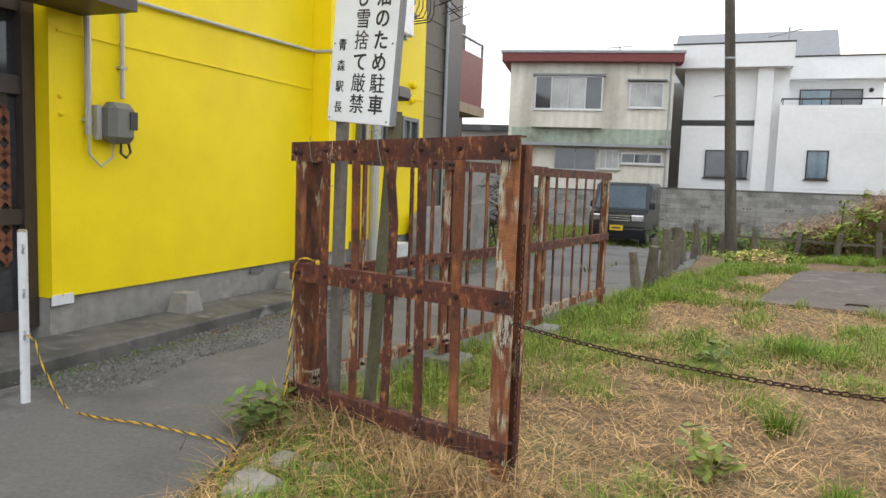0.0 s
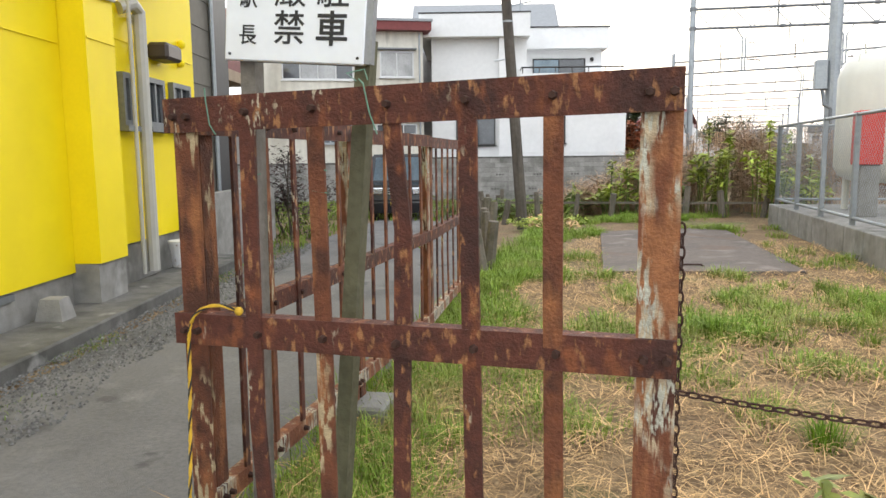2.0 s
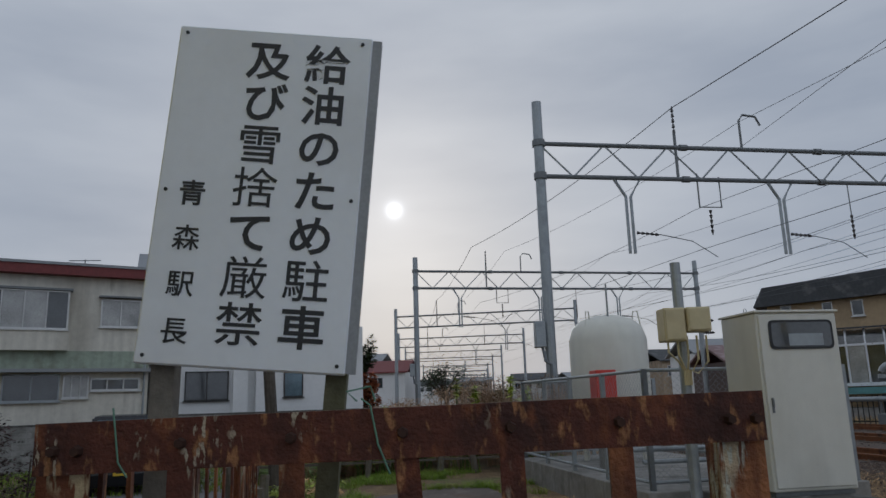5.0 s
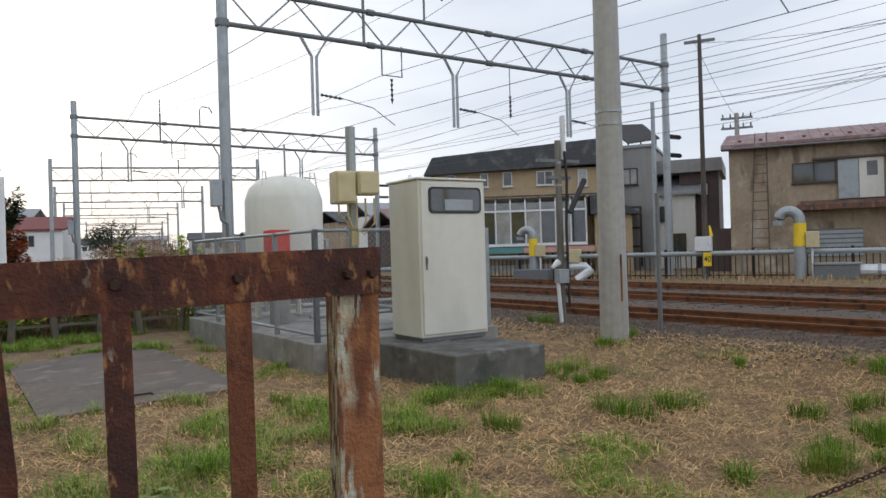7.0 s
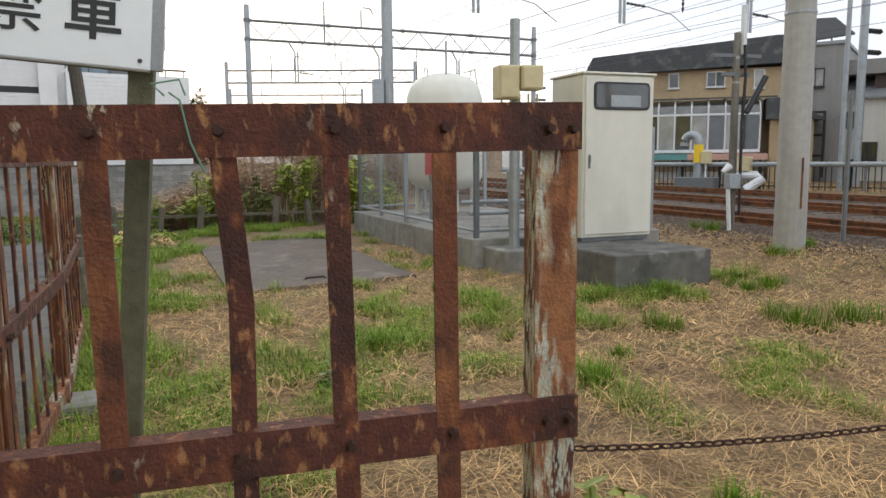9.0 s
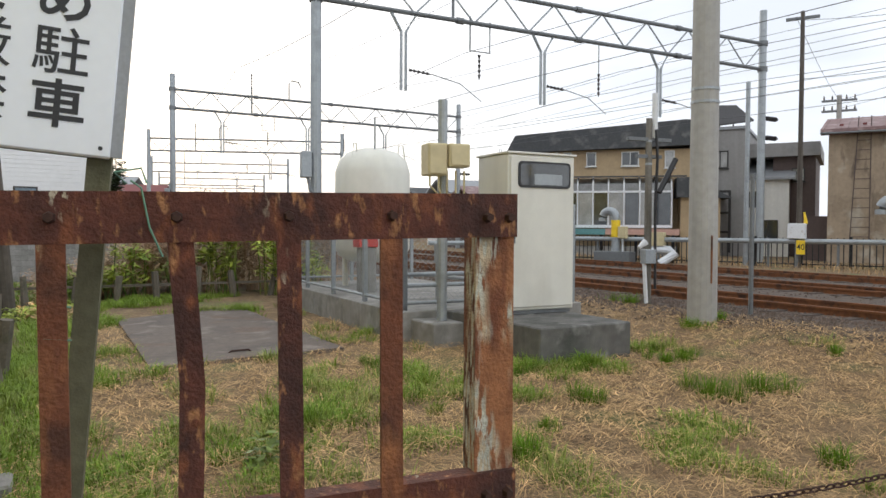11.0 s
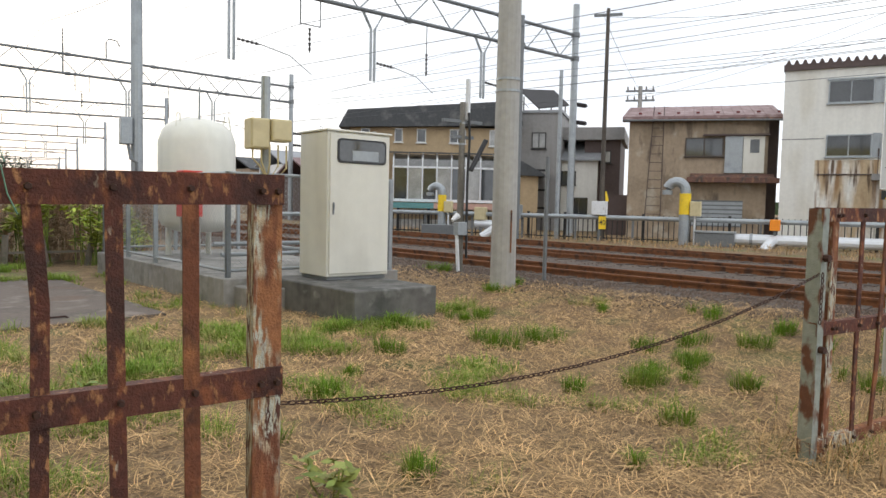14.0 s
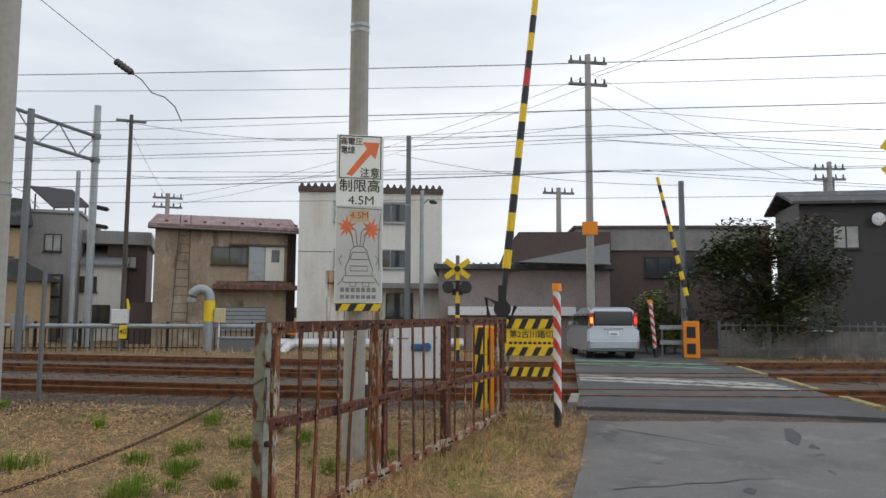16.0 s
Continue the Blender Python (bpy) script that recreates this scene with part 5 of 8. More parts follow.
    for x, pts in ((0, [(4.0, -0.3, 4.15), (5.7, -0.45, 3.75)]), (1, [(4.3, -0.25, 3.95), (5.9, -0.4, 3.7)])):
        part("aerial_boom", tube(B(), pts, 0.012, 4), BLACK_METAL, h, "dark aerial rod")
        for k in range(7):
            a = Vector(pts[0]).lerp(Vector(pts[1]), k / 6)
            part("aerial_element", tube(B(), [a + Vector((0, -0.15, 0.05)), a + Vector((0, 0.15, -0.05))], 0.006, 4), BLACK_METAL, h)
    hood = part("vent_hood", box(B(), (4.44, -0.16, 2.4), (4.84, 0.06, 2.57), bevel=0.03), DOOR_BROWN, h, "dark brown vent hood")
    part("security_lamp", sphere(B(), (4.96, -0.06, 2.5), 0.045, u=8, v=6), CHROME, hood)
    for x, z in ((5.32, 2.67), (5.28, 2.46)):
        part("vent_cap", sphere(B(), (x, 0.03, z), 0.05, u=8, v=6), YELLOW, h)
    # downpipes
    for x, r in ((3.84, 0.02), (4.06, 0.06)):
        part("downpipe", tube(B(), [(x, 0.0, 6.0 if r < 0.05 else 2.75), (x, -0.05, 2.6), (x, -0.05, 0.3)], r, 10), PVC, h, "pale round downpipe")
    part("downpipe_elbow", tube(B(), [(3.82, 0.03, 2.78), (3.94, -0.05, 2.84), (4.06, -0.05, 2.78), (4.06, -0.05, 2.58)], 0.062, 10), PVC, h)
    # concrete ledge and feet along the base
    bm = B()
    box(bm, (-6, -0.52, -0.05), (5.6, 0.0, 0.25), bevel=0.012)
    tagged(part("kerb_ledge", bm, CONCRETE_DARK, None, m=m), "low stained concrete ledge along a yellow wall", "kerb", kind="structure")
    for x in (0.62, 2.1):
        bm = B()
        prism(bm, [(-0.1, -0.1), (0.1, -0.1), (0.1, 0.1), (-0.1, 0.1)], 0, 0.16)
        for v in bm.verts:
            if v.co.z > 0.1:
                v.co.x *= 0.7
                v.co.y *= 0.7
        tagged(part("ledge_block", bm, CONCRETE, None, m=m @ pose(x, -0.14, 0.248)), "small tapered concrete block on a ledge", "block", group="blocks on the ledge")
    part("floor_vent", box(B(), (1.68, 0.012, 0.43), (1.88, 0.03, 0.48)), GALV_DARK, h, "small rusty floor vent")
    ac = thing("air_conditioner", "white outdoor air conditioner unit hung on a yellow wall", "air conditioner", m @ pose(3.86, -0.17, 3.17))
    part("case", box(B(), (0, -0.12, 0), (0.72, 0.22, 0.52), bevel=0.02), POST_WHITE, ac)
    part("fan_grille", cyl(B(), (0.24, -0.13, 0.25), (0.24, -0.12, 0.25), 0.2, n=20), GALV_DARK, ac)
    part("fan_hub", cyl(B(), (0.24, -0.14, 0.25), (0.24, -0.13, 0.25), 0.06, n=12), GALV, ac)
    for x in (0.08, 0.54):
        part("bracket", box(B(), (x - 0.02, -0.1, -0.06), (x + 0.02, 0.3, -0.002)), GALV_DARK, ac)
    bk = thing("bucket", "white plastic bucket with a lid by a wall", "bucket", m @ pose(4.66, -0.12, 0.25))
    part("pail", cyl(B(), (0, 0, 0), (0, 0, 0.25), 0.11, 0.14, 16), POST_WHITE, bk)
    part("lid", cyl(B(), (0, 0, 0.25), (0, 0, 0.28), 0.15, n=16), POST_WHITE, bk)
    bm = B()
    prism(bm, [(0, 0), (2.6, 0), (2.6, 0.9), (2.4, 0.98), (0.3, 0.95), (0.05, 0.8)], 0, 0.14, pose(0, 0, 0.15, 90, 0, 0))
    tagged(part("low_wall", bm, CONCRETE, None, m=m @ pose(5.2, -0.02, -0.12, 0, 0, -4)), "low stained concrete garden wall with rounded ends", "wall")
    # taupe house behind
    t = thing("taupe_house", "taupe sided two-storey house with dark corner trim", "house", m @ pose(5.78, 0.1, 0))
    wall_block(t, 0.06, 0.12, 0.0, 1.75, 6.0, 5.6, TAUPE_WALL, label="taupe lapped siding")
    lap_siding(t, 0.06, 1.1, 0.12, 0.9, 5.6, 0.36, TAUPE_WALL)
    part("corner_trim", box(B(), (1.1, 0.085, 0.6), (1.75, 0.118, 5.6)), CHARCOAL, t, "dark corner boarding")
    wall_block(t, 1.75, 2.2, 0.0, 7.5, 6.0, 5.2, BROWN_WALL)
    part("downpipe", tube(B(), [(1.06, 0.07, 5.2), (1.06, 0.07, 0.6)], 0.03, 8), GALV, t)
    part("gutter", box(B(), (0.3, -0.02, 5.42), (2.2, 0.1, 5.54)), CHARCOAL, t)
    bm = B()
    prism(bm, [(-0.1, 5.5), (6.6, 5.5), (3.2, 7.4)], -0.05, 2.3, pose(0, 0, 0, 90, 0, 90))
    part("roof", bm, RED_TRIM, t, "dark red roof edge")
    window(t, 2.0, 3.8, 3.8, 5.0, 3, GALV, WIN_BLUE, 2.19)
    part("balcony", box(B(), (1.76, 0.45, 2.8), (3.9, 2.19, 3.75)), RED_TRIM, t, "dark red balcony front")
    part("balcony_floor", box(B(), (1.76, 0.4, 2.62), (3.95, 2.19, 2.796)), BEIGE_WALL, t, "beige balcony floor slab")
    part("balcony_rail", tube(B(), [(1.8, 0.47, 3.75), (1.8, 0.47, 4.0), (3.88, 0.47, 4.0), (3.88, 0.47, 3.75)], 0.025, 6), GALV, t)
    part("lower_roof", box(B(), (1.76, 1.6, 2.3), (5.0, 2.19, 2.4)), CHARCOAL, t)


yellow_building()


def block_wall(m, length, courses, label):
    """A wall of hollow concrete blocks with pierced ornamental ones in two courses."""
    w = thing("block_wall", label, "wall", m, kind="structure")
    part("wall_core", box(B(), (0, 0.02, 0), (length, 0.1, courses * 0.195)), CONCRETE_DARK, w)
    plain, pierced = B(), B()
    box(plain, (0.004, 0, 0.004), (0.391, 0.12, 0.191))
    box(pierced, (0.004, 0, 0.004), (0.391, 0.06, 0.06))
    box(pierced, (0.004, 0, 0.13), (0.391, 0.06, 0.191))
    for x in (0.004, 0.13, 0.25, 0.35):
        box(pierced, (x, 0, 0.06), (x + 0.04, 0.06, 0.13))
    meshes = []
    for bm in (plain, pierced):
        me = bpy.data.meshes.new("block")
        bm.to_mesh(me)
        bm.free()
        me.materials.append(BLOCK)
        meshes.append(me)
    rng = random.Random(5)
    for c in range(courses):
        x = -0.195 * (c % 2)
        while x < length:
            me = meshes[1] if c in (2, 5) and int(x / 0.39) % 4 == 1 else meshes[0]
            o = new("block", me)
            o.parent = w
            o.location = (x, rng.uniform(-0.004, 0.004), c * 0.195)
            x += 0.39
    part("coping", box(B(), (-0.05, -0.02, courses * 0.195), (length, 0.14, courses * 0.195 + 0.06)), CONCRETE_DARK, w)
    return w


def house_a():
    m = pose(-18.84, 27.76, -0.45, 0, 0, 29.2)
    h = thing("cream_house", "stained cream two-storey house with a dark red roof edge", "house", m)
    wall_block(h, 0.15, 0, 0, 7.0, 8, 6.95, HOUSE_CREAM, label="stained cream render")
    part("roof_edge", box(B(), (-0.2, -0.45, 6.95), (7.3, 8.4, 7.3)), RED_TRIM, h, "dark red fascia")
    part("roof", box(B(), (-0.25, -0.5, 7.3), (7.35, 8.5, 7.4)), ROOF_GREY, h)
    part("bay", box(B(), (1.2, -0.35, 4.2), (4.15, -0.002, 4.95)), HOUSE_CREAM, h, "cream window bay")
    window(h, 1.25, 4.95, 4.1, 6.35, 4, ALU, WIN_CURTAIN, -0.3, glasses=[WIN_DARK, WIN_CURTAIN, WIN_CURTAIN, WIN_DARK], label="wide four-pane window")
    part("bay_roof", box(B(), (1.15, -0.45, 6.36), (4.2, -0.002, 6.44)), GALV_DARK, h)
    part("bay_side", box(B(), (1.22, -0.28, 4.95), (1.28, -0.002, 6.36)), HOUSE_CREAM, h)
    part("bay_side", box(B(), (4.07, -0.28, 4.95), (4.13, -0.002, 6.36)), HOUSE_CREAM, h)
    window(h, 5.2, 5.1, 6.6, 6.15, 2, ALU, WIN_CURTAIN, -0.02, label="two-pane window")
    part("hood", box(B(), (5.1, -0.3, 6.2), (6.7, -0.002, 6.26)), GALV_DARK, h)
    part("green_band", box(B(), (0.3, -0.02, 3.55), (6.98, 0.0, 4.2)), MOSS_GREEN, h, "faded green painted band")
    part("lower_eave", box(B(), (0.3, -0.5, 3.42), (7.0, -0.002, 3.54)), ROOF_GREY, h)
    window(h, 2.2, 2.4, 4.0, 3.36, 2, GALV, WIN_DARK, -0.02)
    window(h, 4.1, 2.5, 4.95, 3.32, 3, ALU, WIN_CURTAIN, -0.02)
    window(h, 5.0, 2.75, 6.7, 3.2, 3, ALU, WIN_DARK, -0.02)
    part("aerial_mast", tube(B(), [(4.8, 3, 7.4), (4.8, 3, 8.2)], 0.025, 5), GALV_DARK, h)
    part("aerial", tube(B(), [(4.2, 3, 8.1), (5.4, 3, 8.2)], 0.02, 4), GALV_DARK, h)
    part("downpipe", tube(B(), [(6.85, -0.06, 6.9), (6.85, -0.06, 0)], 0.04, 6), GALV, h)
    m2 = pose(-23.5, 30.5, -0.45, 0, 0, 29)
    h2 = thing("small_far_house", "grey house with a dark blue roof behind a taupe house", "house", m2)
    wall_block(h2, 0, 0, 0, 4.6, 5, 4.3, GREY_WALL)
    part("roof", box(B(), (-0.3, -0.3, 4.3), (4.8, 5.3, 4.6)), ROOF_DARK, h2)
    window(h2, 3.2, 3.2, 4.2, 3.9, 2, ALU, WIN_BLUE)


def house_b():
    m = pose(-12.82, 32.46, -0.4, 0, 0, 18)
    h = thing("white_house", "white sided two-storey house with a flat balcony block", "house", m)
    wall_block(h, 0, 0, 0, 4.1, 9, 6.8, SIDING_WHITE, label="white lapped siding")
    lap_siding(h, 0.02, 3.2, 0.0, 1.9, 6.6, 0.16, SIDING_WHITE)
    part("roof_slab", box(B(), (-0.5, -0.6, 6.8), (4.2, 9.2, 7.75)), SIDING_WHITE, h, "white deep parapet")
    part("roof_edge", box(B(), (-0.52, -0.62, 7.75), (4.22, 9.2, 7.81)), DARK_FRAME, h)
    part("black_band", box(B(), (-0.02, -0.03, 4.45), (3.5, 0.0, 4.68)), DARK_FRAME, h, "black dividing band")
    part("flue", box(B(), (2.9, -0.35, 1.5), (3.5, 0.0, 6.8)), SIDING_WHITE, h, "white boxed-out flue")
    window(h, 1.04, 2.25, 2.75, 3.42, 2, DARK_FRAME, WIN_DARK, -0.02)
    wall_block(h, 3.8, -0.5, 0, 8.3, 9, 5.25, SIDING_WHITE, "balcony_block", "white sided balcony block")
    lap_siding(h, 3.8, 8.3, -0.5, 1.9, 5.2, 0.16, SIDING_WHITE)
    wall_block(h, 4.1, 3.5, 5.2, 8.0, 9, 6.8, SIDING_WHITE, "upper_wall")
    part("upper_slab", box(B(), (4.05, 2.9, 6.75), (8.2, 9.2, 7.7)), SIDING_WHITE, h)
    part("upper_edge", box(B(), (4.05, 2.85, 7.7), (8.25, 9.2, 7.76)), DARK_FRAME, h)
    window(h, 4.7, 5.3, 7.2, 6.35, 2, DARK_FRAME, WIN_BLUE, 3.48, glasses=[WIN_BLUE, WIN_DARK])
    part("balcony_rail", tube(B(), [(3.8, 2.0, 5.25), (3.85, -0.45, 5.5), (8.2, -0.45, 5.5)], 0.035, 5), DARK_FRAME, h)
    for k in range(7):
        x = 3.9 + k * 0.7
        part("balcony_post", tube(B(), [(x, -0.45, 5.25), (x, -0.45, 5.5)], 0.02, 4), DARK_FRAME, h)
    window(h, 4.92, 2.3, 5.72, 3.45, 1, DARK_FRAME, WIN_BLUE, -0.52)
    for z0, z1 in ((5.2, 6.3), (2.2, 3.4)):
        part("side_window", box(B(), (-0.03, 1.2, z0), (-0.002, 1.9, z1)), DARK_FRAME, h)
    part("lamp", sphere(B(), (7.5, 3.4, 6.3), 0.1, u=8, v=6), DARK_FRAME, h)
    part("pipe", tube(B(), [(4.05, 2.8, 5.3), (4.05, 2.8, 9.0)], 0.05, 6), GALV, h)
    part("aerial", tube(B(), [(3.2, 2.8, 8.6), (4.6, 2.8, 8.9)], 0.03, 4), GALV, h)
    wall_block(h, -1.2, 7.0, 0, 6.5, 16, 7.2, GREY_WALL)
    gable_roof(h, -1.2, 6.5, 8.0, 16, 7.2, 3.4, ROOF_GREY, 0.3)
    block_wall(pose(-13.2, 30.2, -0.46, 0, 0, 20), 12.5, 9, "grey concrete block wall with pierced ornamental blocks")
    block_wall(pose(-19.5, 26.8, -0.46, 0, 0, 30), 6.4, 8, "grey concrete block wall in front of a cream house")


house_a()
house_b()


def house_e():
    h = thing("white_building", "white rendered three-storey building with a fluted dark roof edge", "building", pose(26.8, 19.9, 0.2, 0, 0, -63))
    wall_block(h, 0, 0, 0, 6.9, 9, 7.35, WHITE_WALL, label="aged white render with stains")
    part("roof_band", box(B(), (-0.05, -0.12, 7.35), (6.95, 9.1, 7.6)), BROWN_WALL, h)
    for k in range(22):
        x = 0.12 + k * 0.316
        part("roof_rib", prism(B(), [(x - 0.11, 7.6), (x + 0.11, 7.6), (x + 0.035, 7.77), (x - 0.035, 7.77)], -9.0, 0.14, pose(0, 0, 0, 90, 0, 0)), BROWN_WALL, h)
    for z0, z1, gl in ((5.9, 6.85, [WIN_DARK, WIN_DARK]), (3.68, 4.6, [WIN_DARK, WIN_DARK])):
        window(h, 1.68, z0, 3.35, z1, 2, GALV, WIN_DARK, -0.01, glasses=gl)
        window(h, 3.65, z0, 5.15, z1, 2, GALV, WIN_DARK, -0.01, glasses=gl[::-1])
        part("pier", box(B(), (3.36, -0.03, z0 - 0.04), (3.64, -0.004, z1 + 0.04)), GALV, h, "grey panel between two windows")
    part("floor_joint", box(B(), (-0.01, -0.012, 4.43), (1.6, 0.0, 4.47)), GREY_WALL, h)
    part("curtain", box(B(), (4.5, -0.02, 3.76), (5.1, -0.004, 4.52)), ORANGE_BLIND, h, "orange blind in a window")
    part("curtain", box(B(), (4.75, -0.02, 5.98), (5.1, -0.004, 6.77)), GALV, h, "pale blind in a window")
    part("hood", box(B(), (1.62, -0.1, 6.86), (5.2, -0.004, 6.92)), GALV, h)
    part("stained_patch", box(B(), (1.3, -0.008, 0.3), (4.05, 0.0, 3.55)), RUST_STAIN, h, "rust stained wall patch")
    part("pipe_run", tube(B(), [(1.4, -0.06, 2.95), (3.6, -0.06, 2.95), (3.6, -0.06, 4.0)], 0.03, 5), BROWN_WALL, h)
    part("canopy", box(B(), (3.4, -0.7, 2.7), (6.8, -0.02, 2.95)), GREY_WALL, h)
    window(h, 4.2, 1.3, 5.5, 2.5, 2, DARK_FRAME, WIN_DARK, -0.02)
    return h


def house_d():
    h = thing("beige_house", "dirty beige rendered house with a faded red metal roof", "house", pose(23.5, 25.8, 0.2, 0, 0, -52))
    wall_block(h, 0.2, 0, 0, 6.25, 8, 5.5, BEIGE_WALL, label="dirty beige render")
    wall_block(h, 6.25, 0.8, 0, 6.75, 8, 5.5, BROWN_WALL)
    bm = B()
    vs = [bm.verts.new(c) for c in ((-0.1, -0.35, 5.5), (6.75, -0.35, 5.5), (6.75, 4, 6.5), (-0.1, 4, 6.5), (-0.1, 8.3, 5.5), (6.75, 8.3, 5.5), (-0.1, -0.35, 5.62), (6.75, -0.35, 5.62), (6.75, 4, 6.62), (-0.1, 4, 6.62), (-0.1, 8.3, 5.62), (6.75, 8.3, 5.62))]
    for f in ((6, 7, 8, 9), (9, 8, 11, 10), (0, 1, 7, 6), (4, 10, 11, 5), (0, 6, 9, 3), (3, 9, 10, 4), (1, 2, 8, 7), (2, 5, 11, 8), (0, 3, 2, 1), (3, 4, 5, 2)):
        bm.faces.new([vs[i] for i in f])
    r = part("roof", bm, ROOF_RED, h)
    for k in range(16):
        x = 0.05 + k * 0.43
        part("seam", tube(B(), [(x, -0.35, 5.64), (x, 4, 6.64)], 0.018, 4), ROOF_RED, r)
        if k % 2:
            part("snow_stop", box(B(), (x + 0.1, 0.3, 5.8), (x + 0.25, 0.36, 5.88)), RED_TRIM, r)
    part("fascia", box(B(), (-0.08, -0.37, 5.36), (6.75, -0.33, 5.5)), RUSTY_SHEET, h)
    part("gutter", tube(B(), [(-0.1, -0.42, 5.44), (6.75, -0.42, 5.38)], 0.05, 6), GALV_DARK, h)
    window(h, 2.73, 3.8, 4.38, 4.65, 2, DOOR_BROWN, WIN_DARK, -0.01)
    part("blue_panel", box(B(), (4.45, -0.12, 3.05), (5.2, -0.01, 4.7)), GALV, h, "pale grey-blue panel")
    p = part("green_panel", box(B(), (5.22, -0.12, 3.05), (6.1, -0.01, 4.7)), CREAM, h, "pale green outside door")
    part("pane", box(B(), (5.5, -0.13, 3.95), (5.88, -0.12, 4.55)), WIN_DARK, p)
    part("shelf_canopy", box(B(), (3.5, -0.25, 4.72), (6.3, -0.01, 4.8)), BROWN_WALL, h)
    part("lower_canopy", box(B(), (2.85, -0.75, 2.6), (6.7, -0.01, 2.82)), RUSTY_SHEET, h, "rusty brown sheet canopy")
    part("canopy_slope", prism(B(), [(-0.75, 2.82), (-0.01, 2.82), (-0.01, 3.02)], 3.0, 6.5, pose(0, 0, 0) @ Matrix(((0, 0, 1, 0), (1, 0, 0, 0), (0, 1, 0, 0), (0, 0, 0, 1)))), RUSTY_SHEET, h)
    part("shutter", box(B(), (3.1, -0.04, 0.6), (5.3, -0.01, 1.8)), GALV_DARK, h, "grey roller shutter")
    for k in range(6):
        part("shutter_slat", box(B(), (3.1, -0.06, 0.65 + k * 0.19), (5.3, -0.04, 0.78 + k * 0.19)), GALV, h)
    for x in (1.3, 1.75):
        part("ladder_side", tube(B(), [(x - 0.25 * (x < 1.5), -0.45, 0.8), (x, -0.12, 6.1)], 0.02, 4), BROWN_WALL, h)
    for k in range(12):
        part("ladder_rung", tube(B(), [(1.1 + k * 0.015, -0.42 + k * 0.025, 1.1 + k * 0.4), (1.75, -0.42 + k * 0.025, 1.1 + k * 0.4)], 0.014, 4), BROWN_WALL, h)
    wall_block(h, -0.9, 1.5, 0, 0.18, 4, 2.0, BROWN_WALL, "lean_to", "brown lean-to")


def house_c():
    h = thing("tan_house", "tan house with a slate mansard roof and a glazed sunroom", "house", pose(15.0, 38.4, 0.2, 0, 0, -33))
    wall_block(h, 0.3, 0, 0, 9.4, 7, 5.6, TAN_WALL, label="tan render")
    bm = B()
    prism(bm, [(-0.3, 5.45), (9.8, 5.75), (9.6, 7.0), (9.0, 7.05), (0.2, 6.4)], -7.4, 0.45, pose(0, 0, 0, 90, 0, 0))
    part("mansard_roof", bm, ROOF_DARK, h, "weathered slate mansard")
    for x0, x1 in ((0.9, 1.4), (2.75, 3.2), (3.98, 4.5), (5.8, 6.7)):
        window(h, x0, 4.72, x1, 5.48, 1 if x1 - x0 < 0.7 else 2, ALU, WIN_DARK, -0.01)
    window(h, 8.0, 4.6, 8.5, 5.5, 1, ALU, WIN_CURTAIN, -0.01)
    s = part("sunroom", box(B(), (2.75, -1.4, 1.45), (8.3, 0, 1.6)), POST_WHITE, h, "white framed glazed sunroom")
    for k in range(8):
        x = 2.8 + k * 0.78
        part("sunroom_rib", tube(B(), [(x, -1.38, 1.55), (x, -1.38, 3.3), (x, -1.2, 3.75), (x, -0.8, 4.0), (x, -0.02, 4.1)], 0.05, 5), POST_WHITE, s)
        if k < 7:
            part("pane", box(B(), (x + 0.06, -1.37, 1.6), (x + 0.72, -1.35, 3.3)), WIN_CURTAIN if k % 2 else WIN_DARK, s)
            bm = B()
            v = [bm.verts.new(c) for c in ((x + 0.04, -1.36, 3.3), (x + 0.74, -1.36, 3.3), (x + 0.74, -1.18, 3.73), (x + 0.04, -1.18, 3.73), (x + 0.74, -0.02, 4.08), (x + 0.04, -0.02, 4.08))]
            bm.faces.new(v[:4]), bm.faces.new((v[3], v[2], v[4], v[5]))
            bmesh.ops.solidify(bm, geom=bm.faces[:], thickness=0.02)
            part("roof_pane", bm, WIN_CURTAIN, s)
    part("rail", box(B(), (2.75, -1.42, 3.25), (8.3, -1.34, 3.35)), POST_WHITE, s)
    part("skirt_roof", box(B(), (2.4, -0.9, 4.12), (9.0, 0, 4.2), pose(0, 0, 0, 4, 0, 0)), ROOF_DARK, h)
    part("porch", box(B(), (2.6, -1.5, 0), (8.5, -0.1, 0.5)), CONCRETE, h)
    part("canopy", box(B(), (2.0, -1.9, 1.1), (5.0, -1.45, 1.4)), TEAL, h, "teal shop board")
    part("canopy", box(B(), (5.0, -1.9, 1.1), (8.6, -1.45, 1.4)), PINK_TRIM, h, "pinkish canopy")
    wall_block(h, 8.7, -1.3, 0, 10.6, 4, 3.0, TAN_WALL, "annex", "tan single-storey annex")
    bm = B()
    prism(bm, [(8.5, 3.0), (11.1, 2.95), (9.2, 4.0), (8.5, 4.0)], -4.0, 1.6, pose(0, 0, 0, 90, 0, 0))
    part("annex_roof", bm, ROOF_DARK, h)
    g = thing("grey_house", "grey panelled three-level house with black balcony frames", "house", pose(23.2, 34.6, 0.2, 0, 0, -50))
    wall_block(g, -1.2, 0, 0, 3.2, 8, 6.6, GREY_WALL)
    part("parapet", box(B(), (-1.3, -0.1, 6.6), (3.3, 8, 6.75)), ROOF_GREY, g)
    window(g, -0.4, 4.7, 0.3, 5.6, 2, DARK_FRAME, WIN_CURTAIN, -0.01)
    window(g, 1.6, 4.6, 2.4, 5.5, 2, DARK_FRAME, WIN_CURTAIN, -0.01)
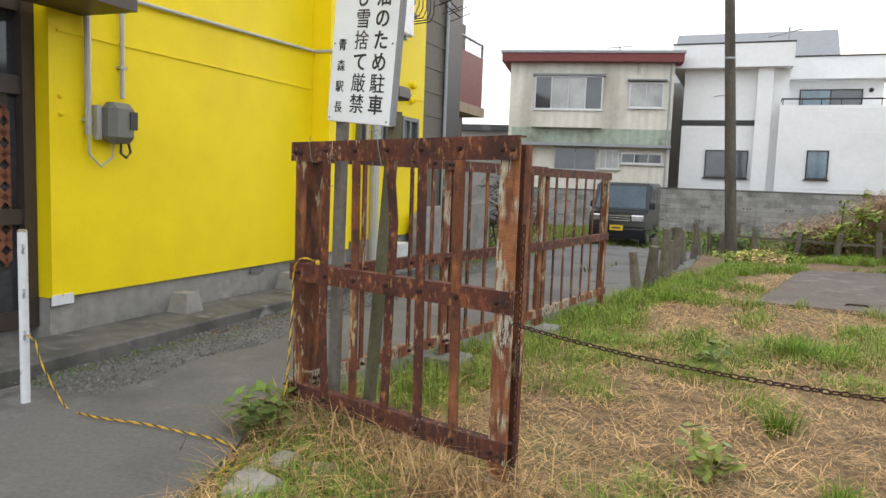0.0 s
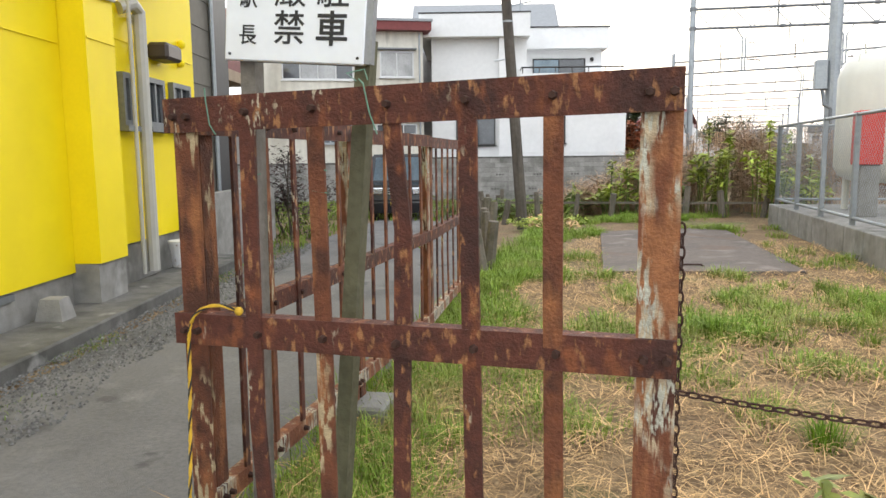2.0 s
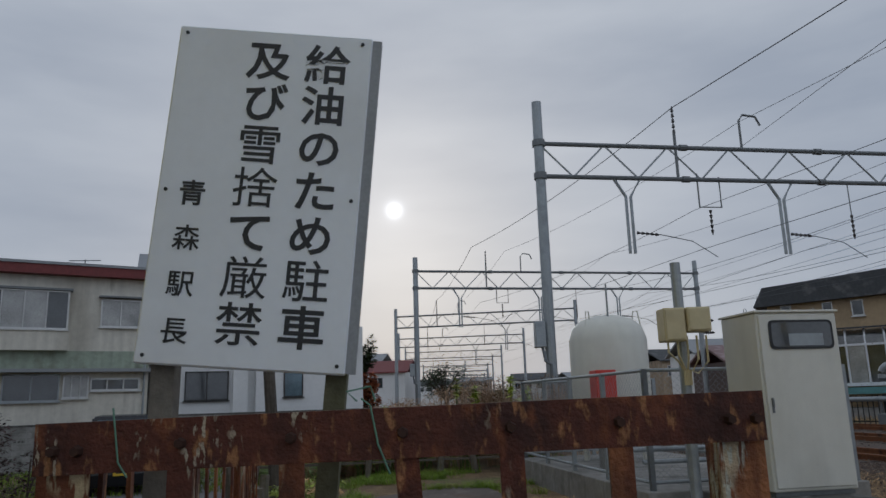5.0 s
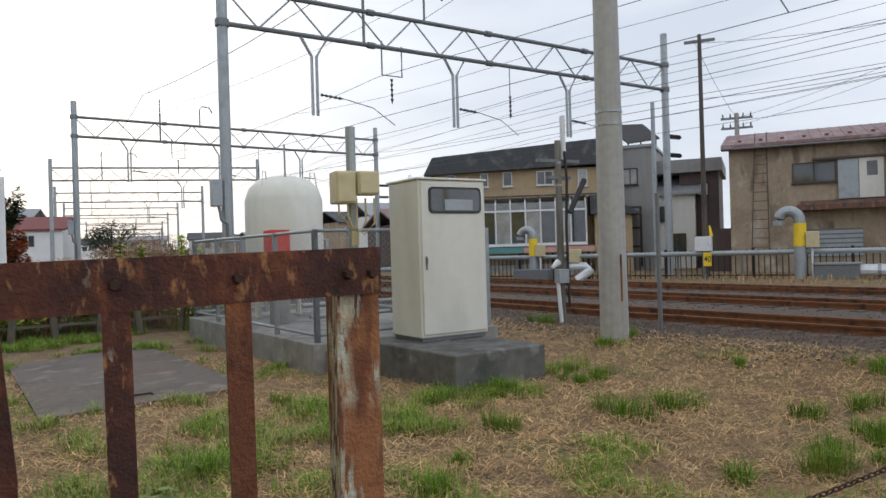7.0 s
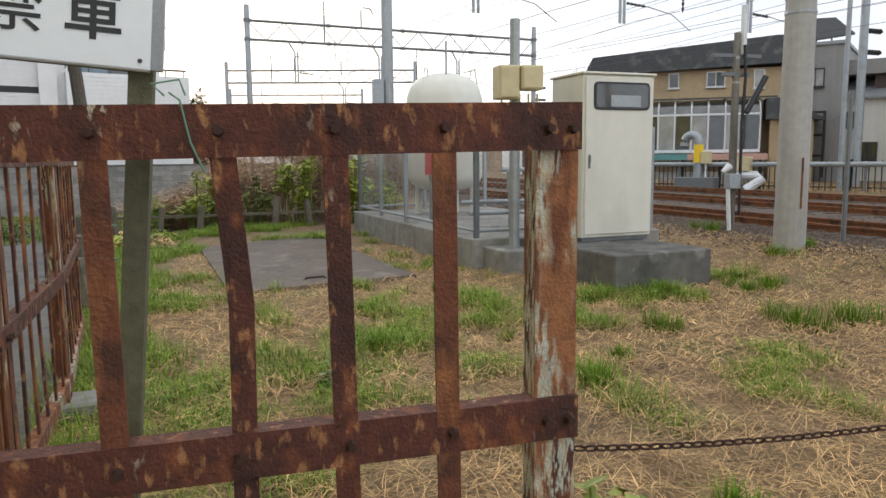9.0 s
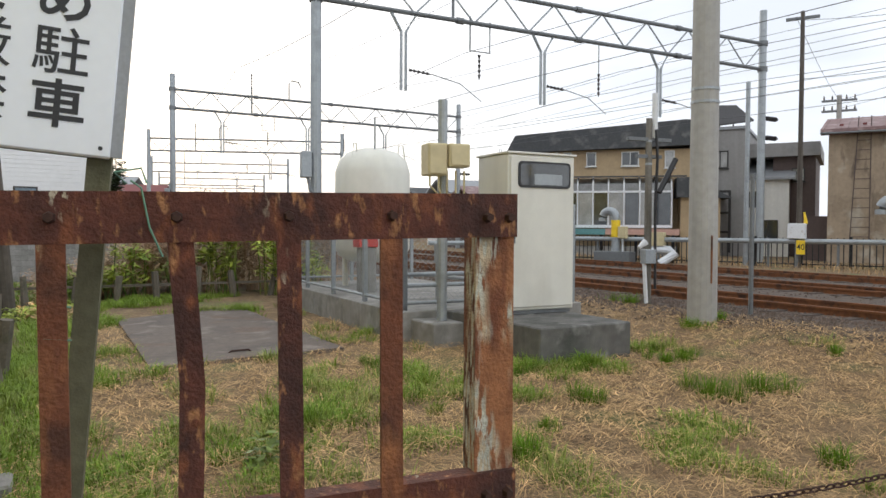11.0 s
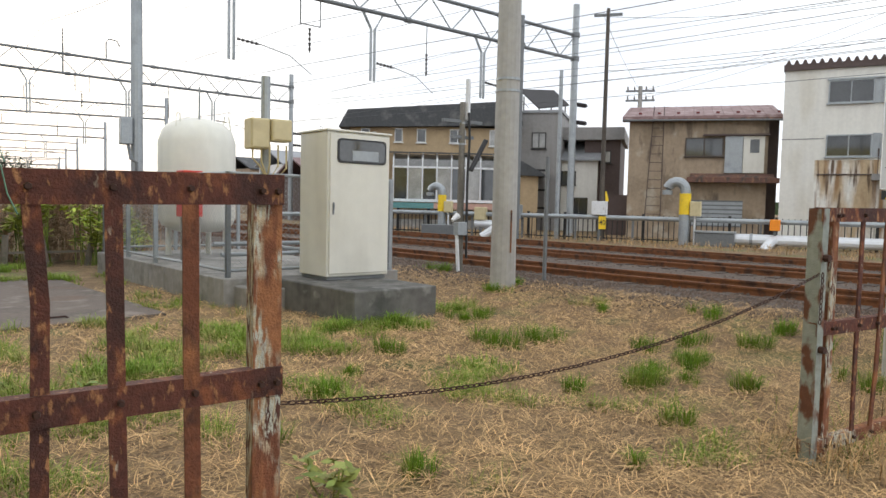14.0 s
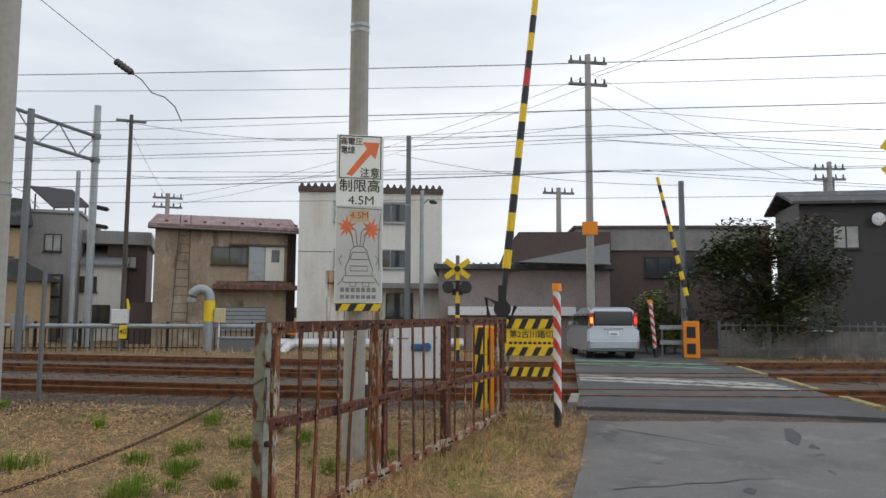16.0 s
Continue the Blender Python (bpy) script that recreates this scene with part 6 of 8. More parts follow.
    part("pent", box(B(), (-0.9, -0.5, 4.3), (0.8, -0.02, 4.38)), DARK_FRAME, g)
    for z in (1.2, 2.2, 3.3):
        part("black_frame", box(B(), (-0.6, -0.5, z), (2.6, -0.4, z + 0.12)), DARK_FRAME, g)
    for x in (-0.6, 0.4, 1.4, 2.5):
        part("black_frame", box(B(), (x, -0.52, 0.2), (x + 0.12, -0.39, 3.4)), DARK_FRAME, g)
    bm = B()
    rack = [(0.75, 0.2, 7.9), (2.5, 1.8, 8.05), (3.4, 1.8, 7.2), (1.9, 0.2, 6.85)]
    low = [bm.verts.new(c) for c in rack]
    high = [bm.verts.new((x, y, z + 0.09)) for x, y, z in rack]
    bm.faces.new(low[::-1]), bm.faces.new(high)
    for k in range(4):
        bm.faces.new((low[k], low[(k + 1) % 4], high[(k + 1) % 4], high[k]))
    pv = part("solar_rack", bm, CHARCOAL, g, "tilted dark solar rack on the roof")
    for x, y, z in ((1.0, 0.4, 7.6), (1.9, 0.3, 6.9), (2.4, 1.6, 7.9), (3.2, 1.7, 7.3)):
        part("rack_leg", tube(B(), [(x, y, 6.7), (x, y, z)], 0.04, 4), CHARCOAL, pv)
    w = thing("small_white_house", "small white house with a grey tiled roof", "house", pose(25.7, 33.0, 0.2, 0, 0, -50))
    wall_block(w, 0, 0, 0, 2.4, 6, 4.1, WHITE_WALL)
    gable_roof(w, 0, 2.4, 0, 6, 4.1, 1.4, ROOF_GREY, 0.3)
    window(w, 0.3, 2.6, 1.2, 3.4, 2, DARK_FRAME, WIN_DARK, -0.01)
    window(w, 0.9, 0.8, 1.9, 1.9, 2, DARK_FRAME, WIN_DARK, -0.01)
    b = thing("red_brown_house", "dark red-brown house with a flat grey roof", "house", pose(27.2, 32.2, 0.2, 0, 0, -50))
    wall_block(b, 0, 0, 0, 2.0, 6, 5.2, BROWN_WALL)
    part("roof", box(B(), (-1.8, -0.4, 5.2), (2.2, 6.3, 5.9)), GREY_WALL, b)
    window(b, 0.9, 3.9, 1.5, 4.6, 1, DARK_FRAME, WIN_CURTAIN, -0.01)


def far_right():
    g = thing("mauve_building", "mauve-grey clad low building with a corrugated roof edge", "building", pose(25.2, 12.06, 0.2, 0, 0, -70))
    wall_block(g, 0, 0, 0, 7.1, 8, 3.35, MAUVE_BRICK, label="mauve-grey brick cladding")
    for k in range(10):
        part("cladding_course", box(B(), (0.0, -0.012, 0.35 + k * 0.3), (7.1, 0.0, 0.62 + k * 0.3)), MAUVE_BRICK, g)
    part("roof_edge", box(B(), (-0.2, -0.4, 3.35), (7.3, 8, 3.55)), ROOF_DARK, g)
    for k in range(24):
        part("roof_tile", cyl(B(), (-0.1 + k * 0.31, -0.42, 3.56), (-0.1 + k * 0.31, 0.3, 3.62), 0.05, n=6), ROOF_GREY, g)
    part("white_band", box(B(), (0.4, -0.5, 1.45), (5.6, -0.02, 1.8)), POST_WHITE, g, "white band over the ground floor")
    bm = B()
    prism(bm, [(3.2, 3.6), (6.9, 4.35), (6.9, 3.5)], 0, 3.0, pose(0, 2.0, 0, 90, 0, 0))
    part("sloping_wall", bm, ROOF_GREY, g, "pale sloping roof end")
    b = thing("brown_hall", "brown and tan flat-roofed building with a window band", "building", pose(28.5, 11.5, 0.2, 0, 0, -72))
    wall_block(b, 4.6, 0, 0, 13, 8, 4.4, BROWN_WALL)
    part("upper_band", box(B(), (4.5, -0.1, 4.4), (13.1, 8, 5.4)), GREY_WALL, b, "tan upper wall band")
    part("roof_edge", box(B(), (4.4, -0.2, 5.4), (13.2, 8, 5.52)), BROWN_WALL, b)
    window(b, 7.6, 3.2, 10.0, 4.1, 4, DARK_FRAME, WIN_DARK, -0.02)
    window(b, 10.6, 3.0, 12.4, 4.1, 3, DARK_FRAME, WIN_DARK, -0.02)
    part("ledge", box(B(), (10.0, -0.8, 4.15), (13.0, 0, 4.25)), GREY_WALL, b)
    bm = B()
    prism(bm, [(1.3, 4.4), (1.9, 5.2), (6.0, 5.2), (6.0, 3.2), (0.8, 3.2)], -6, 0.5, pose(0, 0, 0, 90, 0, 0))
    part("brown_roof", bm, BROWN_WALL, b, "dark brown metal roof")
    d = thing("charcoal_house", "charcoal sided two-storey house behind a tree", "house", pose(31.06, -2.1, 0.2, 0, 0, -78))
    wall_block(d, 0, 0, 0, 9, 3.4, 6.3, CHARCOAL)
    lap_siding(d, 0, 9, 0, 0.5, 6.2, 0.36, CHARCOAL)
    gable_roof(d, 0, 9, 0, 3.4, 6.3, 0.75, ROOF_DARK, 0.4)
    window(d, 1.26, 4.3, 2.34, 5.3, 2, DARK_FRAME, WIN_CURTAIN, -0.02)
    dish = part("dish", sphere(B(), (3.0, -0.3, 5.5), 0.28, Matrix.Diagonal((1, 0.3, 1, 1)), 12, 8), POST_WHITE, d, "white satellite dish")
    p = thing("parked_car", "parked white car half hidden by leaves", "car", pose(28.8, -1.2, 0.22, 0, 0, 110))
    part("body", box(B(), (-1.7, -0.75, 0.3), (1.7, 0.75, 0.9), bevel=0.12), POST_WHITE, p)
    part("cabin", box(B(), (-0.9, -0.68, 0.9), (0.9, 0.68, 1.4), bevel=0.15), CAR_GLASS, p)
    for a in (-1.1, 1.1):
        for c in (-0.72, 0.72):
            part("wheel", cyl(B(), (a, c - 0.08, 0.3), (a, c + 0.08, 0.3), 0.3, n=14), TYRE, p)


house_e()
house_d()
house_c()
far_right()


# ---- vegetation ----
def blades(name, items, material, label, category="grass", parent=None):
    """Blades as bent strips: items of (x, y, z, height, width, heading, lean)."""
    verts, faces = [], []
    for x, y, z, h, w, a, lean in items:
        c, s = math.cos(a), math.sin(a)
        px, py = -s * w / 2, c * w / 2
        b = len(verts)
        mx, my, mz = x + c * lean * h * 0.35, y + s * lean * h * 0.35, z + h * 0.6
        tx, ty, tz = x + c * lean * h, y + s * lean * h, z + h * (1.0 - 0.45 * min(lean, 1.6) / 1.6)
        verts += [(x - px, y - py, z), (x + px, y + py, z), (mx - px * 0.8, my - py * 0.8, mz), (mx + px * 0.8, my + py * 0.8, mz), (tx, ty, tz)]
        faces += [(b, b + 1, b + 3, b + 2), (b + 2, b + 3, b + 4)]
    me = bpy.data.meshes.new(name)
    me.from_pydata(verts, [], faces)
    me.materials.append(material)
    ob = new(name, me)
    return tagged(ob, label, category, kind="stuff")


def off_pavement(x, y):
    """True on the grass of the lot."""
    if y < 2.45 + 0.35 * smooth_step(3, 7, x) + 0.4 * noise.noise((x * 1.3, y * 1.3, 3)) * 0.4:
        return False
    if x < -3.32 - max(0, y - 4.3) * 0.125 + 0.12 * noise.noise((x * 2, y * 2, 1)):
        return False
    if y < 4.1 and x < -2.2 - (y - 2.4) * 0.65:
        return False
    if x > rail_x(y) - 1.9:
        return False
    if -3.3 < x < -0.4 and 10.95 + (x + 2.75) * 0.26 < y < 16.2 and x > -2.75 - (y - 10.95) * 0.13 and x < -0.5 - (y - 11.5) * 0.15:
        return False
    u, v = (x - 1.31) * 0.989 + (y - 9.76) * 0.148, -(x - 1.31) * 0.148 + (y - 9.76) * 0.989
    if -0.02 < u < 1.38 and -0.02 < v < 2.12:
        return False
    u, v = (x - 0.36) * 0.9917 + (y - 11.95) * 0.1288, -(x - 0.36) * 0.1288 + (y - 11.95) * 0.9917
    return not (-0.02 < u < 3.12 and -0.02 < v < 6.02)


def green_mask(x, y):
    g = 0.75 * noise.noise((x * 0.6, y * 0.8, 0.3)) + 0.75 * noise.noise((x * 1.9, y * 2.1, 5.0)) + 0.12
    g += 0.14 * smooth_step(0.2, -2.0, x) * smooth_step(4.8, 6.5, y)
    g += 0.4 * smooth_step(0.55, 0.0, abs(x + 3.2 + max(0, y - 4.3) * 0.12) - 0.25) * smooth_step(3.8, 4.6, y)
    g -= 0.35 * smooth_step(1.0, 3.0, x)
    return g


def make_grass():
    rng = random.Random(21)
    straw, grass, tall, tufts = [], [], [], []
    while len(straw) < 125000:
        k = rng.random()
        x, y = rng.uniform(-3.6, 7.5), 2.3 + 12.5 * rng.random() ** 1.7
        if not off_pavement(x, y):
            continue
        z = ground_z(x, y)
        near = y < 7
        ln = rng.uniform(0.05, 0.2)
        straw.append((x, y, z + rng.uniform(-0.012, 0.035), ln * rng.uniform(0.04, 0.3), rng.uniform(0.0022, 0.006) * (1 if near else 1.7), rng.uniform(0, math.tau), rng.uniform(3.0, 7.0)))
    # longer loose stalks lying on top
    for _ in range(26000):
        x, y = rng.uniform(-3.4, 6.8), 2.4 + 8.5 * rng.random() ** 1.5
        if not off_pavement(x, y):
            continue
        ln = rng.uniform(0.02, 0.05)
        straw.append((x, y, ground_z(x, y) + rng.uniform(0.0, 0.05), ln, rng.uniform(0.003, 0.006), rng.uniform(0, math.tau), rng.uniform(4.0, 9.0)))
    blades("straw", straw, STRAW, "matted layer of dry cut straw", "straw")
    n = 0
    while n < 6200:
        x, y = rng.uniform(-7.5, 8.5), 2.6 + 17 * rng.random() ** 1.5
        if not off_pavement(x, y) or green_mask(x, y) < 0.28 + 0.3 * rng.random():
            n += 0.02
            continue
        n += 1
        z = ground_z(x, y)
        if y < 4.35 and x > -1.6:
            continue
        h = rng.uniform(0.05, 0.12) * (1.3 if y > 8 else 1)
        for _ in range(rng.randint(10, 20)):
            r, a = 0.13 * rng.random(), rng.uniform(0, math.tau)
            grass.append((x + r * math.cos(a), y + r * math.sin(a), z - 0.01, h * rng.uniform(0.6, 1.4), rng.uniform(0.0032, 0.006) * (1 if y < 7 else 1.6), a + rng.uniform(-0.8, 0.8), rng.uniform(0.2, 1.5)))
    # clear tufts standing in the straw
    spots = [(2.15, 7.97, 0.34), (2.72, 7.95, 0.28), (5.1, 13.4, 0.3), (1.82, 9.6, 0.22), (3.1, 9.5, 0.24), (0.87, 8.12, 0.24), (3.38, 6.92, 0.24), (2.07, 5.9, 0.28), (3.18, 6.2, 0.24), (2.8, 5.4, 0.24), (5.2, 6.5, 0.26), (4.44, 6.42, 0.26), (4.98, 5.2, 0.28), (5.65, 5.37, 0.3), (5.3, 7.5, 0.26), (4.1, 6.9, 0.22), (-0.35, 6.9, 0.2), (1.53, 5.06, 0.2), (3.25, 6.31, 0.22), (5.75, 14.1, 0.24),
             (3.9, 4.9, 0.22), (4.4, 11.0, 0.2), (5.05, 11.2, 0.18), (2.75, 9.4, 0.2), (-0.6, 5.2, 0.15), (-1.1, 6.1, 0.2), (-0.2, 9.2, 0.2), (-1.5, 8.2, 0.22), (0.9, 9.4, 0.16), (1.5, 9.3, 0.14), (5.0, 5.9, 0.2), (4.6, 4.6, 0.24)]
    spots += [(rng.uniform(-0.5, 5.5), rng.uniform(4.4, 10.5), rng.uniform(0.09, 0.17)) for _ in range(12)]
    for x, y, s in spots:
        if not off_pavement(x, y):
            continue
        # a few crowns in each, with single blades strewn round them
        crowns = [(x + rng.gauss(0, 0.4 * s), y + rng.gauss(0, 0.5 * s), rng.uniform(0.2, 0.4) * s) for _ in range(3)] + [(x, y, 0.6 * s)]
        for cx, cy, cr in crowns:
            for _ in range(int(750 * cr) + 6):
                r, a = cr * rng.random() ** 0.8, rng.uniform(0, math.tau)
                tufts.append((cx + r * math.cos(a), cy + r * math.sin(a) * 0.8, ground_z(x, y) - 0.01, rng.uniform(0.35, 1.0) * (0.1 + s * 0.62), rng.uniform(0.003, 0.0065), a + rng.gauss(0, 0.7), rng.uniform(0.1, 1.2)))
    # green blades among the withered verge by the crossing fence
    for _ in range(3600):
        x, y = rng.uniform(1.6, 7.6), 4.0 + rng.gauss(-0.3, 0.55)
        if off_pavement(x, y) and noise.noise((x * 1.1, y * 1.4, 9)) > -0.05:
            grass.append((x, y, ground_z(x, y) - 0.01, rng.uniform(0.05, 0.22), rng.uniform(0.003, 0.006), rng.uniform(0, math.tau), rng.uniform(0.3, 1.6)))
    # long grass along the return fence and under the gate
    for _ in range(2200):
        y = 4.25 + 9.5 * rng.random() ** 1.6
        x = -3.3 - max(0, y - 4.3) * 0.13 + rng.uniform(-0.12, 0.55)
        grass.append((x, y, ground_z(x, y) - 0.01, rng.uniform(0.07, 0.26), rng.uniform(0.004, 0.008), rng.uniform(0, math.tau), rng.uniform(0.2, 1.1)))
    blades("grass_tuft", tufts, GRASS_DEEP, "deep green grass tufts standing in the straw")
    blades("grass", grass, GRASS, "fresh green grass growing through the straw")
    # dry tall grass by the fences
    for _ in range(5200):
        k = rng.random()
        if k < 0.55:
            x = rng.uniform(1.5, 7.3)
            y = 4.2 - 0.035 * (x - 1.4) + rng.gauss(-0.12, 0.22)
        elif k < 0.8:
            x, y = rng.uniform(-3.3, -1.5), 4.2 + rng.gauss(-0.06, 0.13)
        else:
            x, y = rng.uniform(4.5, 8.6), rng.uniform(2.9, 4.6)
        if x > 3 and y < 2.6 + 0.05 * x:
            continue
        tall.append((x, y, ground_z(x, y) - 0.01, rng.uniform(0.07, 0.3), rng.uniform(0.003, 0.007), rng.uniform(0, math.tau), rng.uniform(0.5, 2.4)))
    for _ in range(5000):
        y = rng.uniform(-12, 40)
        x = rail_x(y) + rng.uniform(11, 15)
        if -1 < y < 7:
            continue
        tall.append((x, y, ground_z(x, y) - 0.01, rng.uniform(0.1, 0.34), 0.013, rng.uniform(0, math.tau), rng.uniform(0.4, 1.5)))
    blades("dry_grass", tall, STRAW, "tall withered grass along fences and tracks")


make_grass()


def leaf_cloud(rng, centres, n, size, verts, faces, flat=0.5):
    for _ in range(n):
        cx, cy, cz, rx, ry, rz = rng.choice(centres)
        while True:
            p = Vector((rng.uniform(-1, 1), rng.uniform(-1, 1), rng.uniform(-1, 1)))
            if 0.25 < p.length < 1:
                break
        x, y, z = cx + p.x * rx, cy + p.y * ry, cz + p.z * rz
        a, t = rng.uniform(0, math.tau), rng.uniform(-0.9, 0.9)
        s = size * rng.uniform(0.6, 1.4)
        u = Vector((math.cos(a), math.sin(a), t * 0.6)).normalized() * s
        v = u.cross(Vector((rng.uniform(-0.4, 0.4), rng.uniform(-0.4, 0.4), 1))).normalized() * s * flat
        b = len(verts)
        c = Vector((x, y, z))
        verts += [tuple(c - u), tuple(c + v * 0.8), tuple(c + u), tuple(c - v * 0.8)]
        faces.append((b, b + 1, b + 2, b + 3))


def plant(name, label, category, base, clumps, leaves, size, leaf_mat, stems=4, stem_mat=BARK, stem_r=0.02, seed=1, flat=0.5, trunk=None):
    rng = random.Random(seed)
    p = thing(name, label, category, pose(*base))
    top = max(c[2] for c in clumps)
    if trunk:
        bm = B()
        cyl(bm, (0, 0, -0.1), (0.05, 0.02, trunk[1]), trunk[0], trunk[0] * 0.55, 10)
        for c in clumps:
            tube(bm, [(0.04, 0.02, trunk[1] * 0.75), (c[0] * 0.5, c[1] * 0.5, (trunk[1] + c[2]) / 2), (c[0], c[1], c[2])], trunk[0] * 0.3, 5)
        part("trunk", bm, BARK, p)
    else:
        bm = B()
        for _ in range(stems):
            c = rng.choice(clumps)
            tube(bm, [(c[0] * 0.6 + rng.uniform(-0.1, 0.1), c[1] * 0.6, -0.05), (c[0] * 0.8, c[1] * 0.8, c[2] * 0.5), (c[0] + rng.uniform(-0.3, 0.3) * c[3], c[1], c[2] + c[5] * 0.5)], stem_r, 4)
        tagged(part("stem", bm, stem_mat, p), kind="stuff")
    verts, faces = [], []
    leaf_cloud(rng, clumps, leaves, size, verts, faces, flat)
    me = bpy.data.meshes.new("foliage")
    me.from_pydata(verts, [], faces)
    me.materials.append(leaf_mat)
    o = new("foliage", me)
    o.parent = p
    tagged(o, kind="stuff")
    return p


WEED_SPOTS = ((-3.7, 19.6, 0.9, 261), (-3.3, 19.9, 1.05, 301), (-2.4, 19.8, 0.8, 240), (-1.6, 19.9, 1.5, 381), (-1.15, 20.0, 1.35, 321), (-0.35, 19.6, 1.5, 401), (0.0, 19.5, 1.3, 341), (0.4, 19.2, 0.9, 261), (-4.6, 19.7, 0.6, 200))


def thicket():
    rng = random.Random(8)
    # broad-leaved weeds with tall stalks in front of withered brush
    for x, y, h, n in WEED_SPOTS:
        cl = [(rng.uniform(-0.32, 0.32), rng.uniform(-0.3, 0.3), h * rng.uniform(0.35, 1.0), 0.24, 0.24, 0.2) for _ in range(7)]
        cl.append((0.05, 0.0, h * 1.25, 0.08, 0.08, 0.25))
        plant("weed_bush", "tall leafy yellow-green weed before withered brush", "weed", (x, y, ground_z(x, y)), cl, n, 0.11, WEED_LIGHT if n % 20 else WEED, 12, WEED, 0.012, int(n + 10 * x), 0.32)
    for k in range(26):
        x = -4.9 + (k % 13) * 0.5 + rng.uniform(-0.25, 0.25)
        y = 20.3 + (k // 13) * 1.9 + rng.uniform(0, 1.1)
        rise = 0.45 + 0.75 * smooth_step(-4.6, -1.2, x)
        cl = [(rng.uniform(-0.6, 0.6), rng.uniform(-0.6, 0.6), rise * rng.uniform(0.3, 1.6), 0.55, 0.5, 0.34) for _ in range(8)]
        plant("brush", "withered brown brush beside the railway", "bush", (x, y, ground_z(x, y)), cl, 2100, 0.1, BRUSH_DRY, 22, BRUSH_DRY, 0.008, 40 + k, 0.09)
    for k in range(7):
        x, y = -7.5 + k * 0.9 + rng.uniform(-0.3, 0.3), 20.5 + k * 0.3
        cl = [(rng.uniform(-0.6, 0.6), rng.uniform(-0.4, 0.4), rng.uniform(0.15, 0.5), 0.5, 0.4, 0.22) for _ in range(4)]
        plant("low_weeds", "low green weeds by the stub posts", "weeds", (x, y, ground_z(x, y)), cl, 420, 0.07, WEED, 6, WEED, 0.01, 70 + k)
    for k in range(6):
        x, y = -4.6 + rng.uniform(-0.8, 1.4), 16.4 + k * 0.35
        cl = [(rng.uniform(-0.4, 0.4), rng.uniform(-0.4, 0.4), rng.uniform(0.08, 0.22), 0.35, 0.35, 0.1) for _ in range(3)]
        plant("pale_weeds", "pale flowering weeds by the slab", "weeds", (x, y, ground_z(x, y)), cl, 260, 0.05, WEED_LIGHT if k % 2 else STRAW, 5, WEED, 0.008, 90 + k)
    # broad leaves at the gate foot and a weed in the straw
    for x, y, s, k in ((-3.2, 4.12, 0.16, 1), (-3.05, 4.02, 0.13, 2), (-3.35, 4.0, 0.1, 3), (-1.2, 5.1, 0.1, 4), (-2.0, 7.3, 0.12, 5)):
        cl = [(rng.uniform(-s, s), rng.uniform(-s, s), rng.uniform(0.04, 0.18), s, s, 0.08) for _ in range(4)]
        plant("broadleaf_weed", "broad-leaved green weed at the gate foot", "weed", (x, y, 0), cl, 60, 0.05, WEED, 5, WEED, 0.005, 110 + k, 0.6)
    cl = [(rng.uniform(-0.5, 0.5), rng.uniform(-0.5, 0.5), rng.uniform(0.35, 1.5), 0.4, 0.4, 0.35) for _ in range(8)]
    plant("red_shrub", "dull red-leaved garden shrub by a low wall", "shrub", (-8.95, 14.4, ground_z(-8.95, 14.4)), cl, 1900, 0.05, LEAF_RED, 10, BARK, 0.015, 130)
    # tree and bush past the crossing
    cl = [(rng.uniform(-1.7, 1.7), rng.uniform(-1.8, 1.8), rng.uniform(0.9, 4.9), 0.95, 0.95, 0.75) for _ in range(28)]
    plant("garden_tree", "dense dark green garden tree by a charcoal house", "tree", (26.0, -0.6, 0.2), cl, 19000, 0.1, LEAF_OLIVE, trunk=(0.16, 1.9), seed=140)
    cl = [(rng.uniform(-0.9, 0.9), rng.uniform(-1.1, 1.1), rng.uniform(0.4, 2.8), 0.6, 0.6, 0.5) for _ in range(13)]
    plant("garden_bush", "green garden bush beside the crossing", "bush", (25.3, 3.2, 0.2), cl, 6000, 0.09, WEED, 8, BARK, 0.03, 141)
    # far trees along the line
    for x, y, h, s, mtl in ((-6.15, 52, 6.3, 0.8, LEAF_DARK), (0.3, 72.4, 5.2, 1.7, LEAF_DARK), (2.6, 120, 6, 5, LEAF_DARK), (-5.5, 46.8, 3.5, 0.7, LEAF_ORANGE)):
        cl = [(rng.uniform(-s, s), rng.uniform(-s, s), rng.uniform(0.35, 0.9) * h, s * 0.5, s * 0.5, h * 0.14) for _ in range(16)]
        plant("far_tree", "distant tree beside the railway", "tree", (x, y, -0.1), cl, 2600, 0.16, mtl, trunk=(0.2, h * 0.4), seed=int(150 + y))


thicket()


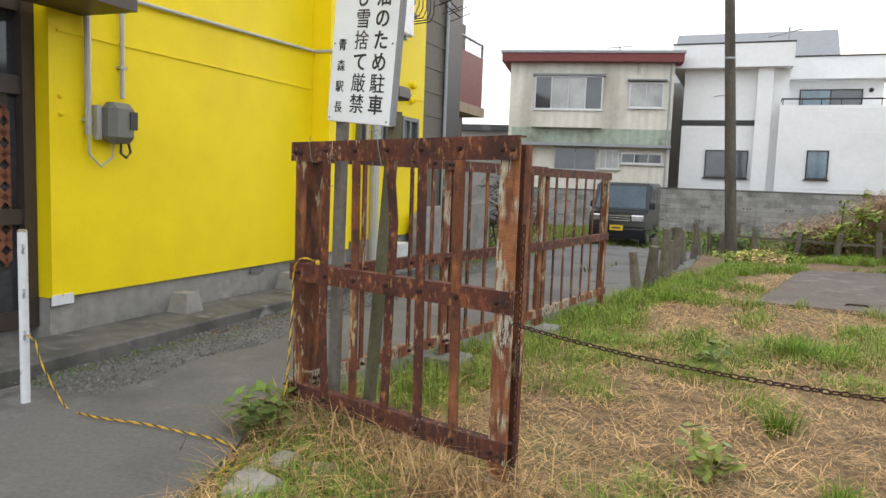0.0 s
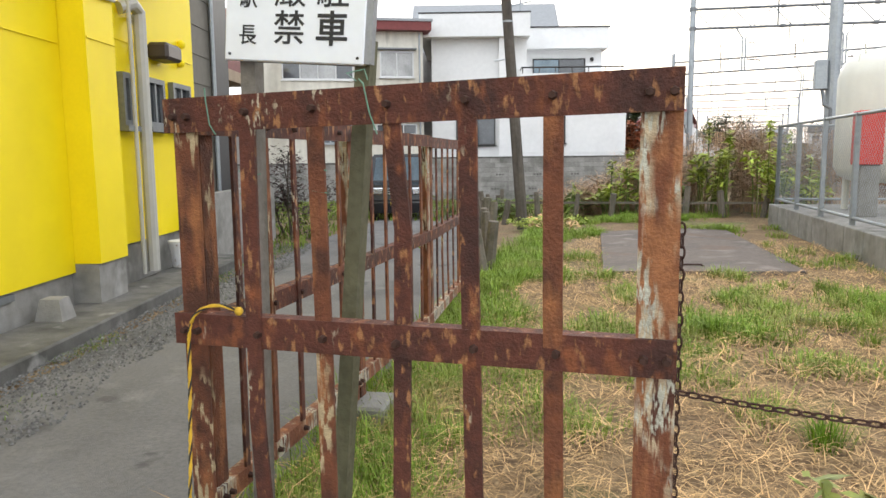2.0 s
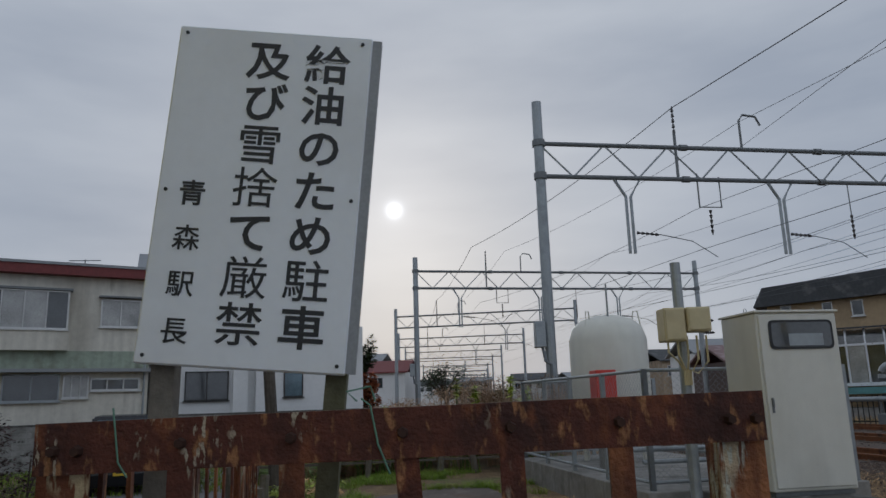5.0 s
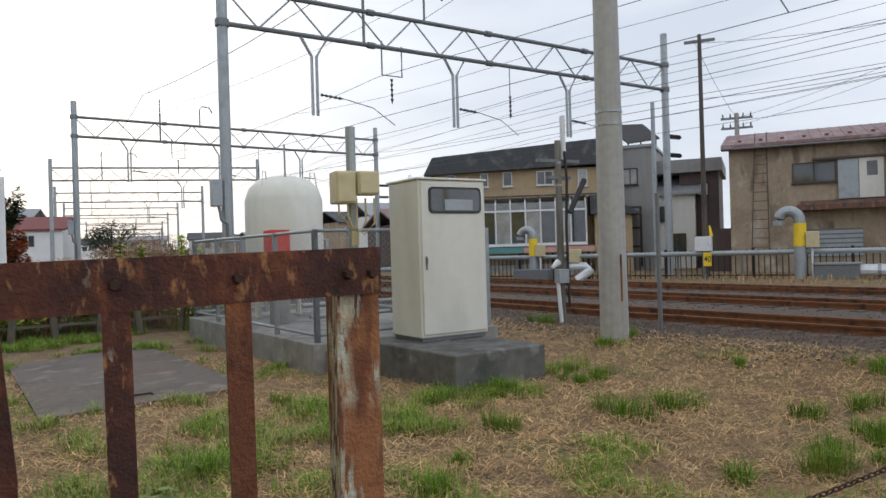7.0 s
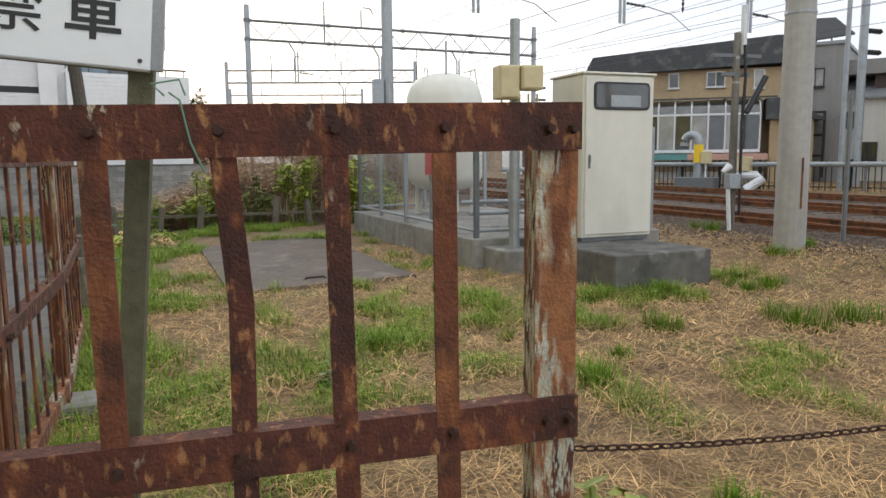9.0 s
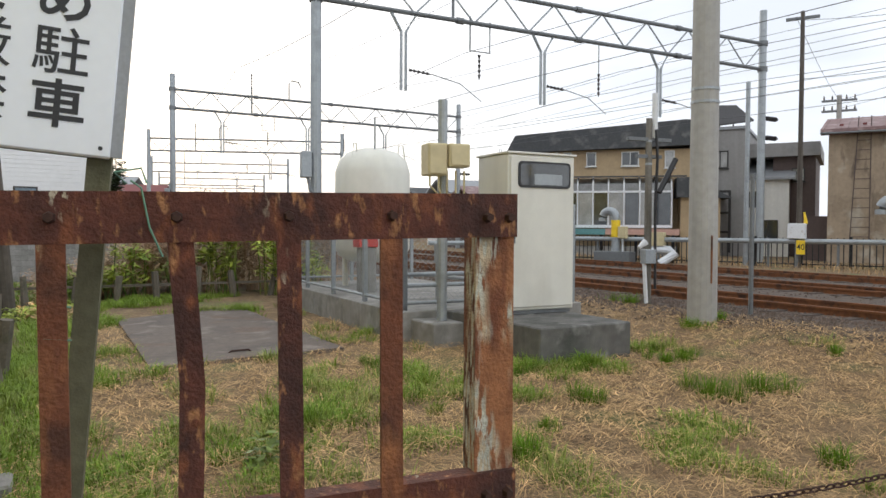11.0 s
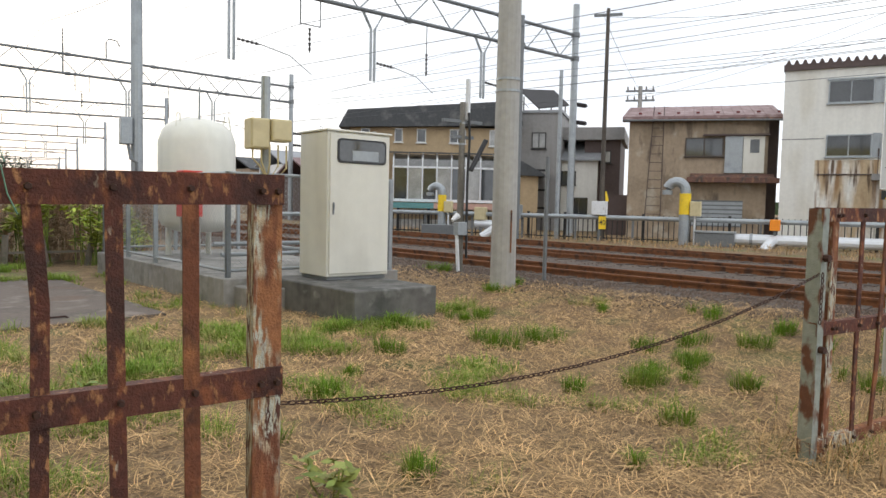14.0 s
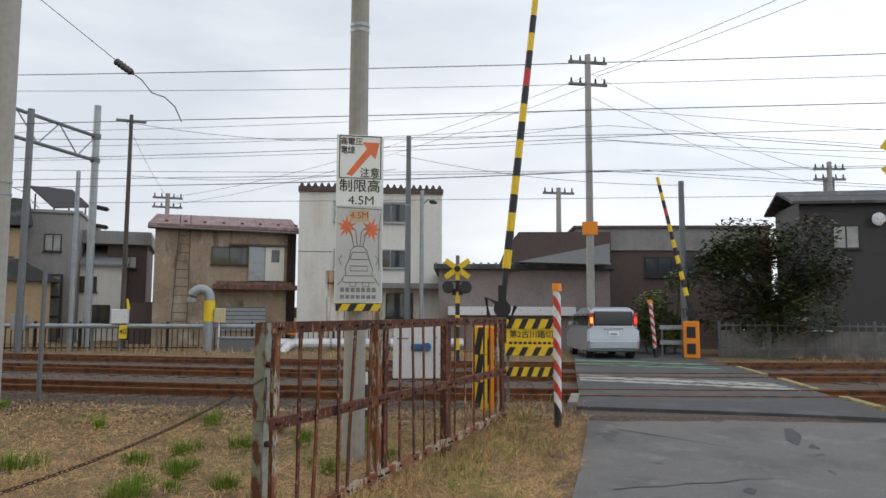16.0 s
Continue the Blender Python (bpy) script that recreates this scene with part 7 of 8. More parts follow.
def stub_posts():
    rng = random.Random(31)
    pts = [(-4.05, 10.4), (-4.15, 10.9), (-4.3, 11.4), (-4.4, 11.9), (-4.6, 12.5), (-4.8, 13.1), (-5.1, 14.0), (-5.35, 14.7), (-5.5, 15.3), (-5.8, 16.2), (-6.0, 17.2), (-6.4, 18.6), (-6.8, 20.4), (-7.3, 23), (-8, 26)]
    pts += [(-6.0 + k * 0.8, 18.7 + k * 0.12) for k in range(9)]
    for x, y in pts:
        h = rng.uniform(0.55, 0.8)
        bm = B()
        cyl(bm, (0, 0, -0.1), (rng.uniform(-0.12, 0.12), rng.uniform(-0.12, 0.12), h), rng.uniform(0.06, 0.085), rng.uniform(0.05, 0.075), 7)
        tagged(part("stub_post", bm, STUB_WOOD, None, m=pose(x, y, ground_z(x, y), 0, 0, rng.uniform(0, 180))), "short weathered leaning stub post at the edge of the lot", "post", group="stub posts round the lot")
    bm = B()
    box(bm, (0, 0, 0.33), (6.4, 0.04, 0.38))
    tagged(part("stub_rail", bm, STUB_WOOD, None, m=pose(-6.0, 18.75, -0.05, 0, 0, 8.5)), "weathered wooden rail along stub posts", "rail")


stub_posts()


# ---- lane side: rope, white post, rock, gravel ----
def make_lane_things():
    p = thing("white_post", "chipped white steel post with three rope hooks", "post", pose(-4.745, 3.34, -0.08))
    part("shaft", cyl(B(), (0, 0, -0.05), (0, 0, 1.075), 0.028, n=12), POST_WHITE, p)
    part("cap", cyl(B(), (0, 0, 1.075), (0, 0, 1.09), 0.03, 0.023, 12), RUST_PALE, p)
    for z in (0.97, 0.7, 0.44):
        part("hook", tube(B(), [(0.02, -0.005, z), (0.045, -0.015, z - 0.02), (0.055, -0.015, z + 0.01), (0.04, -0.01, z + 0.03)], 0.008, 6), GALV, p)
    path = [(-3.05, 4.235, 0.925), (-3.12, 4.2, 0.945), (-3.2, 4.19, 0.89), (-3.225, 4.2, 0.7), (-3.235, 4.19, 0.4), (-3.24, 4.17, 0.17), (-3.19, 4.1, 0.03), (-2.95, 3.86, 0.025), (-2.84, 3.64, 0.02), (-2.79, 3.44, 0.02), (-2.86, 3.55, 0.02),
            (-2.95, 3.66, 0.02), (-3.04, 3.7, 0.02), (-3.2, 3.7, 0.02), (-3.4, 3.65, 0.014), (-3.69, 3.58, 0.004), (-3.97, 3.49, -0.014), (-4.15, 3.45, -0.025), (-4.44, 3.45, -0.04), (-4.59, 3.38, 0.2), (-4.64, 3.36, 0.34), (-4.71, 3.33, 0.37)]
    pts = []
    P = [Vector(q) for q in path]
    for k in range(len(P) - 1):
        a, b, c, d = P[max(k - 1, 0)], P[k], P[k + 1], P[min(k + 2, len(P) - 1)]
        n = max(2, int((c - b).length / 0.014))
        for i in range(n):
            t = i / n
            pts.append(0.5 * ((2 * b) + (c - a) * t + (2 * a - 5 * b + 4 * c - d) * t * t + (3 * b - a - 3 * c + d) * t ** 3))
    r = thing("rope", "yellow and black twisted rope tied to the gate", "rope")
    for k, (mtl, name) in enumerate(((ROPE_YELLOW, "yellow_strand"), (ROPE_BLACK, "black_strand"), (ROPE_YELLOW, "yellow_strand"))):
        bm = B()
        out = []
        for i, q in enumerate(pts):
            d = (pts[min(i + 1, len(pts) - 1)] - pts[max(i - 1, 0)]).normalized()
            up = Vector((0, 0, 1)) if abs(d.z) < 0.9 else Vector((1, 0, 0))
            u = d.cross(up).normalized()
            v = d.cross(u)
            a = i * 0.85 + k * math.tau / 3
            out.append(q + 0.003 * (u * math.cos(a) + v * math.sin(a)))
        tube(bm, out, 0.0035, 5)
        part(name, bm, mtl, r)
    bm = B()
    sphere(bm, (-3.05, 4.23, 0.925), 0.014, u=8, v=6)
    part("knot", bm, ROPE_YELLOW, r)
    rng = random.Random(12)
    for x, y, s in ((-2.6, 3.52, 0.14), (-2.72, 3.78, 0.1), (-2.55, 3.86, 0.08), (-2.82, 3.7, 0.06)):
        bm = B()
        bmesh.ops.create_icosphere(bm, subdivisions=3, radius=s)
        for v in bm.verts:
            v.co *= 1 + 0.35 * noise.noise(v.co * 9 + Vector((x * 7, y, 0)))
            v.co.z *= 0.5
        tagged(part("rock", bm, STONE, None, m=pose(x, y, 0.0), smooth=False), "pale rough stone at the gate foot", "rock", group="stones at the gate foot")
    # loose gravel between the ledge and the lane
    m = LANE_SIDE
    verts, faces = [], []
    for _ in range(9000):
        u = rng.uniform(-1.2, 7.5)
        v = -0.53 - rng.random() ** 1.3 * (0.62 + 0.12 * noise.noise((u * 1.5, 0, 0)))
        if u > 5.4:
            v = rng.uniform(-1.1, 0.1)
        q = m @ Vector((u, v, 0.0))
        s = rng.uniform(0.007, 0.02)
        b = len(verts)
        for d in ((1, 0, 0), (-1, 0.3, 0), (0.1, 1, 0), (-0.2, -1, 0), (0.1, 0, 0.9)):
            verts.append((q.x + d[0] * s * rng.uniform(0.6, 1.2), q.y + d[1] * s * rng.uniform(0.6, 1.2), ground_z(q.x, q.y) + 0.008 + d[2] * s))
        faces += [(b, b + 2, b + 4), (b + 2, b + 1, b + 4), (b + 1, b + 3, b + 4), (b + 3, b, b + 4)]
    me = bpy.data.meshes.new("gravel")
    me.from_pydata(verts, [], faces)
    me.materials.append(GRAVEL)
    tagged(new("gravel", me), "loose grey gravel along the concrete ledge", "gravel", kind="stuff")
    moss = []
    for _ in range(2600):
        u, v = rng.uniform(-1.2, 7.5), -0.56 - abs(rng.gauss(0, 0.16))
        if noise.noise((u * 1.1, v * 2, 7)) < 0.05 and u < 4.2:
            continue
        q = m @ Vector((u, v, 0))
        moss.append((q.x, q.y, ground_z(q.x, q.y), rng.uniform(0.02, 0.06), 0.006, rng.uniform(0, 6.3), rng.uniform(0.3, 1.4)))
    blades("lane_moss", moss, GRASS, "low green moss and grass along the kerb")
    # twine on the gate and sign posts
    for pts in ([(-3.14, 4.235, 1.61), (-3.13, 4.225, 1.57), (-3.12, 4.225, 1.5), (-3.1, 4.225, 1.47)], [(-2.62, 4.235, 1.615), (-2.6, 4.22, 1.6), (-2.585, 4.225, 1.52), (-2.56, 4.22, 1.46)], [(-2.63, 4.24, 1.61), (-2.65, 4.22, 1.63), (-2.6, 4.23, 1.64), (-2.59, 4.23, 1.61)],
                [(-3.03, 4.235, 1.36), (-2.98, 4.235, 1.345), (-2.97, 4.26, 1.35)], [(-3.03, 4.235, 1.29), (-2.98, 4.235, 1.285)], [(-2.78, 4.235, 1.37), (-2.73, 4.235, 1.36)], [(-2.78, 4.235, 1.3), (-2.73, 4.235, 1.295)]):
        tagged(part("twine", tube(B(), pts, 0.0022, 5), TWINE), "bit of green twine tied round the gate", "twine", group="twine on the gate")


make_lane_things()


# ---- warning sign on its pole ----
def make_warning():
    eye = Vector((-2.77, 1.24))
    c = Vector((4.25, 4.81))
    a = math.degrees(math.atan2(eye.y - c.y, eye.x - c.x)) + 90 + 4
    make_pole(4.42, 4.93, 8.8, 0.125, 0.09, POLE_CONCRETE, "sign_pole", "tall grey pole carrying a height limit sign", (4.9, 4.97), n=14)
    s = thing("height_limit_sign", "tall white warning sign with an orange arrow and height limit", "sign", pose(c.x, c.y, 1.74, 90, 0, a) @ Matrix.Scale(0.9, 4))
    W, H = 0.58, 2.08
    part("board", box(B(), (-W / 2, 0, -0.02), (W / 2, H, 0), bevel=0.004), WHITE_SIGN, s)
    fr = B()
    for q in ((-0.26, 1.53, -0.248, 2.07), (0.248, 1.53, 0.26, 2.07), (-0.26, 1.53, 0.26, 1.542), (-0.26, 2.058, 0.26, 2.07)):
        box(fr, (q[0], q[1], 0), (q[2], q[3], 0.002))
    part("black_border", fr, BLACK_INK, s)
    bm = B()
    prism(bm, [(-0.17, 1.58), (-0.1, 1.56), (0.13, 1.84), (0.19, 1.78), (0.235, 1.99), (0.03, 1.99), (0.08, 1.91)], 0.0005, 0.003)
    part("arrow", bm, ARROW_ORANGE, s, "orange diagonal arrow")
    for words in (("高電圧", -0.11, 1.99, 0.1, 0.95), ("電線", -0.155, 1.88, 0.1, 0.9), ("注意", 0.12, 1.6, 0.13, 0.95), ("制限高", 0.0, 1.43, 0.17, 1.0), ("4.5M", 0.02, 1.255, 0.155, 1.05)):
        lettering("lettering", [words], BLACK_INK, s, Matrix.Translation((0, 0, 0.0022)), "black warning lettering", 0.0 if "M" in words[0] else 0.01)
    # separately printed lower part; its grey is shade put into the colour
    part("lower_panel", box(B(), (-W / 2 + 0.008, 0.012, 0.0), (W / 2 - 0.008, 1.19, 0.0004)), PANEL_SHADED, s, "printed panel coloured pale grey for shade")
    bm = B()
    for cx, cy, r, turn in ((-0.15, 0.93, 0.16, 0.3), (0.15, 0.9, 0.17, 0.0)):
        poly = []
        for k in range(20):
            t = k / 20 * math.tau + turn
            q = r * ((1.0, 0.42, 0.72, 0.36)[k % 4])
            poly.append((max(-0.28, min(0.28, cx + q * math.cos(t) * 0.85)), cy + q * math.sin(t)))
        prism(bm, poly, 0.0005, 0.002)
    part("burst", bm, ARROW_ORANGE, s, "red burst print")
    part("height_tag", box(B(), (-0.12, 1.0, 0.002), (0.12, 1.14, 0.0035)), CREAM_DARK, s, "ochre height tag")
    lettering("tag_lettering", [("4.5M", 0, 1.07, 0.12, 0.95)], SIGN_RED, s, Matrix.Translation((0, 0, 0.0045)), "red height lettering", 0.0)
    # plain outline of a lorry and its arm
    ln = B()
    cab = [(-0.15, 0.33), (-0.165, 0.42), (-0.12, 0.52), (-0.1, 0.64), (-0.05, 0.69), (0.05, 0.69), (0.1, 0.64), (0.13, 0.52), (0.17, 0.42), (0.16, 0.33), (-0.15, 0.33)]
    bumper = [(-0.19, 0.25), (0.2, 0.25), (0.19, 0.33), (-0.18, 0.33), (-0.19, 0.25)]
    screen = [(-0.1, 0.53), (0.11, 0.53), (0.085, 0.62), (-0.08, 0.62), (-0.1, 0.53)]
    grille = [(-0.1, 0.39), (0.11, 0.39), (0.11, 0.45), (-0.1, 0.45), (-0.1, 0.39)]
    booms = ([(-0.06, 0.69), (-0.1, 0.86), (-0.17, 0.93)], [(-0.02, 0.69), (-0.04, 0.88), (-0.13, 0.98)], [(0.05, 0.69), (0.08, 0.84), (0.15, 0.94)], [(0.01, 0.69), (0.03, 0.87), (0.12, 0.97)])
    wheels = ([(-0.1, 0.25), (-0.1, 0.2), (-0.03, 0.2), (-0.03, 0.25)], [(0.05, 0.25), (0.05, 0.2), (0.13, 0.2), (0.13, 0.25)])
    marks = ([(-0.21, 0.46), (-0.24, 0.53), (-0.2, 0.58)], [(0.21, 0.46), (0.24, 0.53), (0.2, 0.58)], [(-0.19, 0.3), (-0.25, 0.21)], [(0.2, 0.3), (0.26, 0.21)], [(-0.28, 1.17), (0.28, 1.15)], [(0.26, 1.1), (0.24, 0.8), (0.25, 0.4)])
    for pts in (cab, bumper, screen, grille, *booms, *wheels, *marks):
        tube(ln, [(x, y, 0.002) for x, y in pts], 0.0055, 4)
    part("lorry_outline", ln, PRINT_GREY, s, "plain grey lorry outline")
    ba = B()
    for k in range(7):
        box(ba, (-0.22 + k * 0.064, 0.13, 0.0005), (-0.172 + k * 0.064, 0.185, 0.002))
        box(ba, (-0.22 + k * 0.064, 0.05, 0.0005), (-0.172 + k * 0.064, 0.095, 0.002))
    tagged(part("small_print", ba, PRINT_GREY, s, "two rows of plain grey bars"), "two rows of plain grey bars", kind="stuff")
    hz = part("hazard_strip", box(B(), (-0.27, -0.1, -0.03), (0.27, -0.01, -0.01)), BLACK_INK, s, "black and yellow hazard strip")
    for k in range(3):
        x = -0.24 + k * 0.19
        part("yellow_stripe", prism(B(), [(x, -0.098), (x + 0.1, -0.098), (x + 0.15, -0.012), (x + 0.05, -0.012)], -0.0095, -0.007), SIGN_YELLOW, hz)


make_warning()


def striped_pole(x, y, z, h, r, group, lean=(0, 0)):
    p = thing("striped_pole", "red and white slanted striped pole with an orange cap", "pole", pose(x, y, z), group=group)
    n, seg = 12, 11
    for k in range(seg):
        bm = B()
        rings = []
        for kk in (k, k + 1):
            base = 0.25 + (h - 0.35) * kk / seg
            rings.append([bm.verts.new((r * math.cos(i * math.tau / n) + lean[0] * base / h, r * math.sin(i * math.tau / n) + lean[1] * base / h, base + 0.09 * math.sin(i * math.tau / n - 0.6))) for i in range(n)])
        u, v = rings
        for i in range(n):
            bm.faces.new((u[i], u[(i + 1) % n], v[(i + 1) % n], v[i]))
        bm.faces.new(u[::-1]), bm.faces.new(v)
        part("stripe", bm, SIGN_RED if k % 2 else POST_WHITE, p)
    part("foot", cyl(B(), (0, 0, -0.1), (0, 0, 0.34), r * 0.95, n=12), BLACK_METAL, p)
    part("cap", cyl(B(), (lean[0], lean[1], h - 0.1), (lean[0], lean[1], h), r * 1.25, r * 1.15, 12), SIGN_ORANGE, p)


def hazard_board(parent, x0, x1, z0, z1, y, n):
    b = part("hazard_board", box(B(), (x0, y, z0), (x1, y + 0.02, z1)), SIGN_YELLOW, parent, "yellow board with black slanted stripes")
    w = (x1 - x0) / n
    for k in range(n):
        a = x0 + k * w
        part("black_stripe", prism(B(), [(a, z0), (a + w * 0.45, z0), (a + w * 0.8, z1), (a + w * 0.35, z1)], 0, 0.004, pose(0, y - 0.001, 0, 90, 0, 0)), BLACK_INK, b)
    return b


def crossing_signal(x, y, z, zc, zl, heading, k=1.0, group="crossing signals"):
    s = thing("crossing_signal", "railway crossing signal with a yellow cross and two dark lamps", "signal", pose(x, y, z, 0, 0, heading), group=group)
    zc, zl = zc - z, zl - z
    for i in range(8):
        part("pole_band", cyl(B(), (0, 0, i * zc / 8), (0, 0, (i + 1) * zc / 8 - 0.002), 0.05 * k, n=10), (BLACK_METAL, SIGN_YELLOW)[i % 2], s)
    part("pole_top", cyl(B(), (0, 0, zc), (0, 0, zc + 0.3 * k), 0.045 * k, n=10), GALV_DARK, s)
    for a in (35, -35):
        part("cross_arm", box(B(), (-0.33 * k, -0.09, -0.06 * k), (0.33 * k, -0.07 - 0.002 * (a > 0), 0.06 * k), pose(0, 0, zc, 0, a, 0)), SIGN_YELLOW, s)
    part("cross_hub", cyl(B(), (0, -0.12, zc), (0, -0.09, zc), 0.07 * k, n=12), BLACK_METAL, s)
    part("lamp_bar", tube(B(), [(-0.25 * k, -0.02, zl + 0.05), (-0.18 * k, -0.02, zl + 0.14 * k), (0.18 * k, -0.02, zl + 0.14 * k), (0.25 * k, -0.02, zl + 0.05)], 0.02, 6), BLACK_METAL, s)
    for q in (-0.2 * k, 0.2 * k):
        l = part("lamp", cyl(B(), (q, 0.08, zl), (q, -0.1, zl), 0.11 * k, 0.125 * k, 14), BLACK_METAL, s)
        part("hood", cyl(B(), (q, -0.1, zl + 0.02), (q, -0.22, zl + 0.03), 0.13 * k, 0.13 * k, 14), BLACK_METAL, l)
    part("lamp_box", box(B(), (-0.12 * k, -0.05, zl - 0.16 * k), (0.12 * k, 0.08, zl - 0.02)), BLACK_METAL, s)


def barrier(x, y, z, h_box, tip, heading, k=1.0, w=0.36, dx=0.0):
    """A barrier machine with its arm raised."""
    b = thing("barrier_gate", "orange barrier machine with a raised yellow and black arm", "barrier", pose(x, y, z, 0, 0, heading), group="crossing barriers")
    part("case", box(B(), (-w / 2, -0.16, 0), (w / 2, 0.16, h_box), bevel=0.03), SIGN_ORANGE, b)
    part("black_panel", box(B(), (-w * 0.3, -0.175, h_box * 0.12), (w * 0.25, -0.162, h_box * 0.4), bevel=0.004), BLACK_METAL, b)
    part("black_panel", box(B(), (-w * 0.3, -0.175, h_box * 0.55), (w * 0.25, -0.162, h_box * 0.85), bevel=0.004), BLACK_METAL, b)
    part("pivot", cyl(B(), (dx, -0.16, h_box + 0.25), (dx, 0.16, h_box + 0.25), 0.13 * k, n=12), BLACK_METAL, b)
    part("pivot_arm", box(B(), (dx - 0.06, -0.1, h_box - 0.25), (dx + 0.06, 0.1, h_box + 0.6)), BLACK_METAL, b)
    part("counterweight", tube(B(), [(dx - 0.2, -0.05, h_box + 0.12), (dx - 0.24, -0.05, h_box + 0.42), (dx - 0.08, -0.05, h_box + 0.34), (dx + 0.12, -0.05, h_box + 0.1), (dx + 0.2, -0.05, h_box + 0.3)], 0.035, 6), BLACK_METAL, b)
    a, t = Vector((dx, 0, h_box + 0.3)), Vector(tip)
    part("side_bracket", box(B(), (min(0, dx), 0.05, h_box - 0.25), (max(0.02, dx), 0.12, h_box - 0.12)), BLACK_METAL, b)
    n = max(8, int((t - a).length / 0.27))
    for i in range(n):
        p, q = a.lerp(t, i / n), a.lerp(t, (i + 1) / n)
        r = 0.065 - 0.02 * i / n if i > 1 else 0.045
        mtl = BLACK_METAL if i < 2 or i % 2 else SIGN_YELLOW
        if i in (12, 19):
            mtl = SIGN_RED
        part("arm_band", cyl(B(), p, q, r * k, n=8), mtl, b)
    return b


def make_crossing():
    striped_pole(6.68, 3.13, 0.16, 1.88, 0.052, "striped poles of the crossing")
    a = math.degrees(math.atan2(4.4 - 1.24, 7.5 + 2.77)) - 90
    barrier(7.55, 4.42, 0.18, 1.28, (0.86, 0.0, 6.9), a, 1.0, 0.34, 0.27)
    hz = thing("hazard_panel", "yellow and black slanted hazard panel beside the barrier machine", "panel", pose(7.55, 4.42, 0.2, 0, 0, a) @ pose(0, -0.21, 0))
    for z in (0.05, 0.45, 0.85):
        hazard_board(hz, -0.15, 0.05, z, z + 0.39, 0, 1)
    s = thing("crossing_name_board", "yellow crossing name board with black stripes and lettering", "sign", pose(8.82, 4.46, 0.2, 0, 0, a + 0.5))
    L = 0.86
    part("board", box(B(), (0, 0, 0.76), (L, 0.03, 1.36)), SIGN_YELLOW, s)
    hazard_board(s, 0, L, 1.2, 1.36, -0.022, 4)
    hazard_board(s, 0, L, 0.76, 0.9, -0.022, 4)
    hazard_board(s, 0, L, 0.42, 0.57, -0.022, 5)
    lettering("lettering", [("第2古川踏切", 0.43, 1.1, 0.135, 0.98)], BLACK_INK, s, pose(0, -0.003, 0, 90, 0, 0), "black crossing name lettering", 0.012)
    bars = B()
    for k in range(10):
        box(bars, (0.06 + k * 0.08, -0.003, 0.945), (0.115 + k * 0.08, 0.0, 0.985))
    part("small_print", bars, BLACK_INK, s, "row of plain dark bars")
    for x in (0.02, L - 0.04):
        part("stand", box(B(), (x, 0.031, -0.1), (x + 0.05, 0.08, 1.36)), GALV_DARK, s)
    crossing_signal(18.5, 8.8, 0.2, 3.08, 2.48, a - 4, 1.4)
    crossing_signal(9.75, -1.62, 0.2, 4.05, 2.9, -108, 1.2)
    # white panel with a blue shape
    w = thing("trackside_board", "white track-side board with a blue plastic shape and plain bars", "board", pose(9.97, 7.04, 0.15, 0, 0, -67))
    part("board", box(B(), (0, 0, 0.25), (1.0, 0.05, 1.25), bevel=0.01), POST_WHITE, w)
    part("blue_shape", box(B(), (0.35, -0.06, 0.78), (0.62, -0.002, 0.92), bevel=0.03), BLUE_PLASTIC, w)
    part("blue_knob", cyl(B(), (0.66, -0.08, 0.86), (0.66, -0.002, 0.86), 0.08, n=12), BLUE_PLASTIC, w)
    part("print_bars", box(B(), (0.08, -0.004, 1.0), (0.3, -0.001, 1.03)), PRINT_GREY, w)
    for x in (0.1, 0.9):
        part("leg", box(B(), (x, 0.051, -0.05), (x + 0.05, 0.1, 1.2)), GALV, w)
    m = thing("marker_stake", "black and white track marker stake", "post", pose(6.2, 5.7, 0.15))
    for i in range(4):
        part("stake_band", cyl(B(), (0, 0, i * 0.17), (0, 0, (i + 1) * 0.17 - 0.002), 0.035, n=8), (BLACK_METAL, POST_WHITE)[i % 2], m)
    barrier(22.2, 2.04, 0.28, 1.2, (-0.95, 0.0, 6.0), -86, 1.2, 0.5)
    striped_pole(22.16, 3.16, 0.28, 1.9, 0.07, "striped poles of the crossing", (0.0, 0.15))
    g = thing("guard_rail", "short grey guard rail beside the far barrier", "rail", pose(22.4, 3.05, 0.25, 0, 0, -80))
    for z in (0.45, 0.95):
        part("rail", box(B(), (0, -0.03, z), (0.8, 0.03, z + 0.14)), GALV, g)
    for x in (0.05, 0.7):
        part("post", box(B(), (x, 0.031, 0), (x + 0.06, 0.09, 1.1)), GALV_DARK, g)


make_crossing()


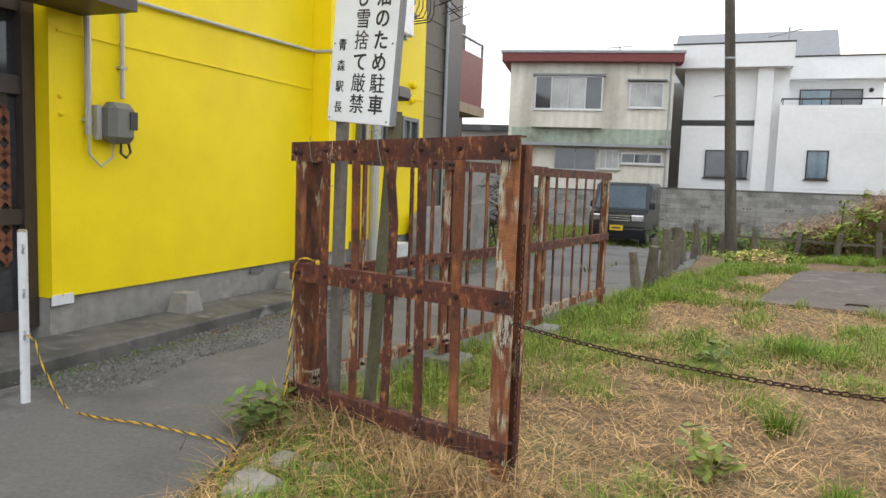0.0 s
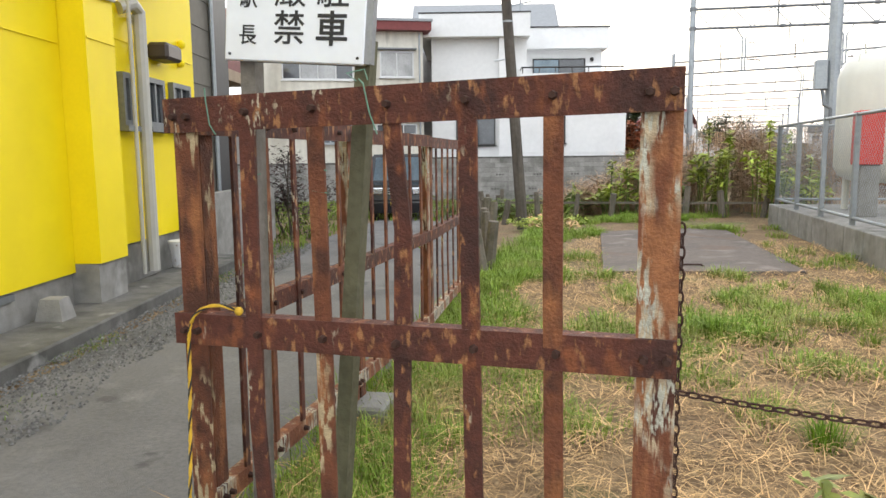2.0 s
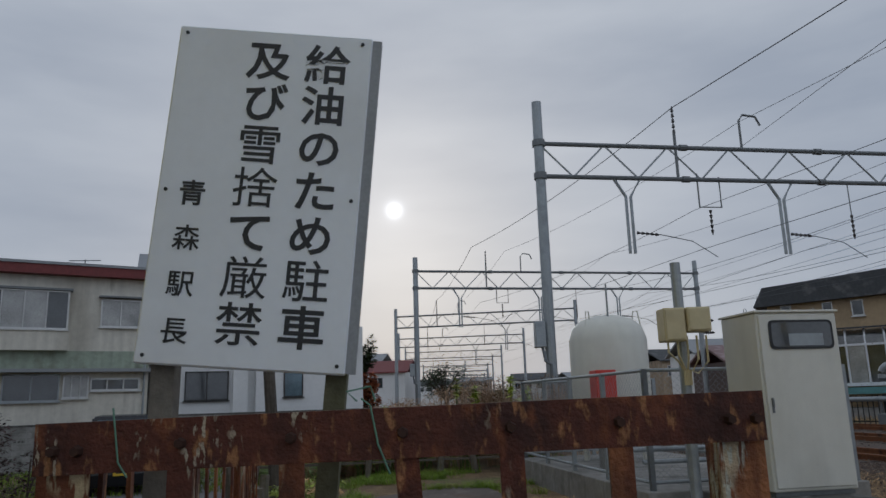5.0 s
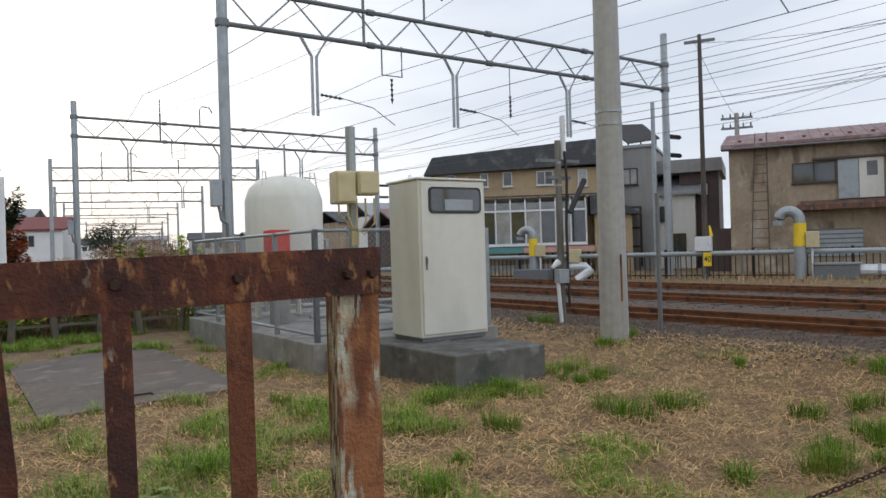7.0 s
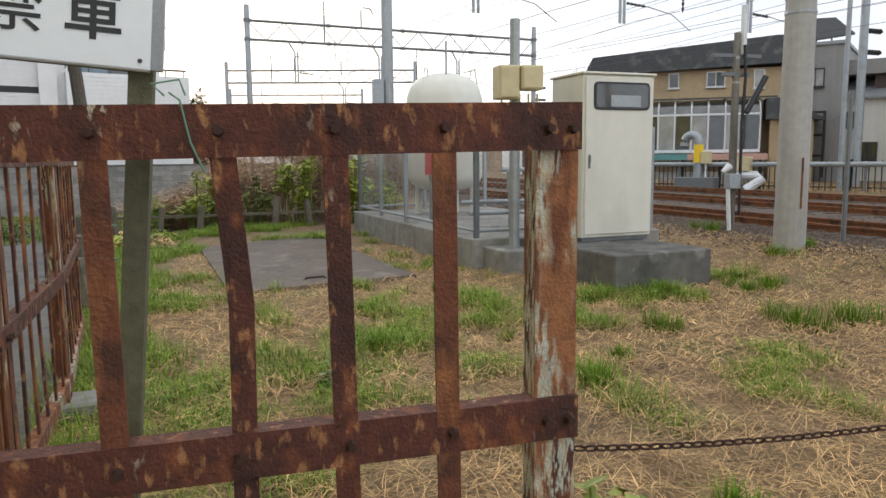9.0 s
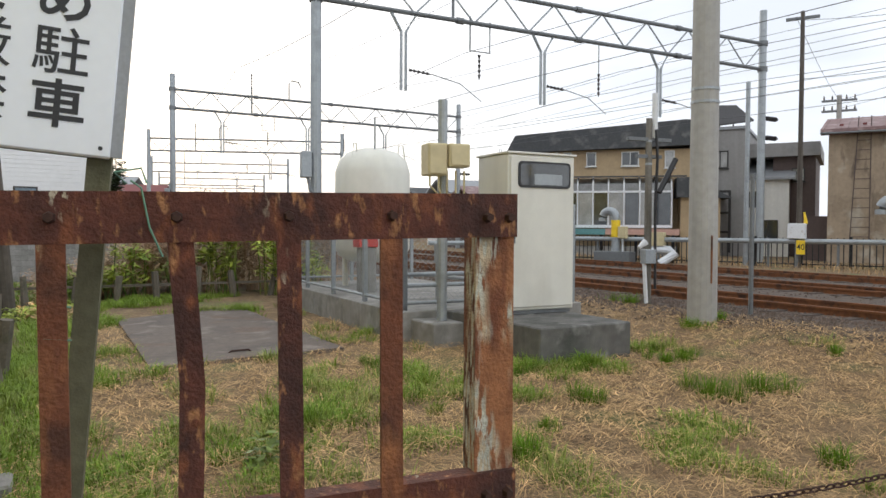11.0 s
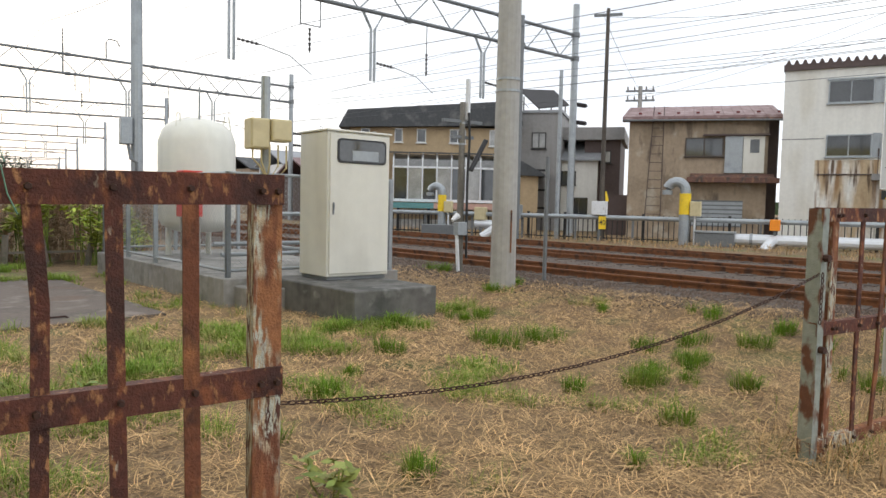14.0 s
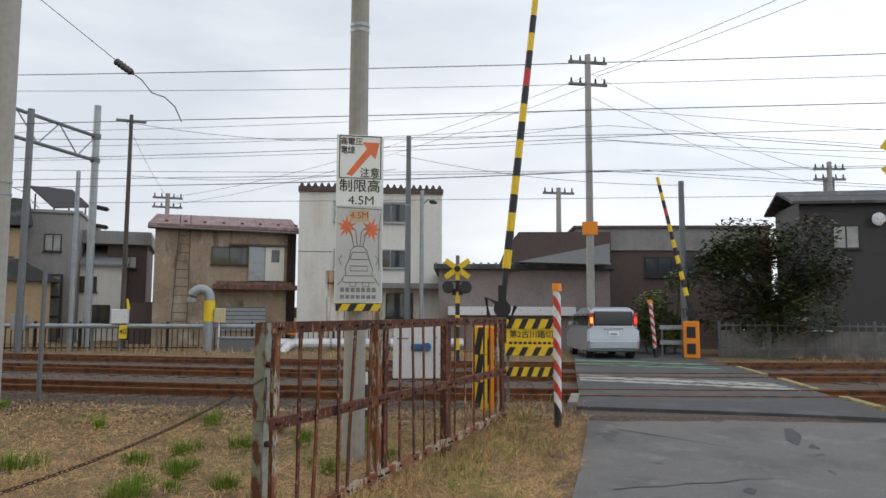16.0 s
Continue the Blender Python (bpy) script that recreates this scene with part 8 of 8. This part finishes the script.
# ---- broken asphalt before the crossing ----
def road_wear():
    rng = random.Random(61)
    for x, y, rx, ry in ((7.4, 0.3, 0.4, 0.09), (6.75, 0.12, 0.28, 0.07), (5.75, 0.1, 0.16, 0.06), (4.6, 0.9, 0.12, 0.06), (6.3, -0.7, 0.2, 0.07)):
        poly = []
        for k in range(18):
            t = k / 18 * math.tau
            r = 1 + 0.45 * noise.noise((math.cos(t) * 1.6 + x, math.sin(t) * 1.6 + y, 2))
            poly.append((x + rx * r * math.cos(t), y + ry * r * math.sin(t)))
        sheet("pothole", poly, 0.008, ASPHALT_NEW, "worn dark pothole in the asphalt", "pothole", 0.4)
    for a, b in (((8.3, 3.0), (9.3, -1.6)), ((6.9, 2.4), (6.2, -0.4)), ((4.2, 2.1), (5.6, 0.2)), ((2.2, 1.9), (3.2, 0.4))):
        p, q = Vector(a), Vector(b)
        n = int((q - p).length / 0.12)
        u = (q - p).normalized()
        v = Vector((-u.y, u.x))
        left, right = [], []
        for k in range(n + 1):
            c = p.lerp(q, k / n) + v * 0.11 * noise.noise((k * 0.33, a[0], 0))
            h = rng.uniform(0.008, 0.02)
            left.append(tuple(c + v * h))
            right.append(tuple(c - v * h))
        bm = B()
        verts = [[bm.verts.new((x, y, ground_z(x, y) + 0.009)) for x, y in side] for side in (left, right)]
        for k in range(n):
            bm.faces.new((verts[0][k], verts[1][k], verts[1][k + 1], verts[0][k + 1]))
        tagged(part("road_crack", bm, CONCRETE_DARK if a[0] > 8 else ASPHALT_NEW), "dark open crack across the asphalt", "crack", kind="structure")


road_wear()


# ---- far side of the tracks ----
def picket_fence(m, length, z0, z1, step, material, label, posts=1.6):
    f = thing("picket_fence", label, "fence", m)
    for z in (z0 + 0.12, z1 - 0.14):
        part("rail", box(B(), (0, -0.025, z), (length, 0.025, z + 0.05)), material, f)
    pk = B()
    box(pk, (-0.018, -0.045, z0), (0.018, -0.026, z1))
    me = bpy.data.meshes.new("picket")
    pk.to_mesh(me)
    pk.free()
    me.materials.append(material)
    for k in range(int(length / step)):
        o = new("picket", me)
        o.parent = f
        o.location = (k * step, 0, 0)
    po = B()
    box(po, (-0.05, 0.026, z0 - 0.2), (0.05, 0.12, z1 + 0.05))
    mp = bpy.data.meshes.new("post")
    po.to_mesh(mp)
    po.free()
    mp.materials.append(material)
    for k in range(int(length / posts) + 1):
        o = new("post", mp)
        o.parent = f
        o.location = (k * posts, 0, 0)
    return f


def far_side():
    m = pose(19.2, 21.4, 0, 0, 0, -60)
    picket_fence(m @ pose(-14, 0.4, 0.0), 25.5, 0.18, 1.28, 0.2, BLACK_METAL, "black picket fence along the far side of the railway")
    picket_fence(pose(25.0, 1.2, 0.2, 0, 0, -97), 13, 0.2, 1.25, 0.24, GALV_DARK, "weathered grey picket fence along the railway")
    part_wall = B()
    box(part_wall, (0, 0.2, 0), (13, 0.3, 0.95))
    tagged(part("garden_wall", part_wall, CONCRETE, None, m=pose(25.2, 1.2, 0.2, 0, 0, -97)), "low pale concrete garden wall behind a fence", "wall", kind="structure")
    for z, r, s0, s1, mtl, lab in ((1.16, 0.09, -12, 9.5, GALV, "long grey cable duct on the far side of the tracks"), (0.5, 0.2, 3.8, 12.0, PIPE_WHITE, "thick pale pipe beside the tracks")):
        p = thing("pipe", lab, "pipe", m)
        part("run", cyl(B(), (s0, -0.1, z), (s1, -0.1, z), r, n=12), mtl, p)
        x = s0 + 0.6
        while x < s1:
            part("support", box(B(), (x - 0.04, -0.06, 0), (x + 0.04, 0.0, z)), GALV_DARK, p)
            part("collar", cyl(B(), (x - 0.05, -0.1, z), (x + 0.05, -0.1, z), r * 1.12, n=12), GALV, p)
            x += 2.3
        if r > 0.15:
            part("branch", tube(B(), [(5.2, -0.1, 0.5), (5.05, -0.35, 0.42), (4.85, -0.75, 0.1)], 0.18, 10), PIPE_WHITE, p)
    p = thing("pipe", "short pale pipe elbow beside the tracks", "pipe", m)
    part("elbow", tube(B(), [(-6.6, -0.1, 0.75), (-5.9, -0.15, 0.75), (-5.6, -0.3, 0.6), (-6.1, -0.6, 0.2)], 0.17, 10), PIPE_WHITE, p)
    for s, k in ((2.05, 1.0), (-8.2, 0.9)):
        d = thing("vent_duct", "silver gooseneck vent on a yellow-banded post", "vent", m @ pose(s, -0.2, 0.15), group="track-side vents")
        part("post", cyl(B(), (0, 0, 0), (0, 0, 1.2 * k), 0.2 * k, n=14), GALV, d)
        part("yellow_band", cyl(B(), (0, 0, 1.2 * k), (0, 0, 2.0 * k), 0.21 * k, n=14), SIGN_YELLOW, d)
        pts = [(0.0, 0, 1.95 * k)] + [(-0.33 * k + 0.33 * k * math.cos(radians(q)), 0, 2.1 * k + 0.33 * k * math.sin(radians(q))) for q in range(0, 181, 20)] + [(-0.66 * k, 0, 1.95 * k)]
        part("gooseneck", tube(B(), pts, 0.19 * k, 12), GALV, d)
        part("box", box(B(), (0.2 * k, -0.2, 1.15 * k), (0.6 * k, 0.05, 1.7 * k), bevel=0.02), CREAM_DARK, d, "small yellowed box")
        part("conduit", cyl(B(), (0.38 * k, -0.05, 0), (0.38 * k, -0.05, 1.15 * k), 0.04, n=6), POST_WHITE, d)
    c = thing("concrete_trough", "low grey cable chest beside the tracks", "chest", m @ pose(2.5, -0.3, 0.15))
    part("body", box(B(), (0, -0.25, 0), (1.35, 0.25, 0.55), bevel=0.02), GALV_DARK, c)
    part("lid", box(B(), (-0.04, -0.29, 0.552), (1.39, 0.29, 0.62), bevel=0.01), GALV, c)
    c = thing("concrete_trough", "low grey cable chest beside the tracks", "chest", m @ pose(-8.9, -0.5, 0.15))
    part("body", box(B(), (0, -0.3, 0), (1.6, 0.3, 0.5), bevel=0.02), GALV_DARK, c)
    for s, w, h, z, mtl, lab in ((-1.5, 0.58, 0.55, 1.15, POST_WHITE, "pale grey relay box on a post"), (-5.0, 0.5, 0.6, 0.9, GALV, "grey relay box on a post"), (5.0, 0.35, 0.4, 0.75, SIGN_ORANGE, "small orange box on a pipe"), (-6.6, 0.5, 0.55, 0.8, CREAM_DARK, "small ochre box by the fence")):
        b = thing("relay_box", lab, "box", m @ pose(s, -0.15, 0.1))
        part("case", box(B(), (0, -0.15, z), (w, 0.15, z + h), bevel=0.02), mtl, b)
        part("stand", cyl(B(), (w / 2, 0, 0), (w / 2, 0, z), 0.06, n=8), GALV_DARK, b)
        if s == -1.5:
            part("speed_plate", box(B(), (w * 0.55, -0.19, z - 0.55), (w + 0.02, -0.16, z - 0.05)), SIGN_YELLOW, b, "small yellow speed plate")
            lettering("lettering", [("40", w * 0.8, z - 0.3, 0.3, 0.85)], BLACK_INK, b, pose(0, -0.192, 0, 90, 0, 0), "black speed number")
            part("yellow_tip", cyl(B(), (w, 0, z + h), (w - 0.06, 0, z + h + 0.4), 0.07, 0.03, 8), SIGN_YELLOW, b)

    def on_line(s, off=0.0):
        q = m @ Vector((s, off, 0))
        return q.x, q.y
    p = make_pole(*on_line(-1.25, 0.3), 9.3, 0.1, 0.07, DARK_BARK_POLE, "utility_pole", "tall dark wooden utility pole by the tracks", n=10, z=0.15)
    part("crossarm", box(B(), (-0.55, -0.05, 9.0), (0.55, 0.05, 9.1), pose(0, 0, 0, 0, 0, -50)), GALV_DARK, p)
    make_pole(*on_line(-3.1, 0.3), 7.0, 0.1, 0.08, GALV, "steel_pole", "slim grey steel pole by the tracks", n=10, z=0.15)
    make_pole(*on_line(9.75, 0.2), 8.9, 0.14, 0.1, GALV_DARK, "utility_pole", "grey utility pole before the white building", (6.0,), n=10, z=0.15)
    p = make_pole(*on_line(10.3, 0.0), 6.6, 0.1, 0.08, GALV, "lamp_pole", "grey street lamp pole before the white building", n=10, z=0.15)
    part("lamp_arm", tube(B(), [(0, 0, 6.0), (0.2, -0.2, 6.25), (0.35, -0.3, 6.2)], 0.03, 6), GALV_DARK, p)
    part("lamp_head", box(B(), (0.25, -0.45, 6.1), (0.6, -0.2, 6.22), bevel=0.03), BLACK_METAL, p)

    # dark steel mast beside the first gantry
    p = make_pole(15.5, 23.95, 8.8, 0.13, 0.12, GALV_DARK, "steel_mast", "dark grey steel mast beside the first gantry", n=10, z=0.1)
    # strain insulator hung in a dropper wire
    w = thing("strain_insulator", "dark ribbed strain insulator in a slack dropper wire", "insulator")
    part("wire", tube(B(), [(8.0, 24.5, 9.2), (7.55, 16.0, 8.75), (7.5, 13.86, 7.97), (7.5, 11.8, 6.45)], 0.008, 5), WIRE, w)
    bm = B()
    insulator(bm, (7.5, 11.78, 6.42), (0, -0.62, -0.42), 0.5, 0.075)
    part("insulator", bm, INSULATOR, w)
    part("wire", tube(B(), [(7.5, 11.37, 6.14), (7.5, 11.16, 6.0), (7.5, 10.9, 5.72), (7.5, 10.59, 5.6), (7.5, 10.35, 5.4), (7.5, 10.18, 5.1)], 0.011, 5), WIRE, w)
    # feeder lines on the far side of the tracks
    for off, z in ((5.2, 6.1), (9.1, 6.0), (11.6, 7.5), (11.9, 8.1), (12.3, 6.6), (12.6, 8.9)):
        make_wire("feeder_wire", [(x, y, z) for x, y in offset_line(off, -50, 100, 25)], 0.008, "thin feeder line along the far side of the railway", 0.12)
    def crossarm_pole(x, y, h, label, z=0.15, arms=(0.3, 1.0), turn=-60):
        p = make_pole(x, y, h, 0.16, 0.11, POLE_CONCRETE, "utility_pole", label, n=12, z=z)
        for a in arms:
            part("crossarm", box(B(), (-0.75, -0.05, h - a), (0.75, 0.05, h - a + 0.1), pose(0, 0, 0, 0, 0, turn)), GALV_DARK, p)
            for k in (-0.65, -0.3, 0.3, 0.65):
                q = Matrix.Rotation(radians(turn), 4, "Z") @ Vector((k, 0, h - a + 0.1))
                part("pin_insulator", cyl(B(), q, q + Vector((0, 0, 0.2)), 0.05, 0.03, 8), INSULATOR, p)
        return p
    p = crossarm_pole(23.85, 5.55, 11.3, "tall concrete utility pole with crossarms by the crossing", arms=(0.35, 1.2))
    part("notice_plate", box(B(), (-0.28, -0.2, 4.45), (0.28, -0.16, 4.93), pose(0, 0, 0, 0, 0, -80)), SIGN_ORANGE, p, "small orange plate")
    crossarm_pole(27.5, 28.5, 7.9, "utility pole with crossarms behind a beige house", arms=(0.3, 0.8), turn=-50)
    crossarm_pole(30, 8.0, 7.4, "utility pole behind the brown hall", arms=(0.3,), turn=-60)
    make_pole(24.6, 2.35, 6.4, 0.12, 0.1, GALV_DARK, "steel_pole", "grey pole behind the far barrier", n=10, z=0.15)
    p = crossarm_pole(35.6, -3.9, 8.9, "utility pole with a transformer behind a charcoal house", arms=(0.4, 0.9), turn=-70)
    part("transformer", cyl(B(), (0.35, 0, 7.4), (0.35, 0, 8.2), 0.25, n=12), GALV_DARK, p)
    for a, b, sag in (((23.9, 5.4, 10.7), (27.5, 28.5, 7.8), 0.6), ((23.9, 5.4, 10.3), (27.5, 28.5, 7.4), 0.6), ((23.9, 5.4, 10.7), (8, -12, 11), 0.5), ((23.9, 5.2, 10.6), (9, -13, 11), 0.5), ((23.9, 5.4, 10.7), (31, -2.8, 7.8), 0.3), ((23.9, 5.4, 9.8), (31, -2.8, 7.2), 0.3), ((23.9, 5.3, 8.2), (30, -18, 7.5), 0.4), ((27.5, 28.5, 7.8), (18.5, 22.6, 9.2), 0.2),
                      ((18.7, 22.6, 9.1), (22.9, 13.0, 8.6), 0.3), ((18.7, 22.6, 7.0), (22.9, 13.0, 7.4), 0.3), ((22.9, 13.0, 8.6), (23.9, 5.4, 8.8), 0.2), ((22.9, 13.0, 8.0), (24.6, 2.35, 6.4), 0.3)):
        make_wire("overhead_wire", [a, b], 0.009, "thin overhead line between utility poles", sag)


far_side()


# ---- yard: van, dark pole, distance ----
def make_van():
    v = thing("black_van", "black boxy small van parked on the grass of the yard", "car", pose(-9.45, 20.9, ground_z(-9.45, 20.9) - 0.015, 0, 0, -72))
    W = 1.48
    bm = B()
    side = [(-1.65, 0.3), (-1.68, 1.0), (-1.6, 1.7), (-1.4, 1.76), (0.75, 1.74), (1.2, 1.05), (1.65, 0.95), (1.72, 0.55), (1.68, 0.25), (-1.6, 0.25)]
    prism(bm, side, -W / 2, W / 2, pose(0, 0, 0, 90, 0, 0))
    bmesh.ops.bevel(bm, geom=bm.edges[:], offset=0.045, segments=2, affect="EDGES")
    part("body", bm, CAR_BLACK, v)
    bm = B()
    q = [bm.verts.new(c) for c in ((0.84, -0.62, 1.66), (0.84, 0.62, 1.66), (1.225, 0.66, 1.07), (1.225, -0.66, 1.07))]
    bm.faces.new(q)
    bmesh.ops.solidify(bm, geom=bm.faces[:], thickness=0.02)
    part("windscreen", bm, WIN_BLUE, v)
    for y in (-W / 2 - 0.004, W / 2 - 0.02):
        for x0, x1 in ((-1.5, -0.75), (-0.68, 0.1), (0.17, 0.75)):
            part("side_window", box(B(), (x0, y, 1.1), (x1, y + 0.024, 1.6), bevel=0.006), CAR_GLASS, v)
    for y in (-0.53, 0.53):
        part("headlight", box(B(), (1.62, y - 0.17, 0.72), (1.73, y + 0.17, 0.9), bevel=0.03), CHROME, v, "clear headlight")
        part("mirror", box(B(), (0.85, y * 1.5 - 0.08, 1.05), (0.95, y * 1.5 + 0.08, 1.22), bevel=0.02), CAR_BLACK, v)
    for z in (0.74, 0.8, 0.86):
        part("grille_bar", box(B(), (1.7, -0.34, z), (1.735, 0.34, z + 0.025)), CHROME, v)
    part("number_plate", box(B(), (1.73, -0.17, 0.48), (1.75, 0.17, 0.62)), PLATE_YELLOW, v, "yellow number plate with plain bars")
    part("plate_marks", box(B(), (1.751, -0.11, 0.53), (1.754, 0.11, 0.57)), BLACK_INK, v)
    for x in (-1.15, 1.15):
        for y in (-0.66, 0.66):
            w = part("wheel", cyl(B(), (x, y - 0.09, 0.27), (x, y + 0.09, 0.27), 0.28, n=18), TYRE, v)
            part("rim", cyl(B(), (x, y - 0.1, 0.27), (x, y + 0.1, 0.27), 0.18, n=10), CHROME, w)


make_van()
p = make_pole(-5.2, 17.25, 6.4, 0.125, 0.1, DARK_BARK_POLE, "utility_pole", "dark weathered wooden utility pole in the yard", (4.3,), (-0.5, 0.03), 10)
part("lamp_arm", tube(B(), [(-0.2, 0, 3.42), (-0.38, -0.03, 3.55), (-0.6, -0.05, 3.52)], 0.025, 6), PIPE_WHITE, p, "pale street lamp arm")
yard = []
rng_yard = random.Random(77)
for _ in range(16000):
    x, y = rng_yard.uniform(-19, -4.8), rng_yard.uniform(12, 31)
    if x > -5.6 - (y - 12) * 0.25 and y < 19:
        continue
    if y < 19 and x > -12 and x < -5.5 - (y - 9) * 0.12 and x > -7.6 - (y - 12) * 0.3:
        continue
    yard.append((x, y, ground_z(x, y) - 0.02, rng_yard.uniform(0.06, 0.2), 0.03, rng_yard.uniform(0, 6.3), rng_yard.uniform(0.2, 1.0)))
blades("yard_grass", yard, GRASS, "rough green grass of the yard before the block wall")


def distance():
    rng = random.Random(91)
    for k, (x, y, w, h, roof, wall) in enumerate(((-8.4, 76.7, 2.2, 5.3, ROOF_GREY, SIDING_WHITE), (-7.0, 72, 3.6, 4.3, RED_TRIM, SIDING_WHITE), (-14, 78, 5, 5, ROOF_DARK, GREY_WALL), (14, 128, 7, 4.5, ROOF_DARK, SIDING_WHITE), (21, 112, 8, 4, ROOF_GREY, GREY_WALL), (22, 92, 7, 4.2, ROOF_RED, SIDING_WHITE), (20.5, 70, 7, 4.6, ROOF_DARK, BEIGE_WALL), (18, 55, 6, 4.4, ROOF_GREY, SIDING_WHITE), (-2, 175, 9, 5, ROOF_DARK, SIDING_WHITE), (9, 230, 12, 7, ROOF_GREY, GREY_WALL), (24, 190, 12, 6, ROOF_DARK, SIDING_WHITE), (-12, 140, 9, 6, ROOF_RED, SIDING_WHITE), (16.8, 47, 4, 3.4, ROOF_RED, BROWN_WALL))):
        h0 = thing("far_house", "distant low house beside the railway", "house", pose(x, y, 0, 0, 0, rng.uniform(-15, 15)), group="distant houses")
        wall_block(h0, 0, 0, -0.3, w, 6, h, wall)
        gable_roof(h0, 0, w, 0, 6, h, 1.2, roof, 0.3)
        for q in range(max(1, int(w / 2))):
            window(h0, 0.5 + q * 1.9, h - 1.5, 1.5 + q * 1.9, h - 0.5, 2, ALU, WIN_DARK, -0.01, sill=False)
    verts, faces = [], []
    for k in range(60):
        a = radians(-60 + k * 2.2)
        d = 420
        verts += [(d * math.sin(a), d * math.cos(a), -2), (d * math.sin(a), d * math.cos(a), 6 + 5 * noise.noise((k * 0.3, 0, 0)) + 2 * noise.noise((k * 1.1, 4, 0)))]
        if k:
            b = 2 * k
            faces.append((b - 2, b, b + 1, b - 1))
    me = bpy.data.meshes.new("backdrop")
    me.from_pydata(verts, [], faces)
    me.materials.append(LEAF_DARK)
    tagged(new("backdrop", me), "far dark line of trees on the horizon", "backdrop", kind="structure")


distance()


# ---- moving car ----
def make_car():
    c = thing("silver_minivan", "silver minivan driving over the crossing with tail lamps lit", "car")
    # local x forward, y left, z up
    L, W, H = 3.65, 1.66, 1.62
    bm = B()
    low = [(-1.82, 0.28), (-1.86, 0.55), (-1.83, 0.95), (1.2, 0.95), (1.78, 0.82), (1.84, 0.4), (1.75, 0.22), (-1.7, 0.22)]
    prism(bm, low, -W / 2, W / 2, pose(0, 0, 0, 90, 0, 0))
    bmesh.ops.bevel(bm, geom=bm.edges[:], offset=0.05, segments=2, affect="EDGES")
    part("body", bm, CAR_SILVER, c)
    bm = B()
    up = [(-1.84, 0.92), (-1.8, 1.25), (-1.68, 1.58), (-1.2, 1.64), (0.2, 1.62), (0.75, 1.5), (1.35, 0.95)]
    prism(bm, up, -0.76, 0.76, pose(0, 0, 0, 90, 0, 0))
    for v in bm.verts:
        if v.co.z > 1.3:
            v.co.y *= 0.9
    bmesh.ops.bevel(bm, geom=bm.edges[:], offset=0.06, segments=2, affect="EDGES")
    part("cabin", bm, CAR_SILVER, c)
    part("rear_window", box(B(), (-1.86, -0.62, 1.04), (-1.76, 0.62, 1.5), bevel=0.03), CAR_GLASS, c)
    for y in (-0.765, 0.735):
        for x0, x1 in ((-1.6, -0.95), (-0.88, -0.05), (0.02, 0.8)):
            part("side_window", box(B(), (x0, y, 1.03), (x1, y + 0.03, 1.42), bevel=0.01), CAR_GLASS, c)
    part("windscreen", box(B(), (0.9, -0.6, 1.0), (0.98, 0.6, 1.42), pose(0, 0, 0, 0, 0, 0)), CAR_GLASS, c)
    part("rear_bumper", box(B(), (-1.92, -0.78, 0.3), (-1.8, 0.78, 0.58), bevel=0.04), CAR_SILVER, c)
    part("number_plate", box(B(), (-1.885, -0.17, 0.72), (-1.86, 0.17, 0.88)), WHITE_SIGN, c, "white number plate with plain bars")
    part("plate_marks", box(B(), (-1.89, -0.12, 0.76), (-1.885, 0.12, 0.8)), PRINT_GREY, c)
    for y, k in ((-0.7, TAIL_GLOW), (0.7, INDICATOR_GLOW)):
        part("tail_lamp", box(B(), (-1.875, y - 0.06, 1.02), (-1.8, y + 0.06, 1.45), bevel=0.02), SIGN_RED, c)
        part("lamp_lens", box(B(), (-1.882, y - 0.045, 1.12), (-1.874, y + 0.045, 1.3)), k, c, "lit lamp lens")
    part("tailgate_trim", box(B(), (-1.885, -0.3, 0.92), (-1.862, 0.3, 0.96)), CHROME, c)
    for y in (-0.86, 0.86):
        part("mirror", box(B(), (0.75, y - 0.08, 1.0), (0.85, y + 0.08, 1.15), bevel=0.02), CAR_SILVER, c)
    wheels = []
    for x in (-1.2, 1.2):
        for y in (-0.68, 0.68):
            bm = B()
            cyl(bm, (0, -0.1, 0), (0, 0.1, 0), 0.3, n=20)
            w = part("wheel", bm, TYRE, c, m=pose(x, y, 0.3))
            part("rim", cyl(B(), (0, -0.108, 0), (0, 0.108, 0), 0.19, n=10), CHROME, w)
            wheels.append((w, x, y))
    return c, wheels


CAR, WHEELS = make_car()


def motions():
    # the minivan drives along the lane and away over the crossing
    rows = []
    for k in range(0, 33):
        t = k / 2
        x = 22.4 + 3.55 * (t - 16)
        y = 5.0 + (x - 22.4) * 0.205 if x > 8 else 2.05 - 2.6 * smooth_step(8, 0, x) + (x - 8) * 0.06 * smooth_step(0, 8, x)
        d = 0.205 if x > 8 else 0.1
        rows.append((t, pose(x, y, ground_z(x, y) + (0.062 if x > 8 else 0.006), 0, 0, math.degrees(math.atan(d)) + 10 * smooth_step(10, 18, x))))
    walk(CAR, rows)
    for w, x, y in WHEELS:
        walk(w, [(t / 10, pose(x, y, 0.3, 0, math.degrees((22.4 + 3.55 * (t / 10 - 16)) / 0.3), 0)) for t in range(161)])


motions()
